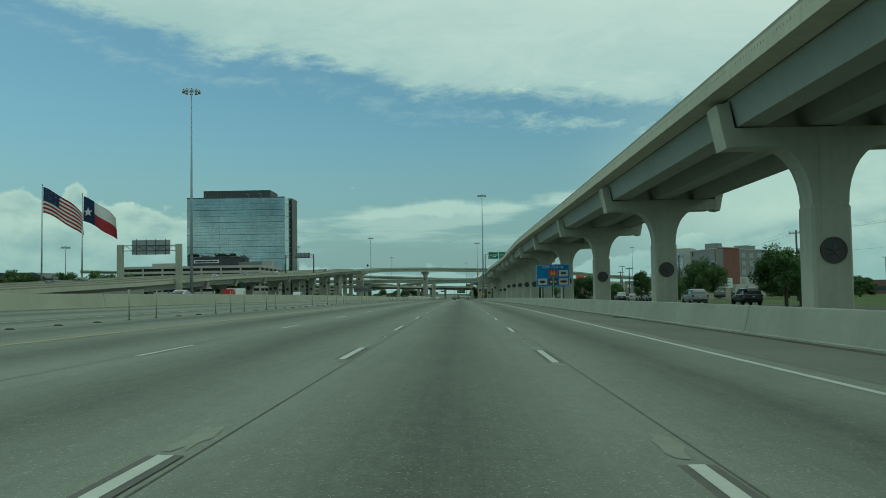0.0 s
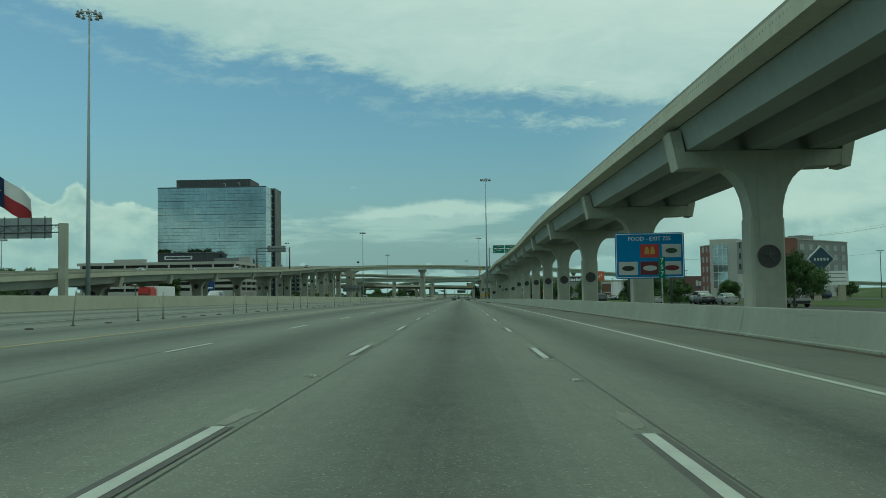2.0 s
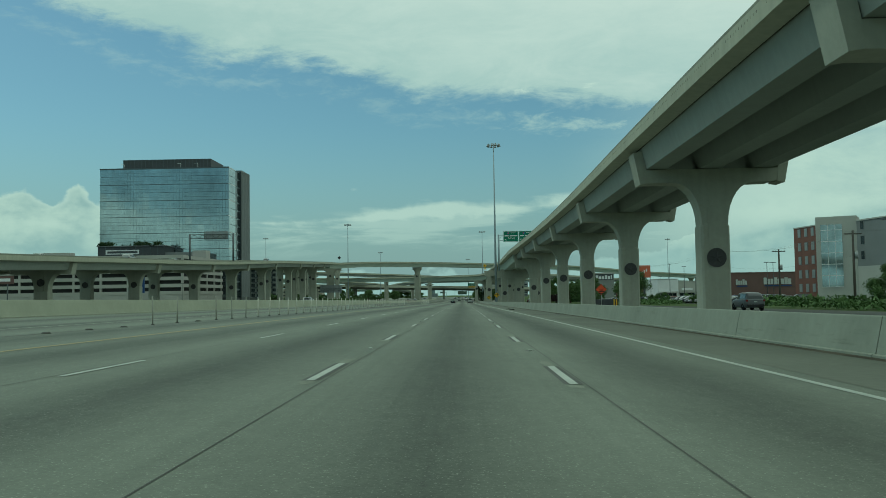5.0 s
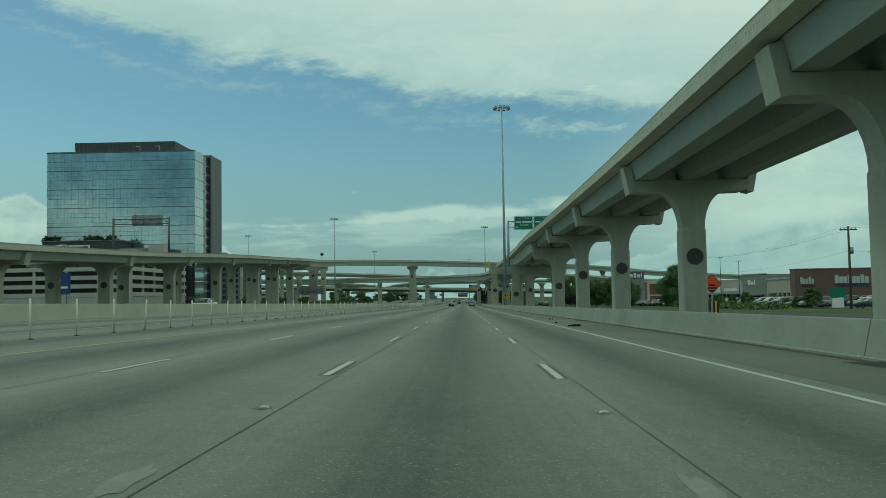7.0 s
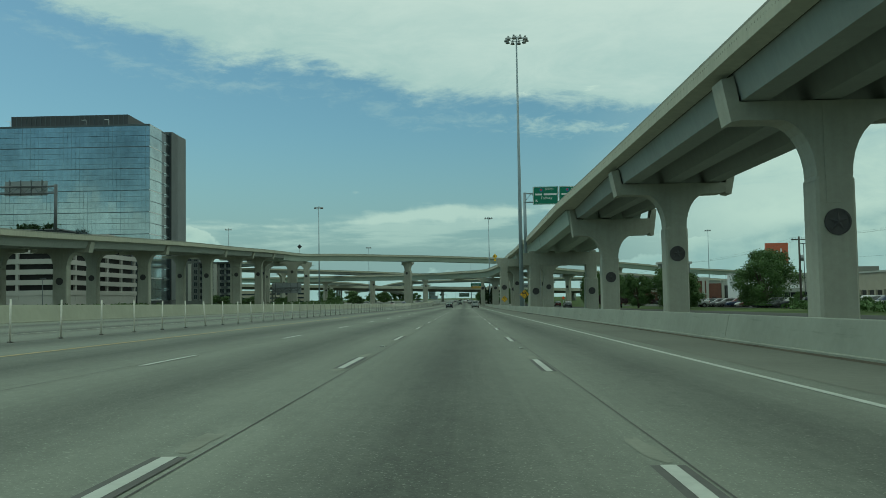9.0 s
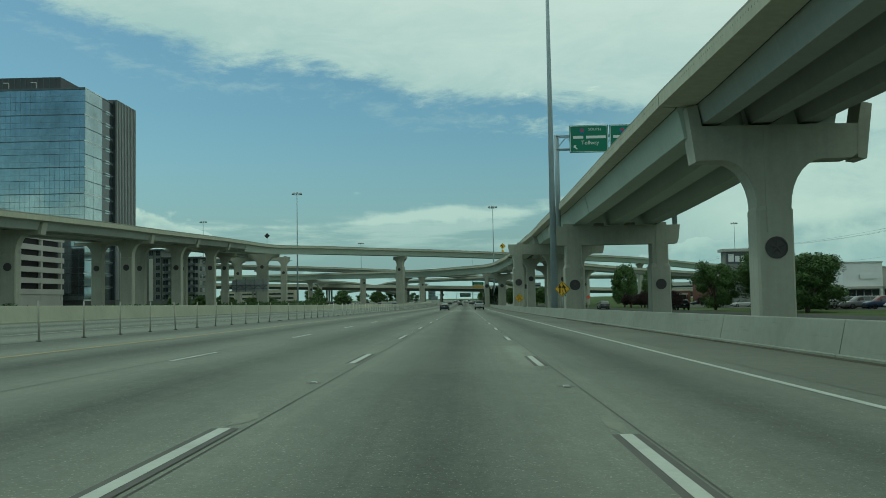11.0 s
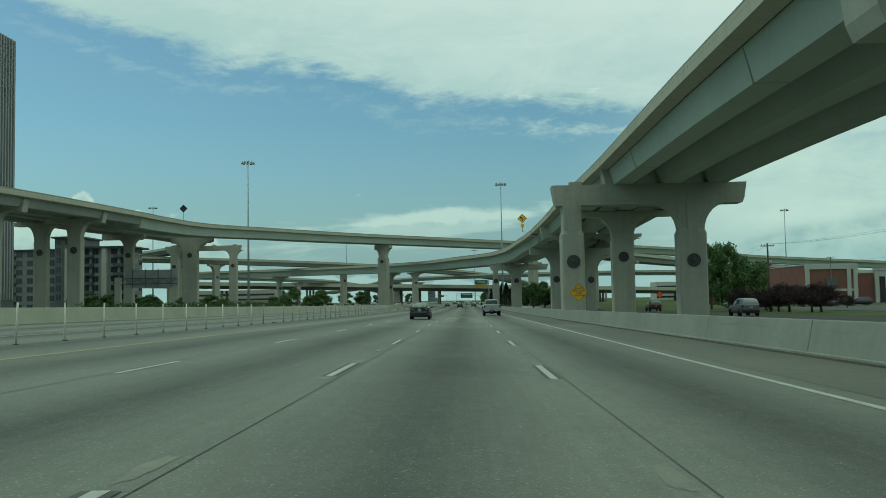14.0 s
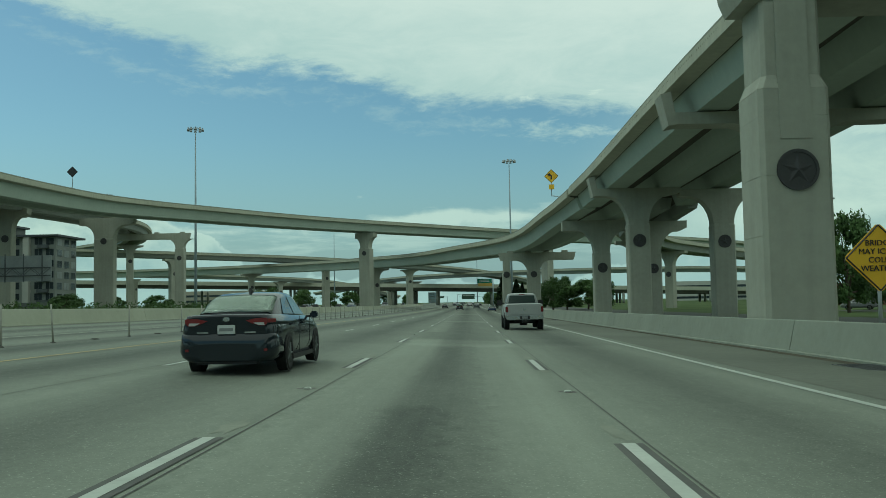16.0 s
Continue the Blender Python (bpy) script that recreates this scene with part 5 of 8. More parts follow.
# ---- far blocks, with haze put into their pale colours ----
for x0, x1, y, h, floors, mat in ((-79, -64, 2200, 20.5, 6, GLASS_BLUE), (-62, -50, 1900, 6.0, 2, GREY_CLAD)):
    b = thing("far_building", "far office block with banded windows beyond the overpass", "building", (0, y, ground_z(-60, 744)), group="far office blocks")
    plain(b, "wall", mat, x0, x1, 0, 18, 0, h)
    plain(b, "roof", GREY_CLAD, x0 - 0.3, x1 + 0.3, -0.3, 18.3, h, h + 0.7)
    for k in range(floors):
        z = 1.4 + k * (h - 1.4) / floors
        plain(b, "window_band", GRID_BLUE, x0 + 0.8, x1 - 0.8, -0.12, 0.0, z, z + 1.3)


# ---- flags ----
def flag(x, y, h, hoist, fly, star, label):
    f = thing("flag_pole", label, "flag", (x - 0.8, y, road_z(y) + lift(x) - 1.2), 0, "giant flags")
    bm = bmesh.new()
    tube(bm, (0, 0, -4), (0, 0, h), 0.35, 0.15, 10)
    tube(bm, (0, 0, h), (0, 0, h + 0.4), 0.3, 0.2, 8)
    part("pole", bm, GALV, f)
    nx, nz = 26, 26
    verts, faces, mats = [], [], []
    for i in range(nx + 1):
        u = i / nx
        for j in range(nz + 1):
            v = j / nz
            wave = math.sin(u * 9.0 + v * 1.6) * (0.25 + 0.9 * u)
            verts.append((0.3 + fly * u * 0.93, wave * 0.8, h - 0.6 - hoist * (1 - v) * (1 - 0.12 * u) - fly * 0.62 * u ** 1.25 + 0.25 * math.sin(u * 8 + v * 2) * u))
    for i in range(nx):
        for j in range(nz):
            a = i * (nz + 1) + j
            faces.append((a, a + nz + 1, a + nz + 2, a + 1))
            u, v = (i + 0.5) / nx, (j + 0.5) / nz
            if star:
                mats.append(2 if u < 0.34 else (1 if v > 0.5 else 0))
            else:
                stripe = int(v * 13)
                mats.append(2 if (u < 0.41 and v > 6 / 13) else (0 if stripe % 2 == 0 else 1))
    me = bpy.data.meshes.new("cloth")
    me.from_pydata(verts, [], faces)
    for m in (FLAG_RED, FLAG_WHITE, FLAG_BLUE):
        me.materials.append(m)
    for p, k in zip(me.polygons, mats):
        p.material_index = k
        p.use_smooth = True
    ob = new("cloth", me)
    ob.parent = f
    if star:
        bm = bmesh.new()
        pts = []
        cx, cz = 0.3 + fly * 0.16, h - 0.6 - hoist * 0.52 - fly * 0.09
        for i in range(10):
            rr = hoist * (0.19 if i % 2 == 0 else 0.075)
            a = math.pi / 2 + i * math.pi / 5
            pts.append(bm.verts.new((cx + rr * math.cos(a), -0.85, cz + rr * math.sin(a))))
        bm.faces.new(pts)
        part("star", bm, FLAG_WHITE, f)
    else:
        for r in range(5):
            for c in range(6):
                plain(f, "star", FLAG_WHITE, 0.8 + fly * 0.055 * c, 0.95 + fly * 0.055 * c, -0.98, -0.93, h - 1.35 - r * 0.85 - fly * 0.03 * c, h - 1.2 - r * 0.85 - fly * 0.03 * c)
    return f


flag(-141.7, 297, 38.6, 8.8, 15.0, False, "giant striped flag with a blue canton on a tall pole")
flag(-127.8, 297, 35.6, 8.6, 12.5, True, "giant red white and blue lone-star flag on a tall pole")
b = thing("low_building", "low dark-roofed building behind trees", "building", (0, 0, road_z(330) + lift(-160)))
plain(b, "wall", BEIGE_CLAD, -190, -160, 335, 350, -5, 6.0)
bm = bmesh.new()
prism(bm, [(-193, 6.0), (-157, 6.0), (-163, 8.4), (-187, 8.4)], 333, 352)
part("roof", bm, DARK_PANEL, b)

# ---- frontage clutter on the far side ----
def board(x, y, z0, z1, w, mat, name, label, rz=0.0, pole=True, category="sign"):
    s = thing(name, label, category, (x, y, road_z(y) + lift(x)), rz)
    plain(s, "panel", mat, -w / 2, w / 2, -0.15, 0.15, z0, z1)
    if pole:
        for xx in (-w * 0.3, w * 0.3):
            bm = bmesh.new()
            tube(bm, (xx, 0, -2.6), (xx, 0, z0 + 0.1), 0.14, 0.14, 8)
            part("post", bm, STEEL_DARK, s)
    return s


s = board(-115.0, 459, 2.3, 8.5, 5.4, SIGN_NAVY, "store_sign", "blue roadside store sign with a white emblem")
bm = bmesh.new()
disc(bm, (-0.9, 6.4), 1.0, -0.2, -0.15, 16)
part("emblem", bm, SIGN_WHITE, s)
plain(s, "lettering_bar", SIGN_WHITE, -2.2, 2.0, -0.2, -0.15, 4.0, 4.6)
s = board(-102, 300, 2.0, 6.0, 6.5, SIGN_NAVY, "store_sign", "blue roadside store sign with pale lettering bars")
for z in (2.8, 3.6, 4.5):
    plain(s, "lettering_bar", SIGN_WHITE, -2.0, 2.2, -0.2, -0.15, z, z + 0.4)
s = board(-104, 345, 3.4, 5.2, 7.0, BROWN_CLAD, "store_sign", "dark brown roadside sign with pale lettering bars")
plain(s, "lettering_bar", SIGN_WHITE, -2.8, 2.8, -0.2, -0.15, 4.0, 4.7)


# ---- trees ----
LEAF = material("leaves", (0.046, 0.086, 0.028), 0.65, var=0.45, scale=0.9, fine=5, tint=(0.084, 0.135, 0.043), per_object=0.15, spec=0.2)
LEAF_DARK = material("dark_red_leaves", (0.020, 0.018, 0.016), 0.8, var=0.4, scale=1.2, fine=6, tint=(0.040, 0.024, 0.026), spec=0.2)


def tree_mesh(seed, h, r, n, leaf=0.28, trunk_h=0.25):
    """A crown of n small leaf blades gathered in clumps round limbs, with an uneven outline."""
    g = np.random.RandomState(seed)
    clumps = []
    m = 38
    for i in range(m):
        a, zf = g.uniform(0, 2 * math.pi), g.uniform(0, 1)
        rr = r * (0.30 + 0.62 * g.uniform() ** 0.5) * (math.sin(math.pi * (0.18 + 0.74 * zf)) ** 0.6)
        clumps.append((rr * math.cos(a), rr * math.sin(a), h * (trunk_h + (0.93 - trunk_h) * zf), r * g.uniform(0.20, 0.40)))
    per = n // m
    verts, faces = [], []
    for cx, cy, cz, cr in clumps:
        d = g.normal(size=(per, 3))
        d /= np.linalg.norm(d, axis=1)[:, None]
        p = d * (cr * g.uniform(0.35, 1.05, size=(per, 1))) + (cx, cy, cz)
        p[:, 2] = np.maximum(p[:, 2], h * trunk_h * 0.75)
        a = g.normal(size=(per, 3))
        a /= np.linalg.norm(a, axis=1)[:, None]
        b = np.cross(a, d)
        b /= np.linalg.norm(b, axis=1)[:, None] + 1e-6
        s = leaf * g.uniform(0.6, 1.3, size=(per, 1))
        q = np.stack([p - a * s, p + b * s * 0.5, p + a * s, p - b * s * 0.5], 1).reshape(-1, 3)
        k = len(verts)
        verts.extend(map(tuple, q))
        faces.extend((k + 4 * i, k + 4 * i + 1, k + 4 * i + 2, k + 4 * i + 3) for i in range(per))
    me = bpy.data.meshes.new("crown")
    me.from_pydata(verts, [], faces)
    bm = bmesh.new()
    tube(bm, (0, 0, -0.2), (0.05 * r, 0, h * 0.45), r * 0.075, r * 0.05, 8)
    tk = bpy.data.meshes.new("trunk")
    bm.to_mesh(tk)
    bm.free()
    bm = bmesh.new()
    for cx, cy, cz, cr in clumps[:9]:
        tube(bm, (0.03 * r, 0, h * (trunk_h + 0.05)), (cx * 0.9, cy * 0.9, cz), r * 0.035, r * 0.012, 5)
    br = bpy.data.meshes.new("branchwork")
    bm.to_mesh(br)
    bm.free()
    tk.materials.append(BARK)
    br.materials.append(BARK)
    return me, tk, br


TREES = [tree_mesh(3, 1.0, 0.46, 25000, 0.0175, trunk_h=0.08), tree_mesh(8, 1.0, 0.50, 25000, 0.0175, trunk_h=0.08), tree_mesh(15, 1.0, 0.38, 20000, 0.0165, trunk_h=0.09)]
TREES_RAISED = [tree_mesh(6, 1.0, 0.46, 18000, 0.0195, trunk_h=0.33), tree_mesh(12, 1.0, 0.44, 18000, 0.0195, trunk_h=0.3)]
TREES_FAR = [tree_mesh(4, 1.0, 0.46, 7500, 0.031, trunk_h=0.14), tree_mesh(9, 1.0, 0.50, 7500, 0.031, trunk_h=0.14), tree_mesh(16, 1.0, 0.38, 6500, 0.029, trunk_h=0.14)]
MYRTLE = tree_mesh(21, 1.0, 0.62, 7000, 0.024, trunk_h=0.3)


def tree(x, y, h, kind=0, width=1.0, dark=False, label="leafy green broadleaf tree with a rounded crown", name="tree"):
    near = 20 < x < 60 and y < 480 and h > 4.5
    crown, trunk, limbs = MYRTLE if dark else TREES_RAISED[kind % 2] if near and y < 160 else (TREES if near else TREES_FAR)[kind % 3]
    t = thing(name, label, "tree", (x, y, ground_z(x, y) - 0.05), (x * 37 + y * 11) % 360, "roadside trees")
    h = h + lift(x) - lift(min(max(x, -24.0), 12.0))
    for nm, me, mat in (("trunk", trunk, None), ("branchwork", limbs, None), ("crown", crown, LEAF_DARK if dark else LEAF)):
        ob = new(nm, me)
        ob.parent = t
        if nm == "branchwork":
            tagged(ob, kind="stuff")
        ob.scale = (h * width, h * width, h)
        if mat:
            if not me.materials:
                me.materials.append(mat)
    return t


for x, y, h, k, w in ((28.4, 77, 5.6, 0, 1.15), (31.5, 82, 5.2, 1, 1.1), (30.4, 110, 5.9, 2, 1.05), (26.6, 130, 4.9, 1, 0.72), (35.5, 150, 5.0, 0, 1.1), (70, 190, 6.6, 1, 1.9), (80, 196, 7.6, 0, 1.7), (92, 205, 7.0, 1, 1.6), (49.3, 201, 6.4, 1, 1.2), (44.5, 206, 4.6, 0, 1.2), (28.2, 194, 6.1, 0, 1.35), (34, 197, 4.6, 2, 1.3), (40.5, 232, 5.0, 1, 1.2),
                      (52.2, 421, 10.8, 1, 1.12), (38.5, 427, 7.8, 0, 1.35), (42, 436, 6.4, 1, 1.2), (38.6, 463.5, 8.3, 0, 1.05), (45.7, 460.5, 9.6, 1, 1.22), (40.3, 551, 10.8, 0, 0.62), (56.2, 593, 11.2, 1, 0.70), (46.0, 581, 12.6, 0, 0.62), (62.0, 608, 12.2, 1, 0.76),
                      (105, 300, 7.0, 2, 1.4), (112, 320, 6.5, 0, 1.4), (21, 690, 8.0, 1, 1.0), (25, 696, 8.4, 0, 1.0), (29.5, 690, 8.0, 2, 1.3), (34, 700, 8.2, 1, 1.0), (24, 800, 9, 2, 0.9), (29, 812, 9, 1, 0.9), (15, 1062, 9, 0, 1.0), (18.5, 1075, 8.4, 1, 1.0), (22.5, 1090, 9, 2, 1.1), (14.6, 1125, 8, 1, 1.1), (17, 1160, 9, 0, 1.1), (-62, 1150, 7.5, 1, 1.3), (-72, 1140, 8, 0, 1.3), (-84, 1146, 7, 2, 1.4), (-54, 1260, 8, 0, 1.3),
                      (-150, 330, 8, 0, 1.2), (-166, 326, 8.5, 1, 1.3), (-178, 322, 8, 2, 1.4), (-108, 262, 7, 1, 1.2), (-96, 255, 6, 0, 1.2), (-70, 268, 5.4, 1, 1.1),
                      (-100, 660, 2.9, 0, 1.6), (-112, 670, 3.2, 1, 1.7), (-94, 676, 2.7, 2, 1.8), (-104, 700, 3.0, 1, 1.7), (-88, 690, 2.6, 2, 2.0), (-92, 735, 3.0, 0, 2.0), (-70, 745, 3.6, 1, 2.0), (-60, 760, 3.6, 0, 2.0),
                      (-80, 900, 7, 0, 1.5), (-100, 910, 8, 1, 1.4), (-66, 895, 6, 2, 1.5), (-58, 905, 6.5, 0, 1.5)):
    tree(x, y, h, k, w)


def conifer_mesh(seed):
    """A narrow dark evergreen one metre high: whorls of drooping sprays round a straight stem."""
    g = np.random.RandomState(seed)
    n = 9000
    zf = g.uniform(0, 1, n) ** 0.85
    a = g.uniform(0, 2 * math.pi, n)
    lobes = 1.0 + 0.16 * np.sin(a * 3 + zf * 17) + 0.12 * np.sin(a * 5 - zf * 31)
    rad = 0.215 * (1 - zf) ** 0.8 * lobes * (0.45 + 0.55 * g.uniform(0, 1, n) ** 0.4) + 0.006
    p = np.stack([rad * np.cos(a), rad * np.sin(a), 0.05 + 0.95 * zf - rad * 0.25], 1)
    out = np.stack([np.cos(a), np.sin(a), g.uniform(-0.7, 0.3, n)], 1)
    side = np.stack([-np.sin(a), np.cos(a), g.uniform(-0.5, 0.5, n)], 1)
    s = 0.016 * g.uniform(0.6, 1.4, (n, 1))
    q = np.stack([p - out * s, p + side * s * 0.5, p + out * s, p - side * s * 0.5], 1).reshape(-1, 3)
    me = bpy.data.meshes.new("crown")
    me.from_pydata([tuple(v) for v in q.tolist()], [], [(4 * i, 4 * i + 1, 4 * i + 2, 4 * i + 3) for i in range(n)])
    bm = bmesh.new()
    tube(bm, (0, 0, -0.03), (0, 0, 0.85), 0.022, 0.005, 8)
    tk = bpy.data.meshes.new("trunk")
    bm.to_mesh(tk)
    bm.free()
    tk.materials.append(BARK)
    me.materials.append(LEAF_CONIFER)
    return me, tk


LEAF_CONIFER = material("conifer_needles", (0.016, 0.030, 0.014), 0.8, var=0.4, scale=1.0, fine=6, tint=(0.026, 0.044, 0.02), spec=0.15)
CONIFER = conifer_mesh(5)
for x, y, h, w in ((10.9, 742, 10.4, 1.35), (15.3, 750, 9.2, 1.3), (14.2, 768, 9.4, 1.0), (18.6, 774, 8.8, 1.0)):
    c = thing("conifer", "narrow dark green conifer beside the highway barrier", "tree", (x, y, ground_z(x, y) - 0.05), (x * 53) % 360, "roadside conifers")
    for nm, me in zip(("crown", "trunk"), CONIFER):
        ob = new(nm, me)
        ob.parent = c
        ob.scale = (h * w, h * w, h)
rnd = random.Random(11)
for k in range(12):
    tree(50.5 + rnd.uniform(-3.0, 5.0), 338 + k * 6.5 + rnd.uniform(-2, 2), 3.2 + rnd.uniform(-0.6, 0.9), k, 1.0 + rnd.uniform(-0.1, 0.3), label="young light-green tree in a parking-lot planting bed", name="young_tree")
for k in range(9, 16):
    tree(34.6 + k * 0.62 + rnd.uniform(-0.6, 0.6), 574 - k * 3.3 + rnd.uniform(-1.0, 1.0), 4.1 + rnd.uniform(-0.4, 0.5), dark=True, width=1.2, label="dark purple-leaved crape myrtle in a roadside row", name="crape_myrtle")
for k in range(8):
    tree(45.5 + k * 1.9 + rnd.uniform(-0.6, 0.6), 548 + k * 6.0 + rnd.uniform(-1.5, 1.5), 3.4 + rnd.uniform(-0.4, 0.4), dark=True, width=1.2, label="dark purple-leaved crape myrtle in a roadside row", name="crape_myrtle")
for x, y in ((62, 560), (70, 590), (80, 612), (86, 622), (60, 480), (66, 490), (72, 505), (31.5, 462), (34, 470)):
    tree(x, y, 3.6, dark=True, label="dark purple-leaved crape myrtle in a roadside row", name="crape_myrtle")


def hedge(x0, x1, y0, y1, h, seed):
    g = np.random.RandomState(seed)
    n = 3200
    p = np.stack([g.uniform(x0, x1, n), g.uniform(y0, y1, n), h * g.uniform(0.02, 1.0, n) ** 0.7], 1)
    p[:, 2] *= 0.8 + 0.25 * np.sin(p[:, 1] * 0.9 + p[:, 0])
    a, b = g.normal(size=(n, 3)), g.normal(size=(n, 3))
    s = 0.16
    q = np.stack([p - a * s, p + b * s * 0.6, p + a * s, p - b * s * 0.6], 1).reshape(-1, 3)
    q[:, 2] = np.maximum(q[:, 2], 0.0)
    ob = mesh_from("hedge", [(v[0], v[1], v[2] + ground_z(x0, (y0 + y1) / 2)) for v in q.tolist()], [(4 * i, 4 * i + 1, 4 * i + 2, 4 * i + 3) for i in range(n)], LEAF)
    return tagged(ob, "low clipped green hedge beside the frontage road", "hedge")


for k, (x0, x1, y0, y1, h) in enumerate(((-96, -93, 290, 350, 1.6), (-96, -93, 350, 410, 1.6), (-96, -93, 410, 470, 1.6), (-66, -62, 400, 450, 1.5), (-66, -62, 455, 520, 1.4), (-66, -62, 560, 640, 2.2), (-66, -61, 640, 720, 2.6), (36, 40, 205, 260, 1.2), (40, 46, 330, 380, 1.0))):
    hedge(x0, x1, y0, y1, h, 40 + k)
# ---- signs beside the road ----
def diamond(bm, cx, cz, r, y0, y1, round_=0.06):
    pts = []
    for i in range(4):
        a = math.pi / 2 * i
        for d in (-0.10, 0.0, 0.10):
            aa = a + d
            rr = r * (1.0 - 0.05 + 0.05 * math.cos(d * 8)) if d else r * 0.985
            pts.append((cx + rr * math.cos(aa) * (1 - abs(math.sin(d)) * 0.0), cz + rr * math.sin(aa)))
    q = []
    for i in range(4):
        a = math.pi / 2 * i
        c, s = math.cos(a), math.sin(a)
        for t in (-round_, round_):
            q.append((cx + r * (c * (1 - round_) - s * t), cz + r * (s * (1 - round_) + c * t)))
    prism(bm, q, y0, y1)


def warning_sign(x, y, zc, r, post_base, mat, label, name="warning_sign", posts=1, rz=0.0):
    s = thing(name, label, "road sign", (x + FALL * zc, y, lift(x)), rz)
    bm = bmesh.new()
    diamond(bm, 0, zc, r, -0.02, 0.0)
    p = part("panel", bm, mat, s)
    bm = bmesh.new()
    for k in range(4):
        a, b = math.pi / 2 * k, math.pi / 2 * (k + 1)
        e = 0.93 * r
        w = 0.022 * r
        tube(bm, (e * math.cos(a), -0.025, zc + e * math.sin(a)), (e * math.cos(b), -0.025, zc + e * math.sin(b)), w, w, 4)
    part("border", bm, SIGN_BLACK, s)
    for k in range(posts):
        bm = bmesh.new()
        tube(bm, (0, 0.06, post_base), (0, 0.06, zc + r * 0.6), 0.05, 0.05, 8)
        part("post", bm, GALV, s)
    return s


s = warning_sign(10.85, 423.0, 0.74, 0.86, ground_z(11.05, 423), SIGN_YELLOW, "yellow diamond merge warning sign with two black arrows")


def arrow(parent, x, z, h, lean, y):
    bm = bmesh.new()
    w = 0.07
    prism(bm, [(x - w, z), (x + w, z), (x + w + lean, z + h * 0.62), (x - w + lean, z + h * 0.62)], y - 0.012, y)
    prism(bm, [(x - 0.2 + lean, z + h * 0.6), (x + 0.2 + lean, z + h * 0.6), (x + lean * 1.5, z + h)], y - 0.012, y)
    return part("arrow", bm, SIGN_BLACK, parent)


arrow(s, -0.28, 0.3, 0.95, 0.0, -0.02)
arrow(s, 0.42, 0.3, 0.95, -0.22, -0.02)
for k in range(4):
    plain(s, "dash", SIGN_BLACK, -0.03, 0.03, -0.035, -0.02, 0.05 + k * 0.38, 0.25 + k * 0.38)
for k in range(3):
    plain(s, "stem", SIGN_BLACK, 0.05 + k * 0.1, 0.16 + k * 0.1, -0.034, -0.02, 0.22 - k * 0.13, 0.36 - k * 0.13)

s = warning_sign(10.62, 495.9, -0.22, 0.87, road_z(496), SIGN_YELLOW, "yellow diamond bridge ice warning sign with black letters")
for k, (txt, z) in enumerate((("BRIDGE", 0.14), ("MAY ICE IN", -0.07), ("COLD", -0.28), ("WEATHER", -0.49))):
    lettering(txt, 0.20, SIGN_BLACK, s, 0.0, z, -0.035)

s = warning_sign(21.28, 283.5, 1.82, 0.86, road_z(283), SIGN_ORANGE, "orange diamond road-works sign with black lettering bars", "roadwork_sign")
for k, (w, z) in enumerate(((0.5, 1.72), (0.8, 1.48), (0.6, 1.24))):
    plain(s, "lettering_bar", SIGN_BLACK, -w / 2, w / 2, -0.035, -0.022, z - 0.06, z + 0.06)
s = warning_sign(34.0, 570.0, 0.3, 0.6, ground_z(34, 570), SIGN_ORANGE, "orange diamond road-works sign beside the frontage road", "roadwork_sign")

# curve signs on the parapets
for x, y, z, back in ((11.2, 589.5, 15.2, False), (-65.9, 618.2, 19.6, True)):
    s = warning_sign(x, y, z, 0.95, z - 2.6, SIGN_BLACK if back else SIGN_YELLOW, "diamond curve sign seen from behind on a parapet bracket" if back else "yellow diamond curve sign on a parapet bracket", "curve_sign")
    bm = bmesh.new()
    tube(bm, (0, 0.06, z - 2.6), (0.9 if not back else -1.0, 0.06, z - 2.7), 0.06, 0.06, 6)
    part("bracket", bm, GALV, s)
    if not back:
        bm = bmesh.new()
        prism(bm, [(-0.1, z - 0.45), (0.08, z - 0.45), (0.08, z + 0.1), (-0.2, z + 0.3), (-0.2, z + 0.5), (-0.52, z + 0.2), (-0.2, z - 0.05), (-0.2, z + 0.12), (-0.1, z + 0.0)], -0.035, -0.022)
        part("arrow", bm, SIGN_BLACK, s)
        plain(s, "speed_plate", SIGN_YELLOW, -0.35, 0.35, -0.03, 0.0, z - 1.75, z - 1.1)

# blue services sign
PLAQUE = material("plaque_white", (0.46, 0.48, 0.46), 0.5, var=0.06)
SIGN_MAROON = material("sign_maroon", (0.11, 0.012, 0.02), 0.5, var=0.1)
SIGN_DUSK = material("sign_dark_green", (0.03, 0.06, 0.035), 0.5, var=0.2, scale=6)
s = thing("services_sign", "blue highway food sign with five logo plaques", "road sign", (12.3, 116.0, lift(12.2) + 0.14))
bm = bmesh.new()
prism(bm, [(-2.2, 2.12), (-2.1, 2.02), (2.1, 2.02), (2.2, 2.12), (2.2, 4.84), (2.1, 4.94), (-2.1, 4.94), (-2.2, 4.84)], -0.02, 0.02)
part("panel", bm, SIGN_BLUE, s)
bm = bmesh.new()
for a, b in (((-2.1, 2.1), (2.1, 2.1)), ((2.12, 2.1), (2.12, 4.86)), ((2.1, 4.86), (-2.1, 4.86)), ((-2.12, 4.86), (-2.12, 2.1))):
    tube(bm, (a[0], -0.03, a[1]), (b[0], -0.03, b[1]), 0.022, 0.022, 4)
part("border", bm, SIGN_WHITE, s)
lettering("FOOD - EXIT 755", 0.36, SIGN_WHITE, s, 0.0, 4.55, -0.04)
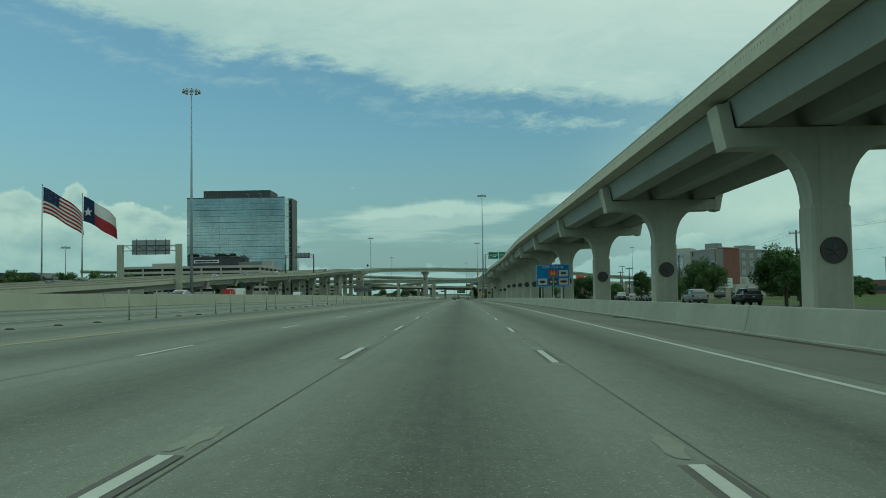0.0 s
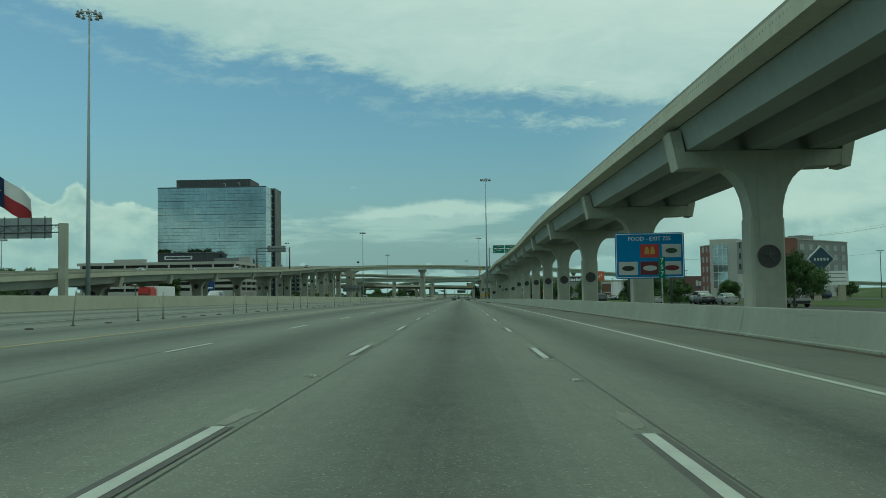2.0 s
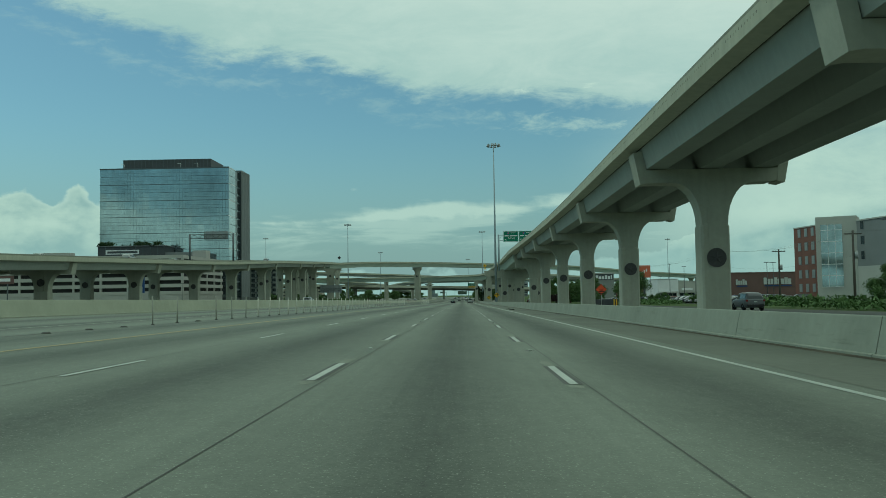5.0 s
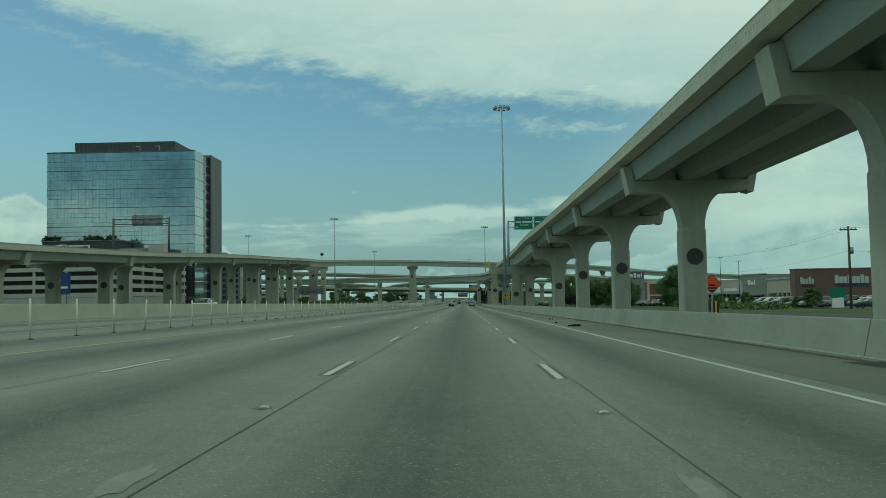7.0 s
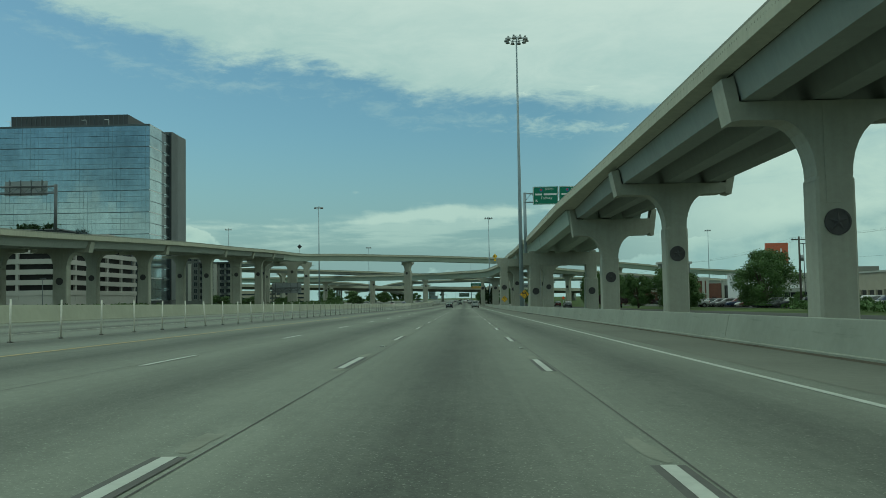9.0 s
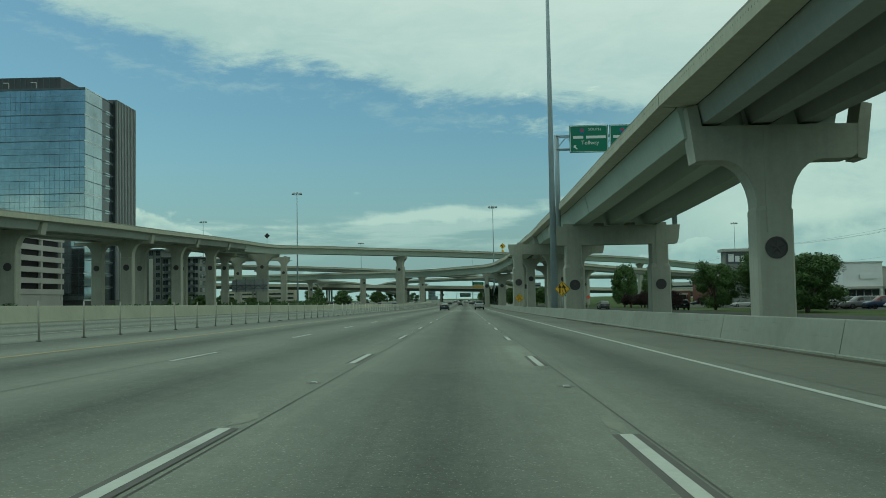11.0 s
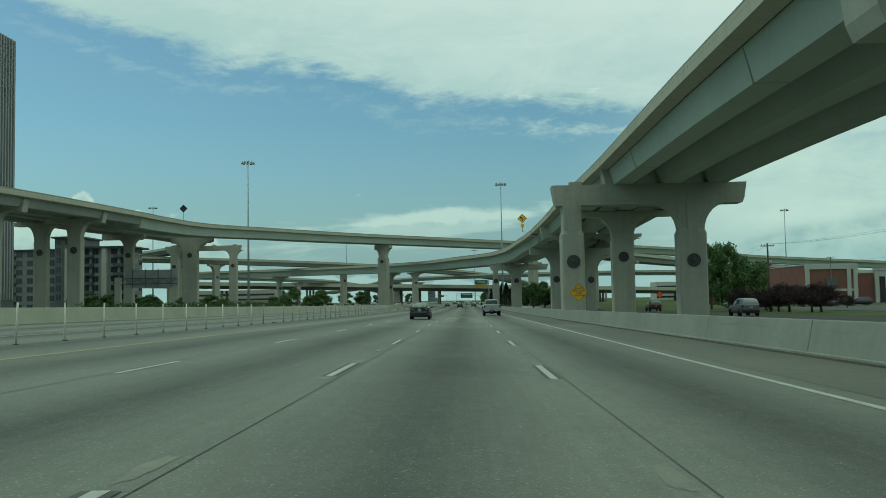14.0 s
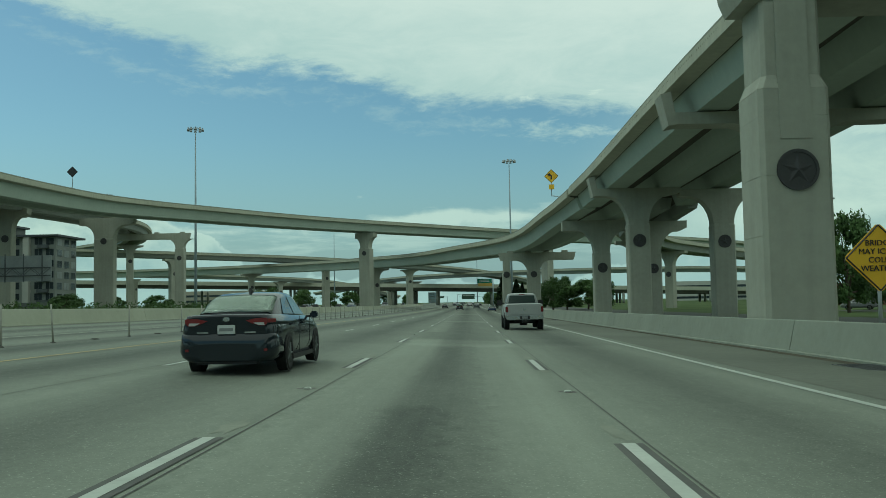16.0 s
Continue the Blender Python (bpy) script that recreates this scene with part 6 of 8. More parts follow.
for i, (x, z, bg, fg, w) in enumerate(((0.0, 3.78, SIGN_RED, SIGN_GOLD, 0.55), (1.38, 3.78, PLAQUE, SIGN_DUSK, 0.75), (-1.38, 2.68, PLAQUE, SIGN_BLACK, 0.8), (0.0, 2.68, SIGN_MAROON, PLAQUE, 0.9), (1.38, 2.68, PLAQUE, SIGN_MAROON, 0.95))):
    q = plain(s, "logo_plaque", bg, x - 0.6, x + 0.6, -0.04, -0.02, z - 0.42, z + 0.42)
    bm = bmesh.new()
    if i == 0:
        for dx in (-0.18, 0.18):
            prism(bm, [(x + dx + 0.15 * math.cos(a), z - 0.2 + 0.5 * math.sin(a)) for a in np.linspace(0, math.pi, 9)], -0.055, -0.04)
    else:
        prism(bm, [(x + w / 2 * math.cos(a), z + 0.17 * math.sin(a)) for a in np.linspace(0, 2 * math.pi, 18)[:-1]], -0.055, -0.04)
    part("emblem", bm, fg, q)
for x in (-1.35, 1.35):
    bm = bmesh.new()
    tube(bm, (x, 0.1, road_z(116) - 0.2), (x, 0.1, 4.6), 0.09, 0.09, 8)
    part("post", bm, STEEL_DARK, s)
s = thing("mile_marker", "narrow green mile marker plate with white numbers", "road sign", (11.7, 110.0, lift(11.6)))
plain(s, "panel", SIGN_GREEN, -0.19, 0.19, -0.01, 0.01, 2.1, 3.3)
for ch, z in (("7", 3.08), ("5", 2.7), ("7", 2.32)):
    lettering(ch, 0.38, SIGN_WHITE, s, 0.0, z, -0.025)
bm = bmesh.new()
tube(bm, (0, 0.05, road_z(110)), (0, 0.05, 3.2), 0.04, 0.04, 6)
part("post", bm, GALV, s)

# green overhead signs of the viaduct
s = thing("overhead_sign", "tall steel sign bridge with two green direction panels", "road sign", (0.1, 439.0, lift(19)))
for x, zb in ((12.33, 8.9), (27.1, 8.9)):
    bm = bmesh.new()
    tube(bm, (x, 0.9, zb), (x, 0.9, 20.9), 0.33, 0.30, 12)
    part("post", bm, GALV_DULL, s)
bm = bmesh.new()
for yy in (0.45, 1.35):
    for zz in (20.7, 19.0):
        tube(bm, (12.2, yy, zz), (27.1, yy, zz), 0.08, 0.08, 6)
    for i in range(10):
        a, c = 12.2 + 1.49 * i, 12.2 + 1.49 * (i + 1)
        tube(bm, (a, yy, 20.7 if i % 2 else 19.0), (c, yy, 19.0 if i % 2 else 20.7), 0.045, 0.045, 5)
part("truss", bm, GALV_DULL, s)
for x0, word in ((13.9, "SOUTH"), (19.0, "NORTH")):
    q = plain(s, "panel", SIGN_GREEN, x0, x0 + 4.9, -0.05, 0.05, 18.4, 21.9)
    bm = bmesh.new()
    for a, b in (((x0 + 0.1, 18.5), (x0 + 4.8, 18.5)), ((x0 + 4.8, 18.5), (x0 + 4.8, 21.8)), ((x0 + 4.8, 21.8), (x0 + 0.1, 21.8)), ((x0 + 0.1, 21.8), (x0 + 0.1, 18.5))):
        tube(bm, (a[0], -0.06, a[1]), (b[0], -0.06, b[1]), 0.035, 0.035, 4)
    part("border", bm, SIGN_WHITE, q)
    lettering(word, 0.48, SIGN_WHITE, q, x0 + 3.2, 21.35, -0.07)
    plain(q, "name_bar", SIGN_WHITE, x0 + 0.45, x0 + 1.75, -0.075, -0.05, 20.2, 20.55)
    plain(q, "name_bar", SIGN_WHITE, x0 + 2.1, x0 + 4.6, -0.075, -0.05, 20.2, 20.55)
    lettering("Tollway", 0.72, SIGN_WHITE, q, x0 + 2.6, 19.65, -0.07)
    bm = bmesh.new()
    disc(bm, (x0 + 1.6, 21.2), 0.36, -0.09, -0.05, 8)
    part("route_shield", bm, SIGN_BLUE, q)
    bm = bmesh.new()
    disc(bm, (x0 + 1.6, 21.25), 0.22, -0.11, -0.09, 8)
    part("shield_badge", bm, SIGN_RED, q)
    bm = bmesh.new()
    prism(bm, [(x0 + 0.5, 19.35), (x0 + 0.5, 18.95), (x0 + 0.62, 19.07), (x0 + 0.9, 18.8), (x0 + 1.0, 18.9), (x0 + 0.73, 19.2), (x0 + 0.88, 19.35)], -0.07, -0.05)
    part("arrow", bm, SIGN_WHITE, q)
s = thing("overhead_sign", "distant green direction sign over the road", "road sign", (9.3, 962.0, 0))
plain(s, "panel", SIGN_GREEN, -4.0, 4.0, -0.1, 0.1, 8.75, 11.1)
plain(s, "exit_panel", SIGN_GOLD, -3.6, 4.0, -0.1, 0.1, 7.0, 8.7)
for z in (10.2, 9.3):
    plain(s, "lettering_bar", PLAQUE, -2.9, 2.6, -0.2, -0.1, z, z + 0.35)
bm = bmesh.new()
tube(bm, (4.6, 0.3, road_z(744)), (4.6, 0.3, 11.2), 0.3, 0.3, 8)
part("post", bm, GALV_DULL, s)
# smaller sign bridges farther down the road
for x0, x1, px0, px1, z0, z1, y in ((-9.5, 13.6, -5.7, 5.4, 0.9, 5.3, 1250), (-38.0, -24.5, -34.2, -28.5, 3.2, 5.7, 1500)):
    s = thing("overhead_sign", "distant dark green direction panel on a steel sign bridge", "road sign", (0, y, 0), group="far sign bridges")
    for x in (x0, x1):
        bm = bmesh.new()
        tube(bm, (x, 0.3, ground_z(x, y) - 0.2), (x, 0.3, z1), 0.22, 0.22, 8)
        part("post", bm, GALV_DULL, s)
    for z in (z1 - 0.2, (z0 + z1) / 2):
        bm = bmesh.new()
        tube(bm, (x0, 0.3, z), (x1, 0.3, z), 0.14, 0.14, 6)
        part("beam", bm, GALV_DULL, s)
    plain(s, "panel", SIGN_DUSK, px0, px1, -0.1, 0.1, z0, z1)
    plain(s, "lettering_bar", PLAQUE, px0 + 1.0, px1 - 1.0, -0.2, -0.1, z0 * 0.35 + z1 * 0.65, z0 * 0.25 + z1 * 0.75)

# diamond club-store sign with a panel below it
SIGN_SLATE = material("sign_slate_blue", (0.02, 0.05, 0.08), 0.5, var=0.1)
s = thing("store_sign", "blue diamond store sign above a white marquee panel", "sign", (57.2, 200.3, lift(57.6) + 1.2))
bm = bmesh.new()
diamond(bm, 0, 6.0, 2.15, -0.2, 0.2)
part("panel", bm, PLAQUE, s)
bm = bmesh.new()
diamond(bm, 0, 6.0, 1.95, -0.26, -0.2)
part("diamond_face", bm, SIGN_SLATE, s)
for x in (-1.0, -0.5, 0.0, 0.5, 1.0):
    plain(s, "lettering_bar", PLAQUE, x - 0.15, x + 0.15, -0.3, -0.26, 5.75, 6.15)
plain(s, "marquee", SIGN_WHITE, -1.5, 4.2, -0.2, 0.2, 1.9, 4.1)
for z in (3.6, 3.0, 2.4):
    plain(s, "marquee_line", GREY_CLAD, -1.2, 3.8, -0.25, -0.2, z, z + 0.12)
for x in (-0.6, 3.2):
    plain(s, "pillar", BEIGE_CLAD, x - 0.5, x + 0.5, -0.3, 0.3, road_z(202) - 0.2, 1.9)
STORE_ORANGE = material("faded_orange_panel", (0.50, 0.13, 0.06), 0.6, var=0.1)
s = thing("store_sign", "square orange store sign on a tall post", "sign", (58.5, 433, lift(60.5)))
plain(s, "panel", STORE_ORANGE, -2.05, 2.05, -0.3, 0.3, 7.0, 10.9)
for k in range(4):
    plain(s, "stripe", SIGN_WHITE, -1.5 + 0.7 * k, -1.2 + 0.7 * k, -0.34, -0.3, 7.5 + 0.45 * k, 8.5 + 0.45 * k)
plain(s, "post", STEEL_DARK, -0.3, 0.3, -0.25, 0.25, road_z(438), 7.0)
s = thing("store_sign", "green and white pylon sign in a parking lot", "sign", (54.7, 338, lift(54.6)))
plain(s, "panel", SIGN_GREEN, -1.0, 1.0, -0.2, 0.2, 1.1, 2.4)
plain(s, "lower_panel", SIGN_WHITE, -0.8, 0.8, -0.2, 0.2, -1.2, 1.0)
plain(s, "post", STEEL_DARK, -0.15, 0.15, -0.1, 0.1, road_z(338) - 0.1, -1.1)
s = thing("banner", "tall blue and white feather banner in a parking lot", "banner", (43.6, 449, lift(39.5)))
plain(s, "cloth", SIGN_BLUE, -0.45, 0.45, -0.03, 0.03, -0.6, 2.6)
for z in (0.0, 0.8, 1.6):
    plain(s, "lettering_bar", SIGN_WHITE, -0.22, 0.22, -0.05, -0.03, z, z + 0.5)
bm = bmesh.new()
tube(bm, (-0.5, 0, road_z(449)), (-0.5, 0, 2.8), 0.04, 0.03, 6)
part("pole", bm, STEEL_DARK, s)


# ---- buildings to the right ----
def run_box(bm, p0, p1, s0, s1, out0, out1, z0, z1):
    """A box along the plan line p0 to p1, between lengths s0 and s1, from out0 to out1 metres outside the line (to its right)."""
    d = Vector((p1[0] - p0[0], p1[1] - p0[1])).normalized()
    n = Vector((d.y, -d.x))
    a = [Vector(p0) + d * s + n * o for s, o in ((s0, out0), (s1, out0), (s1, out1), (s0, out1))]
    vs = [bm.verts.new((q.x, q.y, z)) for z in (z0, z1) for q in a]
    fs = [bm.faces.new([vs[i] for i in f]) for f in ((0, 1, 2, 3), (4, 5, 6, 7), (0, 1, 5, 4), (1, 2, 6, 5), (2, 3, 7, 6), (3, 0, 4, 7))]
    bmesh.ops.recalc_face_normals(bm, faces=fs)


def hotel():
    """Two wings that meet at a brick corner, with a pale glazed stair tower on the western one."""
    b = thing("hotel", "five-storey hotel with brick corners and grey render", "building", (0, 0, ground_z(90, 360)))
    A, B, T0, T1, C, D, E = (86.9, 380.4), (88.6, 364.0), (85.1, 361.7), (93.0, 357.5), (96.6, 335.0), (109.0, 346.2), (137.1, 372.9)
    h = 18.9

    def run(name, mat, p0, p1, out0, out1, z0, z1, s0=0.0, s1=None, label=""):
        bm = bmesh.new()
        length = math.hypot(p1[0] - p0[0], p1[1] - p0[1])
        run_box(bm, p0, p1, s0, length if s1 is None else s1, out0, out1, z0, z1)
        return part(name, bm, mat, b, label)

    def windows(p0, p1, places, zs, w, hh, glass):
        for z in zs:
            for c in places:
                bm = bmesh.new()
                run_box(bm, p0, p1, c - w / 2 - 0.12, c + w / 2 + 0.12, -0.02, 0.10, z - 0.12, z + hh + 0.12)
                f = part("window", bm, GREY_CLAD, b)
                bm = bmesh.new()
                run_box(bm, p0, p1, c - w / 2, c - 0.04, 0.08, 0.13, z, z + hh)
                run_box(bm, p0, p1, c + 0.04, c + w / 2, 0.08, 0.13, z, z + hh)
                part("pane", bm, glass, f)

    run("brick_wall", BRICK_RED, A, B, -14, 0, 0, h - 0.4)
    run("coping", PALE_CLAD, A, B, -0.6, 0.15, h - 0.4, h - 0.1)
    windows(A, B, (3.0, 6.4, 9.8, 13.2), [2.2 + 3.5 * f for f in range(5)], 1.3, 1.9, LAMP_GLASS)
    run("tower_frame", PALE_CLAD, T0, T1, -10, 0, 0, h + 1.1, label="pale render frame of the stair tower")
    run("tower_glazing", GLASS_BLUE, T0, T1, -0.1, 0.12, 3.2, h - 0.8, 1.1, 5.8)
    for k in range(6):
        run("glazing_bar", SIGN_WHITE, T0, T1, 0.10, 0.2, 3.2 + 2.7 * k, 3.35 + 2.7 * k, 1.1, 5.8)
    for s0 in (2.6, 4.2):
        run("glazing_bar", SIGN_WHITE, T0, T1, 0.10, 0.19, 3.2, h - 0.8, s0, s0 + 0.1)
    run("grey_wall", GREY_CLAD, T1, C, -3, 0, 8.0, h - 0.3)
    run("pale_wall", PALE_CLAD, T1, C, -3, 0.03, 0, 8.0)
    run("coping", PALE_CLAD, T1, C, -0.6, 0.2, h - 0.3, h)
    windows(T1, C, (2.2,), [9.6 + 3.5 * f for f in range(3)], 1.2, 1.9, GLASS_DARK)
    run("brick_bay", BRICK_RED, C, D, -0.4, 0.0, 4.2, h + 0.2)
    run("bay_core", GREY_CLAD, C, D, -12, -0.4, 0, h, 8.5)
    run("brick_bay_base", PALE_CLAD, C, D, -0.4, 0.05, 0, 4.2)
    run("coping", PALE_CLAD, C, D, -0.6, 0.25, h + 0.2, h + 0.5)
    run("grey_wall", GREY_CLAD, D, E, -13, -0.6, 8.0, h - 0.1)
    run("pale_wall", PALE_CLAD, D, E, -13, -0.57, 0, 8.0)
    run("coping", PALE_CLAD, D, E, -1.0, -0.4, h - 0.1, h + 0.2)
    D2, E2 = [(q[0] - 0.6 * 0.69, q[1] + 0.6 * 0.72) for q in (D, E)]
    windows(D2, E2, [4.0 + 6.2 * k for k in range(6)], [1.6, 5.2, 8.9, 12.4, 15.6], 3.0, 1.9, LAMP_GLASS)
    run("roof_plant", GREY_CLAD, C, D, -9, -4, h - 0.2, h + 2.2, 7.0, 11.0)
    run("roof_plant", GREY_CLAD, D, E, -9, -4, h, h + 1.9, 12.0, 20.0)
    run("entrance_canopy", PALE_CLAD, C, D, 0.1, 7.0, 4.2, 5.0, 2.0, 12.0)
    for s0 in (2.6, 10.8):
        run("canopy_pillar", PALE_CLAD, C, D, 5.8, 6.5, 0, 4.2, s0, s0 + 0.7)
    return b


hotel()


def store(x0, x1, y, depth, h, mat, label, sign=None, canopy=True, trim=PALE_CLAD):
    b = thing("store", label, "building", (x0 + 0.1, y, ground_z(x0, y) - 0.06))
    w = x1 - x0
    plain(b, "wall", mat, 0, w, 0, depth, 0, h)
    plain(b, "coping", trim, -0.15, w + 0.15, -0.15, depth, h, h + 0.3)
    if canopy:
        plain(b, "shop_front", GLASS_DARK, w * 0.1, w * 0.9, -0.15, 0.1, 0.3, 3.2)
        plain(b, "canopy", trim, w * 0.08, w * 0.92, -1.6, 0, 3.4, 3.9)
        for k in range(5):
            xx = w * (0.1 + 0.2 * k)
            plain(b, "shop_mullion", trim, xx - 0.08, xx + 0.08, -0.22, -0.1, 0.0, 3.4)
    if sign:
        for (a, c, z0, z1) in sign:
            plain(b, "sign_bar", SIGN_WHITE, a * w, c * w, -0.3, -0.05, z0 * h, z1 * h)
    return b


b = store(96, 124, 465, 4, 9.7, BROWN_CLAD, "dark brown-red big store with pale sign letters", canopy=False, trim=BROWN_CLAD)
for x0, w, n, z0, z1 in ((1.4, 0.62, 5, 5.6, 7.5), (11.2, 1.05, 8, 5.6, 8.0)):
    for k in range(n):
        plain(b, "letter_bar", PLAQUE, x0 + (w + 0.18) * k, x0 + (w + 0.18) * k + w, -0.3, -0.05, z0, z1 if k % 3 == 0 else z1 - 0.45)
    plain(b, "sign_underline", SIGN_NAVY, x0 + 0.3, x0 + (w + 0.18) * n, -0.25, -0.05, z0 - 0.7, z0 - 0.3)


def corner_store(outline, z1, mat, label):
    """A store block on a slanting plan; returns it with the ground height."""
    zg = ground_z(outline[0][0], outline[0][1]) - 0.1
    b = thing("store", label, "building", (0, 0, 0))
    bm = bmesh.new()
    prism(bm, outline, zg, z1, "z")
    part("wall", bm, mat, b)
    return b, zg


b, zg = corner_store([(96.2, 469.2), (97.7, 493.4), (106, 493.4), (106, 469.2)], 4.3, BEIGE_CLAD, "low beige store wing with a flat dark panel as its shaded arcade")
p0, p1 = (97.7, 493.4), (96.2, 469.2)
# the arcade is a flat dark panel with the shade of a recess painted in
for name, mat, s0, s1, o0, o1, z0, z1 in [("coping", PALE_CLAD, 0.0, 24.2, -0.4, 0.25, 4.3, 4.7), ("arcade", SHADE_FILL, 1.0, 23.5, -0.1, 0.05, zg, 0.2)] + [("arcade_pillar", BEIGE_CLAD, 3.0 + 4.6 * k, 3.9 + 4.6 * k, 0.0, 0.5, zg, 0.3) for k in range(5)]:
    bm = bmesh.new()
    run_box(bm, p0, p1, s0, s1, o0, o1, z0, z1)
    part(name, bm, mat, b)
b, zg = corner_store([(93.7, 505.5), (97.9, 493.9), (107, 497), (103, 508.5)], 6.3, GREY_GREEN, "grey-green store block with white sign letters")
p0, p1 = (93.7, 505.5), (97.9, 493.9)
for name, mat, s0, s1, o0, o1, z0, z1 in [("coping", PALE_CLAD, 0.0, 12.3, -0.3, 0.2, 6.3, 6.6), ("shop_front", GLASS_DARK, 1.5, 10.5, -0.1, 0.08, zg, -0.6), ("canopy", GREY_CLAD, 1.0, 11.0, 0.0, 1.2, -0.5, 0.0)] + [("letter_bar", SIGN_WHITE, a, c, 0.0, 0.2, 2.9, z) for a, c, z in ((3.0, 4.2, 4.6), (4.6, 5.7, 4.0), (6.1, 6.6, 4.6))] + [("sign_dot", SIGN_GOLD, 1.9, 2.8, 0.0, 0.2, 3.3, 4.4)]:
    bm = bmesh.new()
    run_box(bm, p0, p1, s0, s1, o0, o1, z0, z1)
    part(name, bm, mat, b)
store(82, 90.4, 520, 24, 9.0, SIGN_WHITE, "white low store with dark shop front", ((0.4, 0.85, 0.62, 0.72),))
store(90.6, 98.8, 522, 24, 8.0, PALE_CLAD, "pale low store beside a white one", ((0.2, 0.75, 0.55, 0.66),))
# sign tower with a flat overhanging roof
b = thing("sign_tower", "square grey sign tower with a flat roof and white letter bars", "sign", (58.1, 512, ground_z(58, 512)))
plain(b, "shaft", GREY_LIGHT, -4.0, 4.0, -1.5, 1.5, 0, 11.4)
plain(b, "roof", PALE_CLAD, -4.5, 4.5, -2.1, 2.1, 11.4, 12.0)
q = plain(b, "sign_panel", STEEL_DARK, -3.8, 3.8, -1.65, -1.5, 8.9, 11.3, "dark panel with white letter bars")
for x0, x1, z1 in ((-3.4, -2.3, 10.9), (-2.0, -1.1, 10.5), (-0.8, 0.1, 10.5), (0.4, 1.3, 10.9), (1.6, 2.5, 10.5), (2.8, 3.2, 10.9)):
    plain(q, "letter_bar", SIGN_WHITE, x0, x1, -1.75, -1.65, 9.3, z1)
b = store(95.0, 109.0, 664, 34, 10.8, BRICK_RED, "red brick store with pale stone pilasters", None, canopy=False)
for x in (0.0, 11.4, 13.2):
    plain(b, "pilaster", PALE_CLAD, x - 0.2, x + 0.9, -0.35, 0.1, 0, 10.6)
plain(b, "cornice", PALE_CLAD, -0.3, 14.4, -0.4, 0.2, 9.6, 10.8)
plain(b, "base_band", PALE_CLAD, -0.2, 14.2, -0.3, 0.1, 3.4, 4.1)
plain(b, "sign_bar", STEEL_DARK, 5.4, 8.6, -0.3, -0.05, 4.8, 7.0)
b = store(109.4, 145, 670, 34, 8.4, BRICK_RED, "red brick store wing with a pale gabled entrance", None, canopy=False)
plain(b, "entrance", PALE_CLAD, 7, 14, -0.8, 0.2, 0, 9.2)
# dark boxes on the front, coloured as the shade in its openings
for x in (8.2, 11.2):
    plain(b, "entrance_shade", SHADE_FILL, x, x + 1.6, -0.86, -0.7, 0, 7.4)
plain(b, "entrance_cornice", PALE_CLAD, 6.6, 14.4, -1.1, 0.2, 9.2, 9.7)
store(76, 92, 690, 20, 5.0, BRICK_RED, "low brick shop with pale trim", None)
store(120, 190, 720, 30, 9.0, PALE_CLAD, "long pale store at the edge of a parking lot", None)
for x0, x1, y, h, mat in ((30, 60, 1400, 18, PALE_CLAD), (62, 100, 1500, 22, GREY_CLAD), (-230, -160, 1150, 14, BEIGE_CLAD), (150, 230, 1120, 14, PALE_CLAD), (146, 190, 330, 5.4, BROWN_CLAD)):
    b = thing("distant_building", "plain distant building beyond the interchange", "building", (x0, y, road_z(744) if y > 700 else road_z(y)))
    plain(b, "wall", mat, 0, x1 - x0, 0, 20, 0, h)
    n = max(3, int((x1 - x0) / 4))
    for f in range(max(1, int(h / 4.2))):
        plain(b, "window_band", GLASS_DARK, 1, x1 - x0 - 1, -0.1, 0.05, f * 4.0 + 1.4, f * 4.0 + 3.0)


# ---- utility poles and wires ----
def utility_pole(x, y, h, arms=1):
    p = thing("utility_pole", "weathered wooden utility pole with cross-arms", "utility pole", (x, y, road_z(y) + lift(x)), 0, "utility poles")
    bm = bmesh.new()
    tube(bm, (0, 0, -0.2), (0, 0, h), 0.19, 0.13, 9)
    part("pole", bm, WOOD, p)
    for k in range(arms):
        plain(p, "cross_arm", WOOD, -1.1, 1.1, -0.06, 0.06, h - 0.5 - k * 1.3, h - 0.36 - k * 1.3)
        for xx in (-0.95, -0.45, 0.45, 0.95):
            bm = bmesh.new()
            tube(bm, (xx, 0, h - 0.36 - k * 1.3), (xx, 0, h - 0.14 - k * 1.3), 0.05, 0.04, 6)
            part("insulator", bm, SIGN_BACK, p)
    bm = bmesh.new()
    tube(bm, (0.3, -0.15, h - 3.6), (0.3, -0.15, h - 2.7), 0.22, 0.22, 8)
    part("transformer", bm, SIGN_BACK, p)
    return p


def strand(bm, pts, r):
    """One thin continuous wire through pts."""
    rings = [[bm.verts.new((x + a, y, z + c)) for a, c in ((r, 0), (0, r), (-r, 0), (0, -r))] for x, y, z in pts]
    for p, q in zip(rings, rings[1:]):
        for i in range(4):
            bm.faces.new((p[i], p[(i + 1) % 4], q[(i + 1) % 4], q[i]))


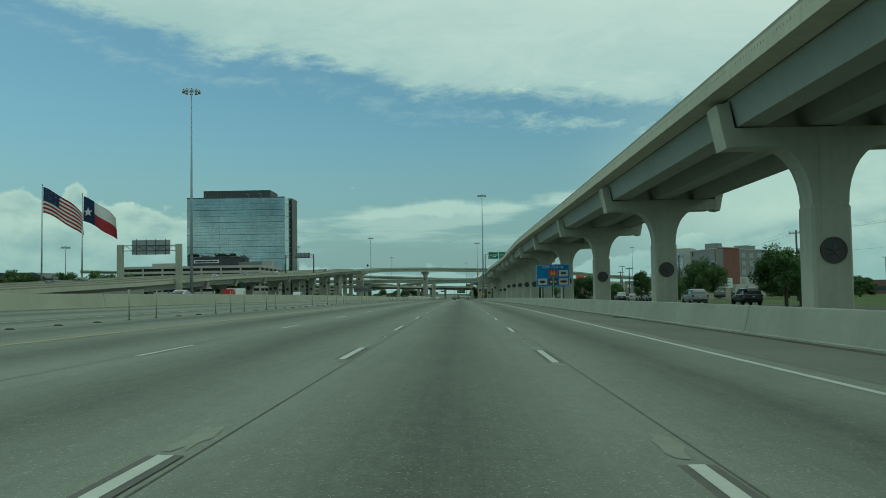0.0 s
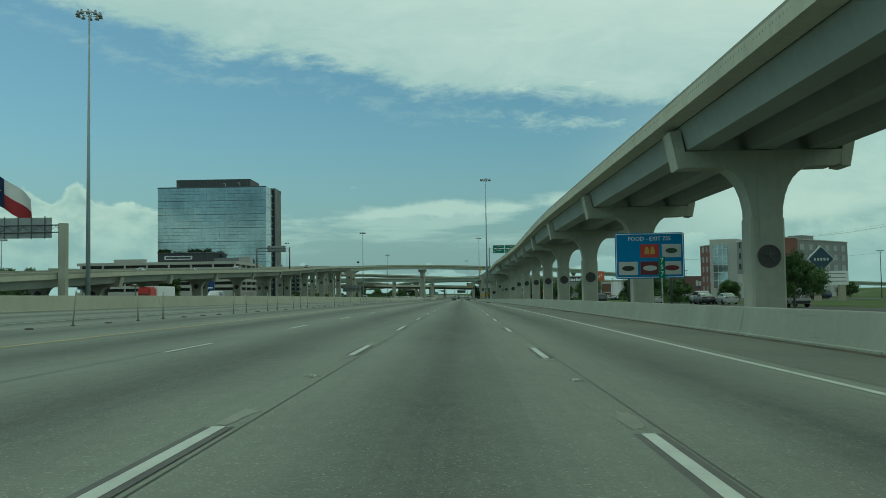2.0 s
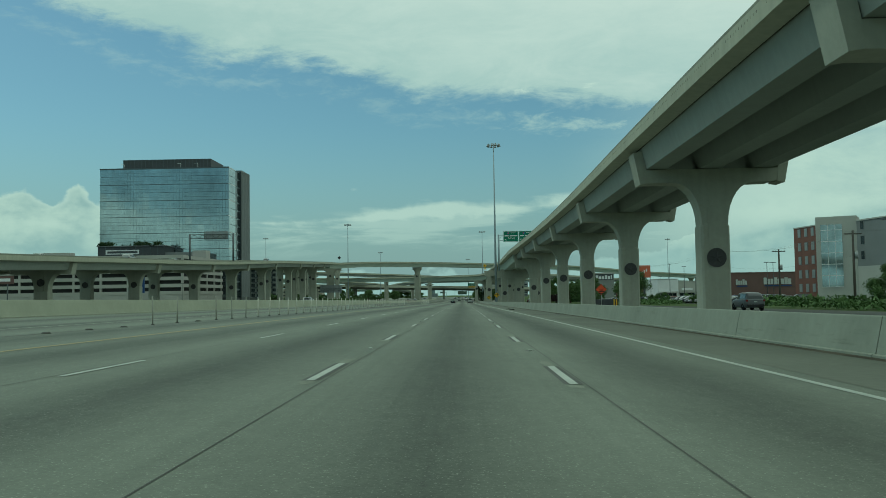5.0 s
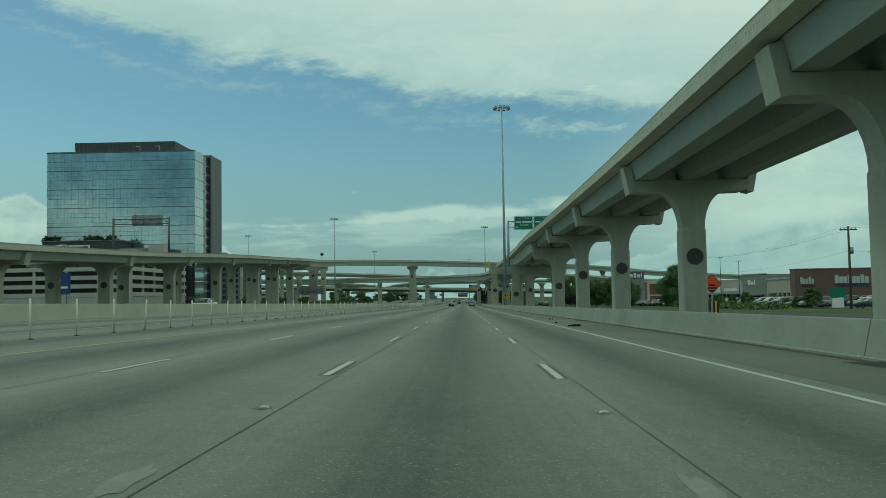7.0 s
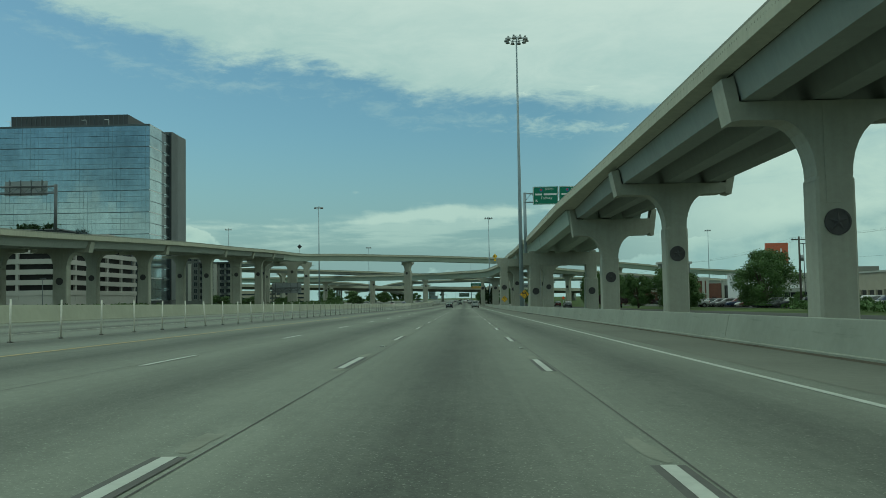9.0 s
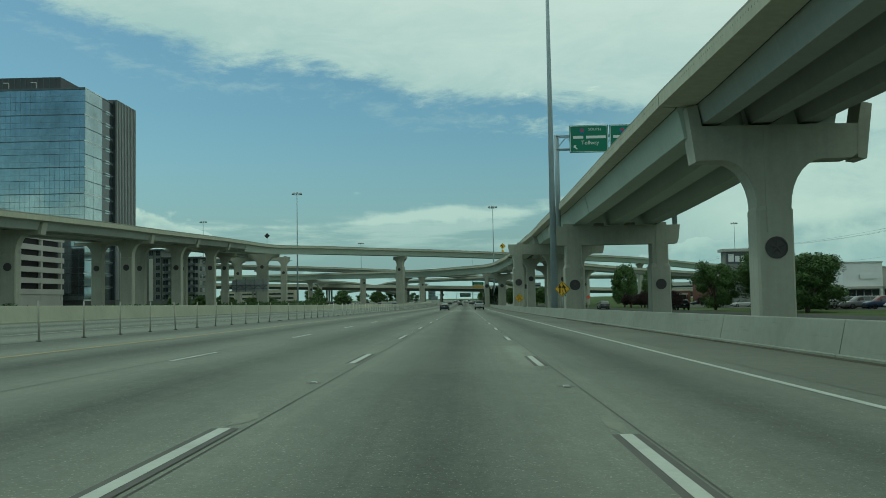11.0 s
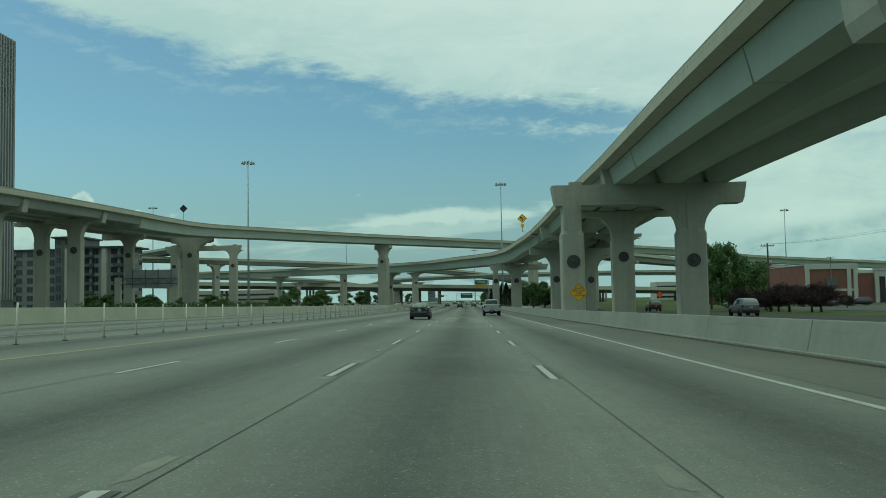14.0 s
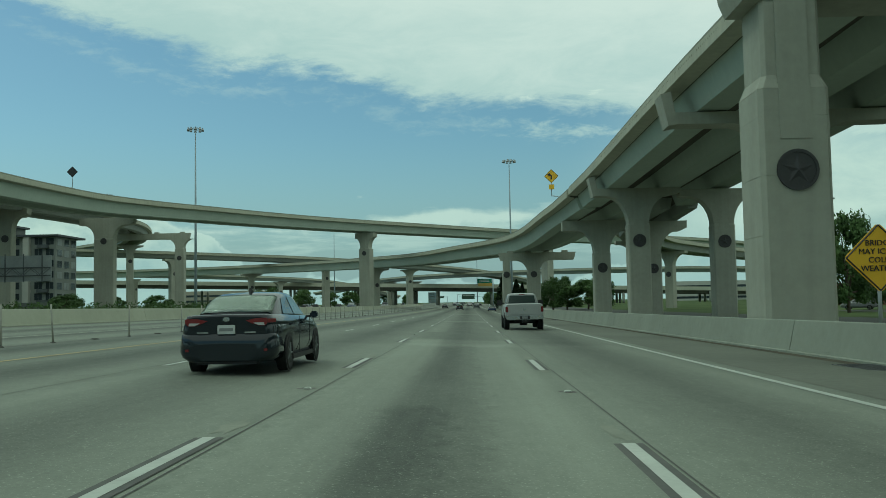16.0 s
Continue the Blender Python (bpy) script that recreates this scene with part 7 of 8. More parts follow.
POLES = [(50, 60, 12.0), (50.1, 131.7, 11.5), (49, 198, 11.0), (50, 262, 10.6), (50.7, 324.4, 11.8), (49.5, 398, 11.6), (47.7, 472, 11.3), (48.5, 557, 11.6), (56, 640, 12)]
for x, y, h in POLES:
    utility_pole(x, y, h)
utility_pole(54.5, 301.0, 10.6)
for (x0, y0, h0), (x1, y1, h1) in zip(POLES, POLES[1:]):
    for dx, dz in ((-0.95, -0.14), (0.45, -0.14), (0.95, -0.14), (0.0, -3.2)):
        bm = bmesh.new()
        pts = []
        for i in range(13):
            u = i / 12
            pts.append((x0 + (x1 - x0) * u + dx, y0 + (y1 - y0) * u, (road_z(y0) + lift(x0) + h0) * (1 - u) + (road_z(y1) + lift(x1) + h1) * u + dz - 4 * 1.1 * u * (1 - u)))
        strand(bm, pts, 0.008)
        tagged(part("power_line", bm, STEEL_DARK), "thin dark sagging overhead power line", "cable", "power lines")


def lot_lamp(x, y, h):
    p = thing("lot_lamp", "tall dark parking-lot lamp with a box head", "street lamp", (x, y, ground_z(x, y)), 0, "parking-lot lamps")
    bm = bmesh.new()
    tube(bm, (0, 0, -0.1), (0, 0, h), 0.11, 0.07, 8)
    part("pole", bm, STEEL_DARK, p)
    plain(p, "lamp_head", STEEL_DARK, -0.75, 0.75, -0.2, 0.2, h - 0.04, h + 0.1)
    return p


for x, y, h in ((80.2, 382, 10.2), (82.5, 384, 10.2), (71.7, 454.4, 12.9), (76.4, 453.3, 11.9), (78, 515, 10.5), (64, 540, 10), (92, 560, 11), (80, 610, 10.5), (104, 620, 11), (44, 240, 9), (90, 250, 10), (110, 230, 10), (-120, 470, 9), (-112, 500, 9)):
    lot_lamp(x, y, h)

# ---- things lying on the road ----
RUBBER = material("torn_rubber", (0.012, 0.012, 0.012), 0.85, var=0.4, scale=4, fine=20)
for x, y, n, sc in ((6.16, 255.2, 7, 0.22), (5.9, 262.0, 4, 0.12), (6.9, 275.0, 3, 0.1)):
    g = random.Random(int(y))
    scrap = thing("tyre_scrap", "torn black tyre scrap lying on the shoulder", "debris", (x, y, ground_z(x, y) + 0.006))
    for k in range(n):
        a = g.uniform(0, 6.28)
        cx, cy = g.uniform(-sc, sc) * 1.3, g.uniform(-sc, sc) * 0.5
        q = [(cx + sc * 0.5 * math.cos(a + i * 0.9) * g.uniform(0.5, 1.0), cy + sc * 0.35 * math.sin(a + i * 0.9) * g.uniform(0.5, 1.0)) for i in range(7)]
        bm = bmesh.new()
        prism(bm, q, 0.0, g.uniform(0.03, 0.12), "z")
        part("rubber_piece", bm, RUBBER, scrap)
for y in (48.0, 131.0, 226.6, 272.3, 384.0, 405.0, 492.5, 560.0):
    s = thing("drain_inlet", "dark slotted drain inlet at the barrier foot", "drain", (8.75, y, ground_z(8.75, y) + 0.006), 0, "drain inlets")
    plain(s, "grate", STEEL_DARK, -0.42, 0.42, -0.9, 0.9, 0.0, 0.012)
    for k in range(7):
        plain(s, "slot", SHADE_FILL, -0.36, 0.36, -0.8 + 0.24 * k, -0.66 + 0.24 * k, 0.012, 0.016)
s = thing("barricade", "dark jersey barricade with yellow-black hazard stripes", "barrier", (25.6, 301.7, ground_z(25.6, 301.7)))
plain(s, "body", DARK_PANEL, -2.4, 0.6, -0.3, 0.3, 0, 1.25)
for k in range(4):
    plain(s, "stripe", SIGN_YELLOW if k % 2 == 0 else SIGN_BLACK, 0.6 + 0.2 * k, 0.8 + 0.2 * k, -0.32, 0.3, 0, 1.25)
# ---- vehicles ----
PAINT_NAVY = material("dark_navy_paint", (0.009, 0.014, 0.020), 0.10, var=0.15, scale=0.8, spec=0.55)
PAINT_WHITE = material("white_paint", (0.33, 0.34, 0.325), 0.3, var=0.06, scale=0.8)
CAR_GLASS = material("car_glass", (0.05, 0.065, 0.06), 0.06, var=0.15, scale=0.8, spec=0.8)
# pale metallic base colour stands in for bright sky reflected in the window
REAR_GLASS = material("rear_glass", (0.44, 0.51, 0.44), 0.12, metal=0.7, var=0.15, scale=0.8)
TYRE = material("tyre_rubber", (0.014, 0.014, 0.014), 0.85, var=0.3, scale=4)
RIM = material("alloy_rim", (0.18, 0.19, 0.19), 0.35, metal=0.8, var=0.15)
TAIL = material("tail_lamp_red", (0.15, 0.016, 0.018), 0.2, var=0.1)
LAMP_CLEAR = material("lamp_clear", (0.45, 0.45, 0.44), 0.15, var=0.1)
PLATE = material("number_plate", (0.50, 0.52, 0.50), 0.5, var=0.08)
CHROME = material("chrome", (0.55, 0.56, 0.56), 0.18, metal=1.0, var=0.08)
PLASTIC = material("black_plastic", (0.016, 0.016, 0.016), 0.6, var=0.2)


def random_paint():
    m = bpy.data.materials.new("assorted_car_paint")
    m.use_nodes = True
    N, L = m.node_tree.nodes, m.node_tree.links
    b = N["Principled BSDF"]
    b.inputs["Roughness"].default_value = 0.28
    oi = N.new("ShaderNodeObjectInfo")
    r = N.new("ShaderNodeValToRGB")
    r.color_ramp.interpolation = "CONSTANT"
    cols = ((0.0, (0.42, 0.42, 0.41)), (0.22, (0.13, 0.135, 0.14)), (0.40, (0.018, 0.02, 0.023)), (0.70, (0.24, 0.25, 0.25)), (0.84, (0.10, 0.014, 0.014)), (0.89, (0.02, 0.035, 0.085)), (0.94, (0.06, 0.065, 0.065)))
    e = r.color_ramp.elements
    e[0].position, e[0].color = cols[0][0], (*cols[0][1], 1)
    e[1].position, e[1].color = cols[1][0], (*cols[1][1], 1)
    for p, c in cols[2:]:
        q = e.new(p)
        q.color = (*c, 1)
    L.new(oi.outputs["Random"], r.inputs[0])
    L.new(r.outputs[0], b.inputs["Base Color"])
    return m


PAINT_ANY = random_paint()


def loft(stations, ring, smooth=True):
    """Rings of points at stations along y, skinned and capped."""
    bm = bmesh.new()
    rings = [[bm.verts.new(p) for p in ring(*s)] for s in stations]
    n = len(rings[0])
    for a, b in zip(rings, rings[1:]):
        for i in range(n):
            bm.faces.new((a[i], a[(i + 1) % n], b[(i + 1) % n], b[i])).smooth = smooth
    bm.faces.new(rings[0][::-1])
    bm.faces.new(rings[-1])
    bmesh.ops.recalc_face_normals(bm, faces=bm.faces[:])
    return bm


def body_ring(y, hw, zb, zs, zt, top=0.9):
    """Half-rounded body section: hw half width, zb sill, zs shoulder, zt top edge."""
    half = [(0.0, zb), (hw * 0.82, zb), (hw * 0.96, zb + 0.07), (hw, zb + (zs - zb) * 0.45), (hw, zs - 0.06), (hw * 0.985, zs), (hw * top, zt - 0.015), (hw * top * 0.92, zt), (0.0, zt + 0.012)]
    return [(x, y, z) for x, z in half] + [(-x, y, z) for x, z in half[-2:0:-1]]


def cabin_ring(y, hb, ht, zb, zt):
    half = [(0.0, zb), (hb, zb), (hb * 0.99, zb + 0.03), (ht + (hb - ht) * 0.18, zt - 0.10), (ht * 0.96, zt - 0.03), (ht * 0.85, zt), (0.0, zt + 0.02)]
    return [(x, y, z) for x, z in half] + [(-x, y, z) for x, z in half[-2:0:-1]]


def wheel(parent, x, y, r, w, side, spokes=True):
    bm = bmesh.new()
    n = 24
    prof = [(r * 0.62, -w / 2), (r * 0.93, -w / 2), (r, -w / 2 + 0.03), (r, w / 2 - 0.03), (r * 0.93, w / 2), (r * 0.62, w / 2)]
    rings = [[bm.verts.new((x + o, y + rr * math.cos(2 * math.pi * i / n), r + rr * math.sin(2 * math.pi * i / n))) for i in range(n)] for rr, o in prof]
    for a, b in zip(rings, rings[1:] + rings[:1]):
        for i in range(n):
            bm.faces.new((a[i], a[(i + 1) % n], b[(i + 1) % n], b[i])).smooth = True
    bmesh.ops.recalc_face_normals(bm, faces=bm.faces[:])
    t = part("wheel", bm, TYRE, parent)
    if not spokes:
        return t
    bm = bmesh.new()
    disc(bm, (y, r), r * 0.63, x + side * (w / 2 - 0.022), x + side * (w / 2 - 0.016), 20, "x")
    for k in range(5):
        a = 2 * math.pi * k / 5
        c, s = math.cos(a), math.sin(a)
        tube(bm, (x + side * (w / 2 - 0.012), y, r), (x + side * (w / 2 - 0.012), y + r * 0.6 * c, r + r * 0.6 * s), r * 0.075, r * 0.06, 6)
    tube(bm, (x + side * (w / 2 - 0.06), y, r), (x + side * (w / 2 - 0.005), y, r), r * 0.16, r * 0.14, 10)
    part("rim", bm, RIM, t)
    return t


def quad(parent, name, mat, pts, label=""):
    bm = bmesh.new()
    bm.faces.new([bm.verts.new(p) for p in pts])
    bmesh.ops.recalc_face_normals(bm, faces=bm.faces[:])
    bmesh.ops.solidify(bm, geom=bm.faces[:], thickness=0.004)
    return part(name, bm, mat, parent, label)


def side_x(cab, y, z):
    """Half width of a cabin's flank at y and z."""
    hb, ht, zb, zt = [float(np.interp(y, [q[0] for q in cab], [q[k] for q in cab])) for k in (1, 2, 3, 4)]
    return float(np.interp(z, [zb + 0.03, zt - 0.10, zt - 0.03], [hb * 0.99, ht + (hb - ht) * 0.18, ht * 0.96]))


def side_pane(parent, name, mat, cab, s, pts):
    """A side window of outline (y, z) that lies close against a cabin's flank."""
    return quad(parent, name, mat, [(s * (side_x(cab, y, z) + 0.012), y, z) for y, z in pts])


def curved_pane(parent, name, mat, cab, y0, y1, label=""):
    """A pane that follows the rounded roof sections of a cabin from y0 to y1."""
    bm = bmesh.new()
    rows = []
    for i in range(7):
        y = y0 + (y1 - y0) * i / 6
        hb, ht, zb, zt = [float(np.interp(y, [q[0] for q in cab], [q[k] for q in cab])) for k in (1, 2, 3, 4)]
        rows.append([bm.verts.new((x, y, z + 0.014)) for x, z in ((-ht * 0.97, zt - 0.035), (-ht * 0.85, zt), (-ht * 0.4, zt + 0.0106), (0, zt + 0.02), (ht * 0.4, zt + 0.0106), (ht * 0.85, zt), (ht * 0.97, zt - 0.035))])
    for a, b in zip(rows, rows[1:]):
        for i in range(6):
            bm.faces.new((a[i], a[i + 1], b[i + 1], b[i])).smooth = True
    bmesh.ops.solidify(bm, geom=bm.faces[:], thickness=0.01)
    return part(name, bm, mat, parent, label)


def slab(parent, name, mat, x0, x1, y0, y1, z0, z1, bevel=0.03, label=""):
    bm = bmesh.new()
    box(bm, x0, x1, y0, y1, z0, z1)
    bmesh.ops.bevel(bm, geom=bm.edges[:], offset=bevel, segments=2, affect="EDGES")
    return part(name, bm, mat, parent, label)


def sedan(x, y, paint, label, detail=True, rz=0.0, name="sedan", group=""):
    """A four-door saloon, 4.6 m long, its tail at y=0 and its nose towards +y."""
    c = thing(name, label, "car", (x, y, ground_z(x, y)), rz, group)
    st = [(0.0, 0.68, 0.34, 0.78, 0.965, 0.93), (0.02, 0.74, 0.28, 0.80, 0.99, 0.92), (0.07, 0.79, 0.24, 0.82, 1.0, 0.91), (0.22, 0.835, 0.21, 0.83, 1.0, 0.9), (0.45, 0.86, 0.20, 0.84, 1.0, 0.9), (0.9, 0.885, 0.19, 0.85, 1.0, 0.9), (1.8, 0.89, 0.19, 0.86, 0.97, 0.92),
          (2.8, 0.89, 0.19, 0.84, 0.95, 0.92), (3.4, 0.88, 0.19, 0.80, 0.93, 0.9), (3.9, 0.87, 0.20, 0.74, 0.88, 0.88), (4.3, 0.82, 0.24, 0.66, 0.78, 0.86), (4.52, 0.70, 0.30, 0.58, 0.66, 0.84), (4.6, 0.55, 0.36, 0.52, 0.58, 0.84)]
    part("body", loft(st, body_ring), paint, c)
    cab = [(0.50, 0.73, 0.69, 0.94, 0.99), (0.75, 0.76, 0.665, 0.93, 1.11), (1.10, 0.775, 0.635, 0.93, 1.27), (1.5, 0.78, 0.60, 0.93, 1.365), (2.0, 0.78, 0.59, 0.93, 1.39), (2.5, 0.78, 0.59, 0.92, 1.375), (2.9, 0.77, 0.58, 0.91, 1.29), (3.3, 0.74, 0.58, 0.90, 1.12), (3.62, 0.70, 0.58, 0.88, 0.94)]
    part("cabin", loft(cab, cabin_ring), paint, c)
    e = 0.014
    curved_pane(c, "rear_window", REAR_GLASS, cab, 0.56, 1.30, "pale reflective rear window")
    curved_pane(c, "windscreen", CAR_GLASS, cab, 2.86, 3.56)
    for s in (-1, 1):
        for nm, pts in (("rear_side_window", [(1.05, 1.0), (1.86, 0.985), (1.86, 1.305), (1.42, 1.28)]), ("front_side_window", [(1.93, 0.985), (3.0, 0.965), (2.72, 1.24), (2.4, 1.305), (1.93, 1.307)])):
            side_pane(c, nm, CAR_GLASS, cab, s, pts)
        for yy in (0.98, 3.66):
            wheel(c, s * 0.798, yy, 0.315, 0.21, s, detail)
            if detail:
                bm = bmesh.new()
                disc(bm, (yy, 0.33), 0.345, s * 0.875, s * 0.893, 24, "x")
                part("wheel_arch", bm, PLASTIC, c)
        slab(c, "mirror", paint, min(s * 0.9, s * 1.05), max(s * 0.9, s * 1.06), 2.90, 3.06, 0.89, 1.02, 0.03)
        if detail:
            plain(c, "mirror_arm", PLASTIC, min(s * 0.80, s * 0.92), max(s * 0.80, s * 0.92), 2.97, 3.02, 0.90, 0.94)
            plain(c, "sill", PLASTIC, s * 0.87 - 0.02, s * 0.87 + 0.02, 1.35, 3.28, 0.18, 0.26)
        # wrap-round tail lamps
        bm = bmesh.new()
        prism(bm, [(s * 0.34, 0.905), (s * 0.42, 0.87), (s * 0.56, 0.82), (s * 0.68, 0.82), (s * 0.725, 0.87), (s * 0.70, 0.945), (s * 0.50, 0.94)], -0.014, 0.10)
        t = part("tail_lamp", bm, TAIL, c, "red tail lamp")
        if detail:
            bm = bmesh.new()
            prism(bm, [(s * 0.46, 0.868), (s * 0.57, 0.826), (s * 0.67, 0.826), (s * 0.655, 0.872)], -0.02, 0.02)
            part("reverse_lamp", bm, LAMP_CLEAR, t)
        if detail:
            bm = bmesh.new()
            prism(bm, [(s * 0.66, -0.012), (s * 0.70, -0.004), (s * 0.752, 0.05), (s * 0.79, 0.14), (s * 0.812, 0.24), (s * 0.78, 0.20), (s * 0.68, 0.04)], 0.865, 0.93, "z")
            part("tail_lamp_wing", bm, TAIL, c, "red tail lamp wing")
            plain(c, "reflector", TAIL, s * 0.69 - 0.03, s * 0.69 + 0.03, -0.045, 0.0, 0.40, 0.44)
            for yy in (1.9, 2.96):
                plain(c, "door_seam", PLASTIC, s * 0.889 - 0.004, s * 0.889 + 0.004, yy, yy + 0.012, 0.3, 0.94)
            for yy in (1.12, 2.1):
                plain(c, "door_handle", paint, s * 0.905 - 0.015, s * 0.905 + 0.015, yy, yy + 0.22, 0.80, 0.835)
    part("rear_bumper", loft([(-0.05, 0.52, 0.25, 0.40, 0.52, 0.99), (-0.042, 0.66, 0.24, 0.44, 0.60, 0.99), (-0.012, 0.75, 0.235, 0.50, 0.67, 0.985), (0.04, 0.81, 0.23, 0.54, 0.70, 0.98), (0.14, 0.865, 0.23, 0.56, 0.69, 0.975), (0.50, 0.892, 0.26, 0.5, 0.6, 0.97)], body_ring), paint, c)
    p = slab(c, "number_plate", PLATE, -0.155, 0.155, -0.035, -0.005, 0.685, 0.835, 0.008, "white number plate with a grey bar")
    if detail:
        slab(c, "diffuser", PLASTIC, -0.56, 0.56, -0.03, 0.2, 0.19, 0.26, 0.03)
        plain(p, "plate_bar", GREY_CLAD, -0.12, 0.12, -0.04, -0.033, 0.735, 0.785)
        bm = bmesh.new()
        prism(bm, [(0.06 * math.cos(a), 0.93 + 0.038 * math.sin(a)) for a in np.linspace(0, 2 * math.pi, 17)[:-1]], -0.03, 0.0)
        part("badge", bm, CHROME, c)
    if detail:
        for s in (-1, 1):
            plain(c, "model_badge", CHROME, s * 0.42 - 0.1, s * 0.42 + 0.1, -0.02, 0.0, 0.70, 0.722)
        bm = bmesh.new()
        prism(bm, [(1.55, 1.37), (1.80, 1.395), (1.60, 1.475)], -0.02, 0.02, "x")
        part("roof_antenna", bm, PLASTIC, c)
    slab(c, "front_bumper", PLASTIC, -0.6, 0.6, 4.5, 4.63, 0.26, 0.5, 0.04)
    return c


def pickup(x, y, paint, label, rz=0.0, name="pickup_truck", group=""):
    """A full-size crew-cab pickup, 5.8 m long, tailgate at y=0."""
    c = thing(name, label, "pickup truck", (x, y, ground_z(x, y)), rz, group)
    bed = [(0.02, 0.93, 0.62, 1.05, 1.34, 0.97), (0.12, 0.98, 0.56, 1.08, 1.37, 0.97), (1.0, 1.0, 0.56, 1.08, 1.38, 0.97), (2.1, 1.0, 0.56, 1.08, 1.38, 0.97)]
    part("bed", loft(bed, body_ring), paint, c)
    frontb = [(2.16, 1.0, 0.52, 1.06, 1.36, 0.96), (3.9, 1.0, 0.52, 1.06, 1.34, 0.96), (4.6, 1.0, 0.54, 1.02, 1.28, 0.93), (5.5, 0.97, 0.56, 0.98, 1.22, 0.9), (5.78, 0.88, 0.60, 0.92, 1.08, 0.88)]
    part("body", loft(frontb, body_ring), paint, c)
    cab = [(2.18, 0.88, 0.70, 1.34, 1.86), (2.34, 0.90, 0.72, 1.34, 1.93), (3.2, 0.91, 0.73, 1.33, 1.95), (3.9, 0.90, 0.72, 1.32, 1.90), (4.3, 0.88, 0.70, 1.30, 1.62), (4.65, 0.84, 0.70, 1.28, 1.34)]
    part("cabin", loft(cab, cabin_ring), paint, c)
    quad(c, "rear_window", CAR_GLASS, [(-0.74, 2.165, 1.42), (0.74, 2.165, 1.42), (0.66, 2.175, 1.82), (-0.66, 2.175, 1.82)], "dark tinted rear window")
    plain(c, "brake_lamp", TAIL, -0.16, 0.16, 2.16, 2.2, 1.865, 1.895)
    for s in (-1, 1):
        for pts in ([(2.45, 1.40), (3.2, 1.39), (3.2, 1.80), (2.5, 1.80)], [(3.28, 1.39), (4.3, 1.36), (3.98, 1.78), (3.28, 1.80)]):
            side_pane(c, "side_window", CAR_GLASS, cab, s, pts)
        wheel(c, s * 0.895, 1.15, 0.40, 0.28, s)
        wheel(c, s * 0.895, 4.75, 0.40, 0.28, s)
        for yy in (1.15, 4.75):
            bm = bmesh.new()
            disc(bm, (yy, 0.46), 0.50, s * 0.985, s * 1.005, 20, "x")
            part("wheel_arch", bm, PLASTIC, c)
        slab(c, "tail_lamp", TAIL, min(s * 0.85, s * 0.99), max(s * 0.85, s * 0.99), -0.02, 0.12, 0.94, 1.24, 0.03, "tall red tail lamp")
        slab(c, "tow_mirror", PLASTIC, min(s * 1.02, s * 1.30), max(s * 1.02, s * 1.30), 3.95, 4.08, 1.30, 1.58, 0.03)
        plain(c, "mirror_arm", PLASTIC, min(s * 0.9, s * 1.05), max(s * 0.9, s * 1.05), 3.98, 4.04, 1.38, 1.44)
    slab(c, "tailgate", paint, -0.78, 0.78, -0.015, 0.08, 0.80, 1.33, 0.03)
    bm = bmesh.new()
    prism(bm, [(-0.09, 1.14), (0.09, 1.14), (0.06, 1.02), (0.0, 0.97), (-0.06, 1.02)], -0.035, -0.01)
    part("badge", bm, CHROME, c)
    slab(c, "rear_bumper", CHROME, -0.98, 0.98, -0.16, 0.08, 0.56, 0.76, 0.04, "silver rear bumper")
    slab(c, "plate_recess", PLASTIC, -0.26, 0.26, -0.175, -0.12, 0.58, 0.75, 0.01)
    slab(c, "number_plate", GREY_CLAD, -0.15, 0.15, -0.19, -0.17, 0.60, 0.73, 0.006)
    slab(c, "tow_hitch", PLASTIC, -0.14, 0.14, -0.2, 0.3, 0.40, 0.52, 0.02)
    bm = bmesh.new()
    tube(bm, (-0.9, 1.15, 0.42), (0.9, 1.15, 0.42), 0.09, 0.09, 8)
    tube(bm, (-0.2, 1.15, 0.42), (0.2, 1.15, 0.42), 0.2, 0.2, 10)
    part("rear_axle", bm, PLASTIC, c)
    slab(c, "chassis", PLASTIC, -0.5, 0.5, 0.2, 5.4, 0.44, 0.6, 0.02)
    return c


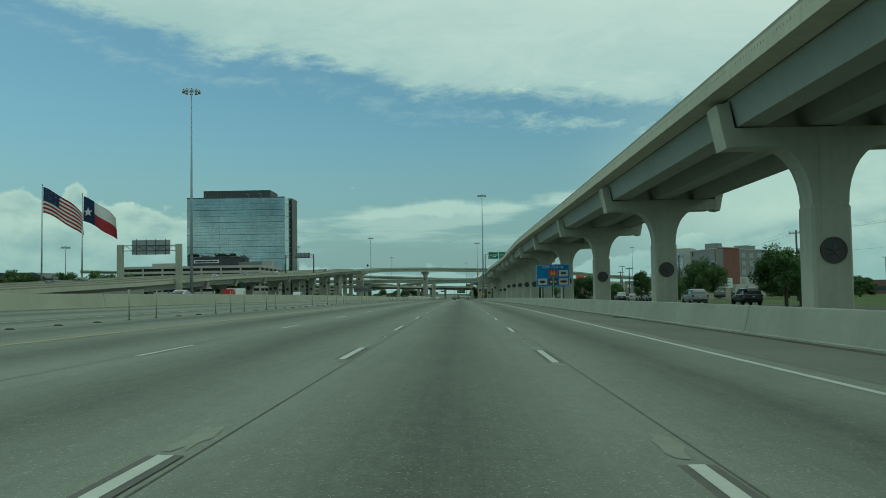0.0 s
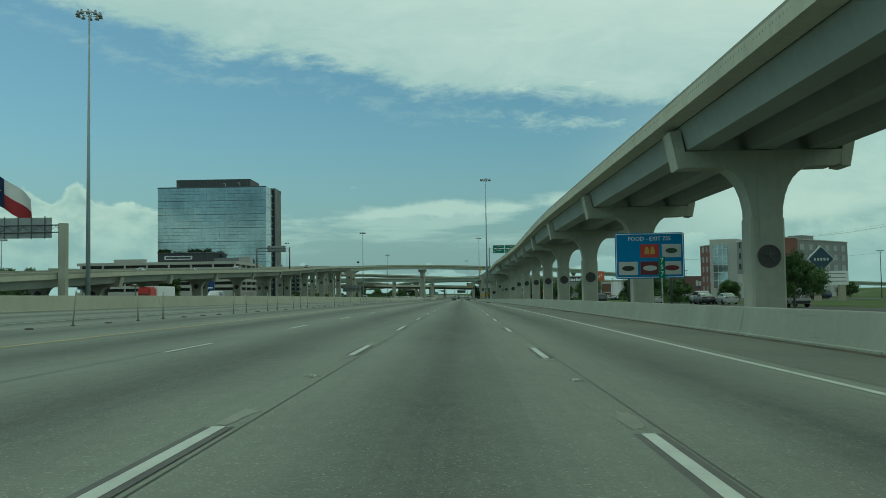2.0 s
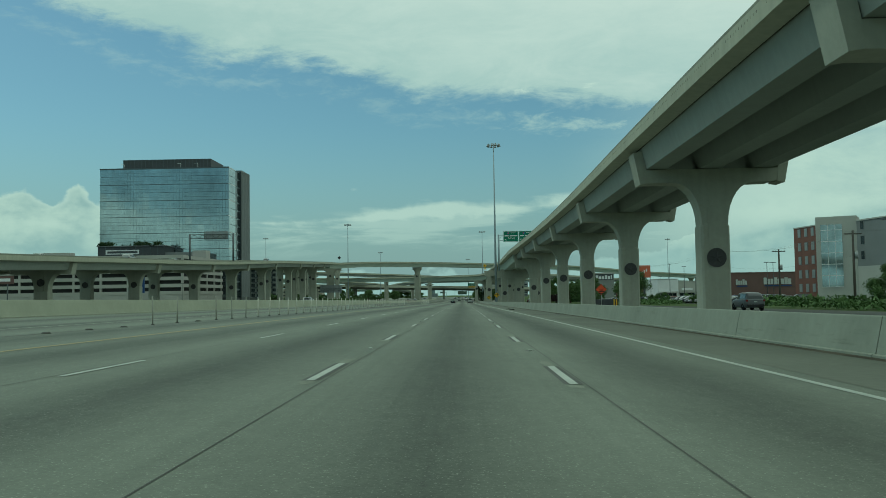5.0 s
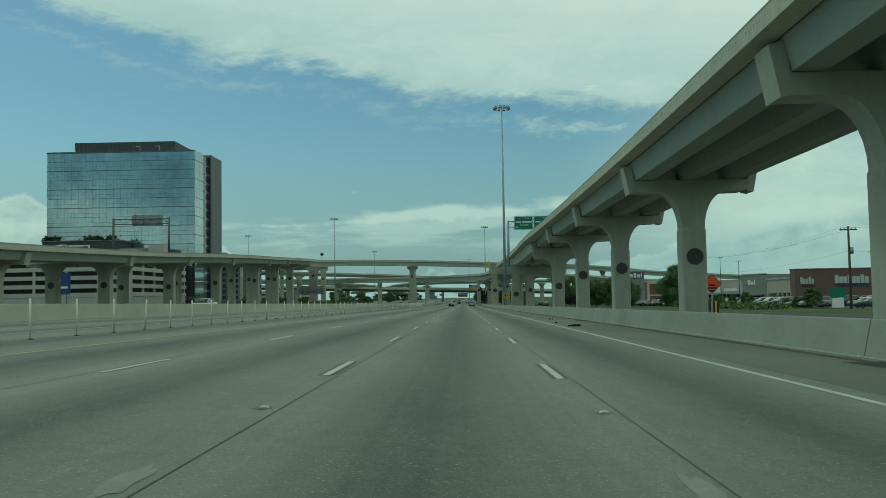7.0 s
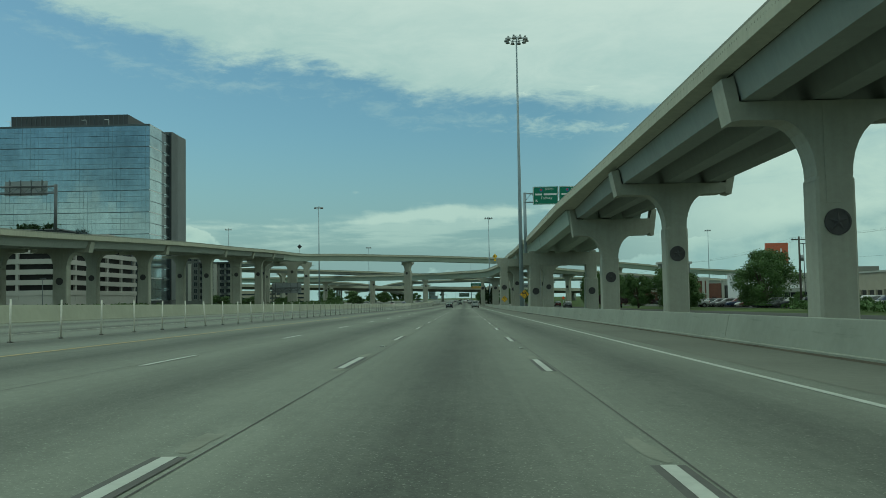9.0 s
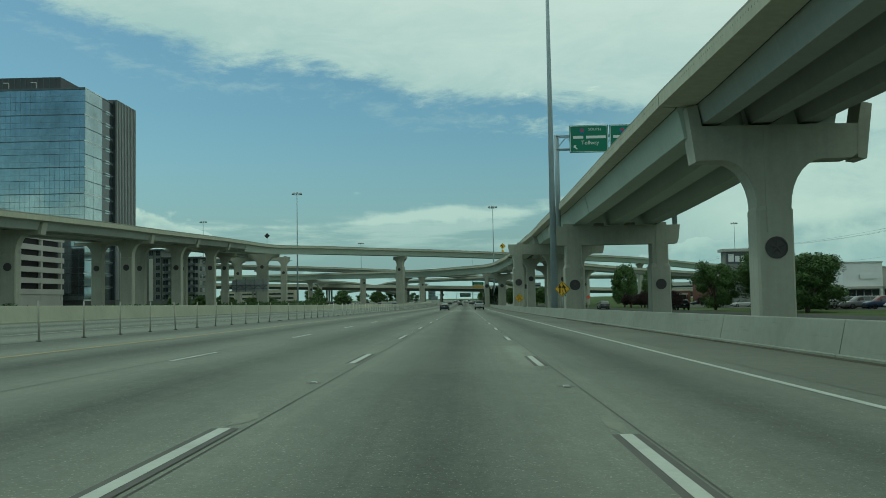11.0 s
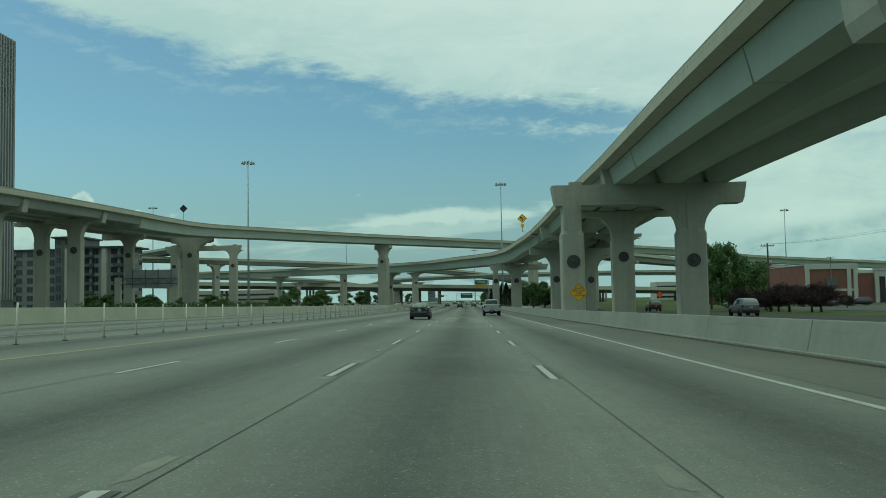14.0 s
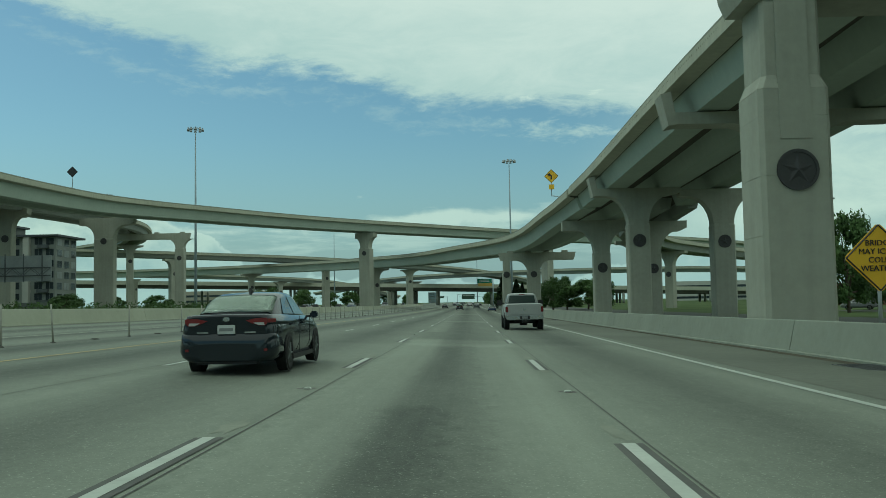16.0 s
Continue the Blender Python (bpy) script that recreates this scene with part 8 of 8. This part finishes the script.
def suv(x, y, paint, label, rz=0.0, name="sport_utility_car", group=""):
    c = thing(name, label, "car", (x, y, ground_z(x, y)), rz, group)
    st = [(0.0, 0.72, 0.46, 0.84, 1.02, 0.94), (0.08, 0.88, 0.34, 0.92, 1.12, 0.94), (0.5, 0.94, 0.30, 0.95, 1.12, 0.94), (3.4, 0.94, 0.30, 0.92, 1.08, 0.94), (4.2, 0.92, 0.32, 0.86, 1.0, 0.9), (4.65, 0.82, 0.38, 0.76, 0.86, 0.88), (4.75, 0.66, 0.42, 0.66, 0.74, 0.86)]
    part("body", loft(st, body_ring), paint, c)
    cab = [(0.12, 0.80, 0.62, 1.08, 1.40), (0.35, 0.83, 0.64, 1.08, 1.66), (0.8, 0.84, 0.66, 1.07, 1.72), (2.4, 0.84, 0.66, 1.06, 1.72), (2.8, 0.83, 0.65, 1.05, 1.64), (3.3, 0.80, 0.64, 1.04, 1.30), (3.6, 0.76, 0.64, 1.02, 1.08)]
    part("cabin", loft(cab, cabin_ring), paint, c)
    quad(c, "rear_window", CAR_GLASS, [(-0.66, 0.12, 1.18), (0.66, 0.12, 1.18), (0.58, 0.30, 1.60), (-0.58, 0.30, 1.60)])
    for s in (-1, 1):
        for pts in ([(0.5, 1.16), (1.2, 1.14), (1.2, 1.60), (0.6, 1.58)], [(1.27, 1.14), (2.1, 1.13), (2.1, 1.62), (1.27, 1.61)], [(2.17, 1.13), (3.1, 1.12), (2.8, 1.50), (2.17, 1.60)]):
            side_pane(c, "side_window", CAR_GLASS, cab, s, pts)
        wheel(c, s * 0.84, 0.95, 0.36, 0.24, s, False)
        wheel(c, s * 0.84, 3.75, 0.36, 0.24, s, False)
        slab(c, "tail_lamp", TAIL, min(s * 0.70, s * 0.90), max(s * 0.70, s * 0.90), -0.02, 0.14, 0.88, 1.08, 0.03)
        slab(c, "mirror", paint, min(s * 0.92, s * 1.12), max(s * 0.92, s * 1.12), 2.9, 3.05, 1.08, 1.24, 0.03)
    slab(c, "rear_bumper", PLASTIC, -0.82, 0.82, -0.05, 0.2, 0.40, 0.62, 0.05)
    slab(c, "number_plate", PLATE, -0.15, 0.15, -0.02, 0.0, 0.82, 0.93, 0.006)
    return c


# the saloon and the pickup ahead
sedan(-3.55, 488.42, PAINT_NAVY, "dark navy four-door sedan on the highway lane").scale = (0.95, 1, 1)
pickup(3.36, 520.1, PAINT_WHITE, "white crew-cab pickup truck on the highway lane")

# distant traffic
G = "distant traffic"
ref_sedan = sedan(-7.2, 752, PAINT_ANY, "car driving far ahead on the highway", False, name="car", group=G)
ref_suv = suv(5.4 - 1.9, 850, PAINT_ANY, "car driving far ahead on the highway", group=G)
for x, y, kind in ((-1.9, 696, 0), (2.8, 753, 1), (5.6, 671, 0), (-6.6, 905, 1), (0.8, 866, 1), (-3.4, 812, 0), (3.9, 842, 0), (0.2, 935, 1), (-3.6, 960, 1), (3.6, 985, 0), (-7.0, 1040, 1), (0.1, 1110, 0), (-3.5, 1180, 1), (3.7, 1190, 1), (7.3, 1020, 0), (-3.5, 1300, 0), (0.2, 1260, 1), (4.0, 1330, 1)):
    o = ref_suv if kind else ref_sedan
    copy_thing(o, pose(x, y, ground_z(x, y), 0, 0, 0))
# oncoming and ramp traffic
for x, y, z, kind, rz in ((-25.0, 742, None, 1, 180), (-30, 640, None, 0, 180), (-33.5, 930, None, 0, 180), (-29.5, 700, None, 1, 180), (-26, 300, None, 0, 180), (-33, 180, None, 1, 180), (-29.5, 95, None, 0, 180),
                          (-74, 300, LV, 0, 0), (-69.5, 330, LV, 1, 0), (-74, 480, LV, 1, 0), (-70, 360, LV, 0, 0), (-72, 255, LV, 0, 0), (-80, 170, LV2, 1, 0), (-86, 196, LV2, 0, 0)):
    o = ref_suv if kind else ref_sedan
    copy_thing(o, pose(x, y, ground_z(x, y) if z is None else spline(z, y)[2] + lift(z[0][1]) + 0.27, 0, 0, rz))
# parked cars
PG = "parked cars"
park_sedan = sedan(58, 330, PAINT_ANY, "parked car in the store parking lot", False, 90, "parked_car", PG)
park_suv = suv(64, 336, PAINT_ANY, "parked car in the store parking lot", 90, "parked_car", PG)
g = random.Random(9)
for row_x, y0, y1 in ((56, 340, 470), (66, 330, 480), (76, 340, 470)):
    yy = y0
    while yy < y1:
        yy += 2.9 if g.random() < 0.7 else 5.8
        copy_thing(park_suv if g.random() < 0.45 else park_sedan, pose(row_x + g.uniform(-0.4, 0.4), yy, ground_z(row_x, yy), 0, 0, 90 + g.uniform(-3, 3)))
for x, y, rz in ((64, 216, 80), (61, 222, 85), (70, 228, 90), (58, 505, 90), (64, 520, 90), (70, 585, 90), (76, 590, 90), (82, 596, 90), (58, 600, 60)):
    copy_thing(park_sedan if (x + y) % 2 else park_suv, pose(x, y, ground_z(x, y), 0, 0, rz))
for x in range(-120, -60, 6):
    copy_thing(park_suv if x % 4 else park_sedan, pose(x, 930 + (x % 5), ground_z(-60, 744), 0, 0, 90))
# frontage road traffic
FG = "frontage traffic"
f_suv = suv(27.6, 500.5, PAINT_ANY, "sport utility car on the frontage road", 0, "frontage_car", FG)
suv(50.0, 396, PAINT_NAVY, "dark van-like car parked by the frontage road", -25, "parked_car", PG)
f_white = suv(31.9, 152, PAINT_WHITE, "white sport utility car on the frontage road", 0, "frontage_car", FG)
f_pale = sedan(29.0, 190, PAINT_WHITE, "white sedan on the frontage road", False, 0, "frontage_car", FG)
f_dark = suv(28.5, 85.8, PAINT_NAVY, "dark sport utility car on the frontage road", 0, "frontage_car", FG)
for x, y, o in ((35.0, 468, f_dark), (27.6, 232, f_suv), (31.0, 170, ref_sedan), (30.2, 138, f_white), (32.4, 177, f_white), (32.6, 166, f_pale), (26.4, 97.2, f_white), (31.2, 560, f_suv), (27.8, 610, ref_sedan)):
    c = copy_thing(o, pose(x, y, ground_z(x, y), 0, 0, 0))
    tagged(c, "car on the frontage road beside the viaduct", "car", FG)
pickup(49.5, 447, PAINT_WHITE, "white pickup truck parked by the hedge", 90, "parked_pickup", PG)
# delivery truck on the far frontage road
t = thing("delivery_truck", "red cab truck with a long white cargo box", "truck", (-60, 240, ground_z(-60, 240) - 0.5), 180)
slab(t, "cargo_box", SIGN_WHITE, -1.25, 1.25, 0, 10.5, 1.1, 4.0, 0.05)
slab(t, "cab", SIGN_RED, -1.2, 1.2, 10.8, 14.4, 0.9, 3.8, 0.25)
quad(t, "windscreen", CAR_GLASS, [(-1.0, 14.42, 2.3), (1.0, 14.42, 2.3), (1.0, 14.3, 3.4), (-1.0, 14.3, 3.4)])
for s in (-1, 1):
    for yy in (1.5, 2.7, 9.5, 13.4):
        wheel(t, s * 1.1, yy, 0.5, 0.3, s)
slab(t, "chassis", PLASTIC, -0.6, 0.6, 0.2, 14.0, 0.6, 1.1, 0.03)
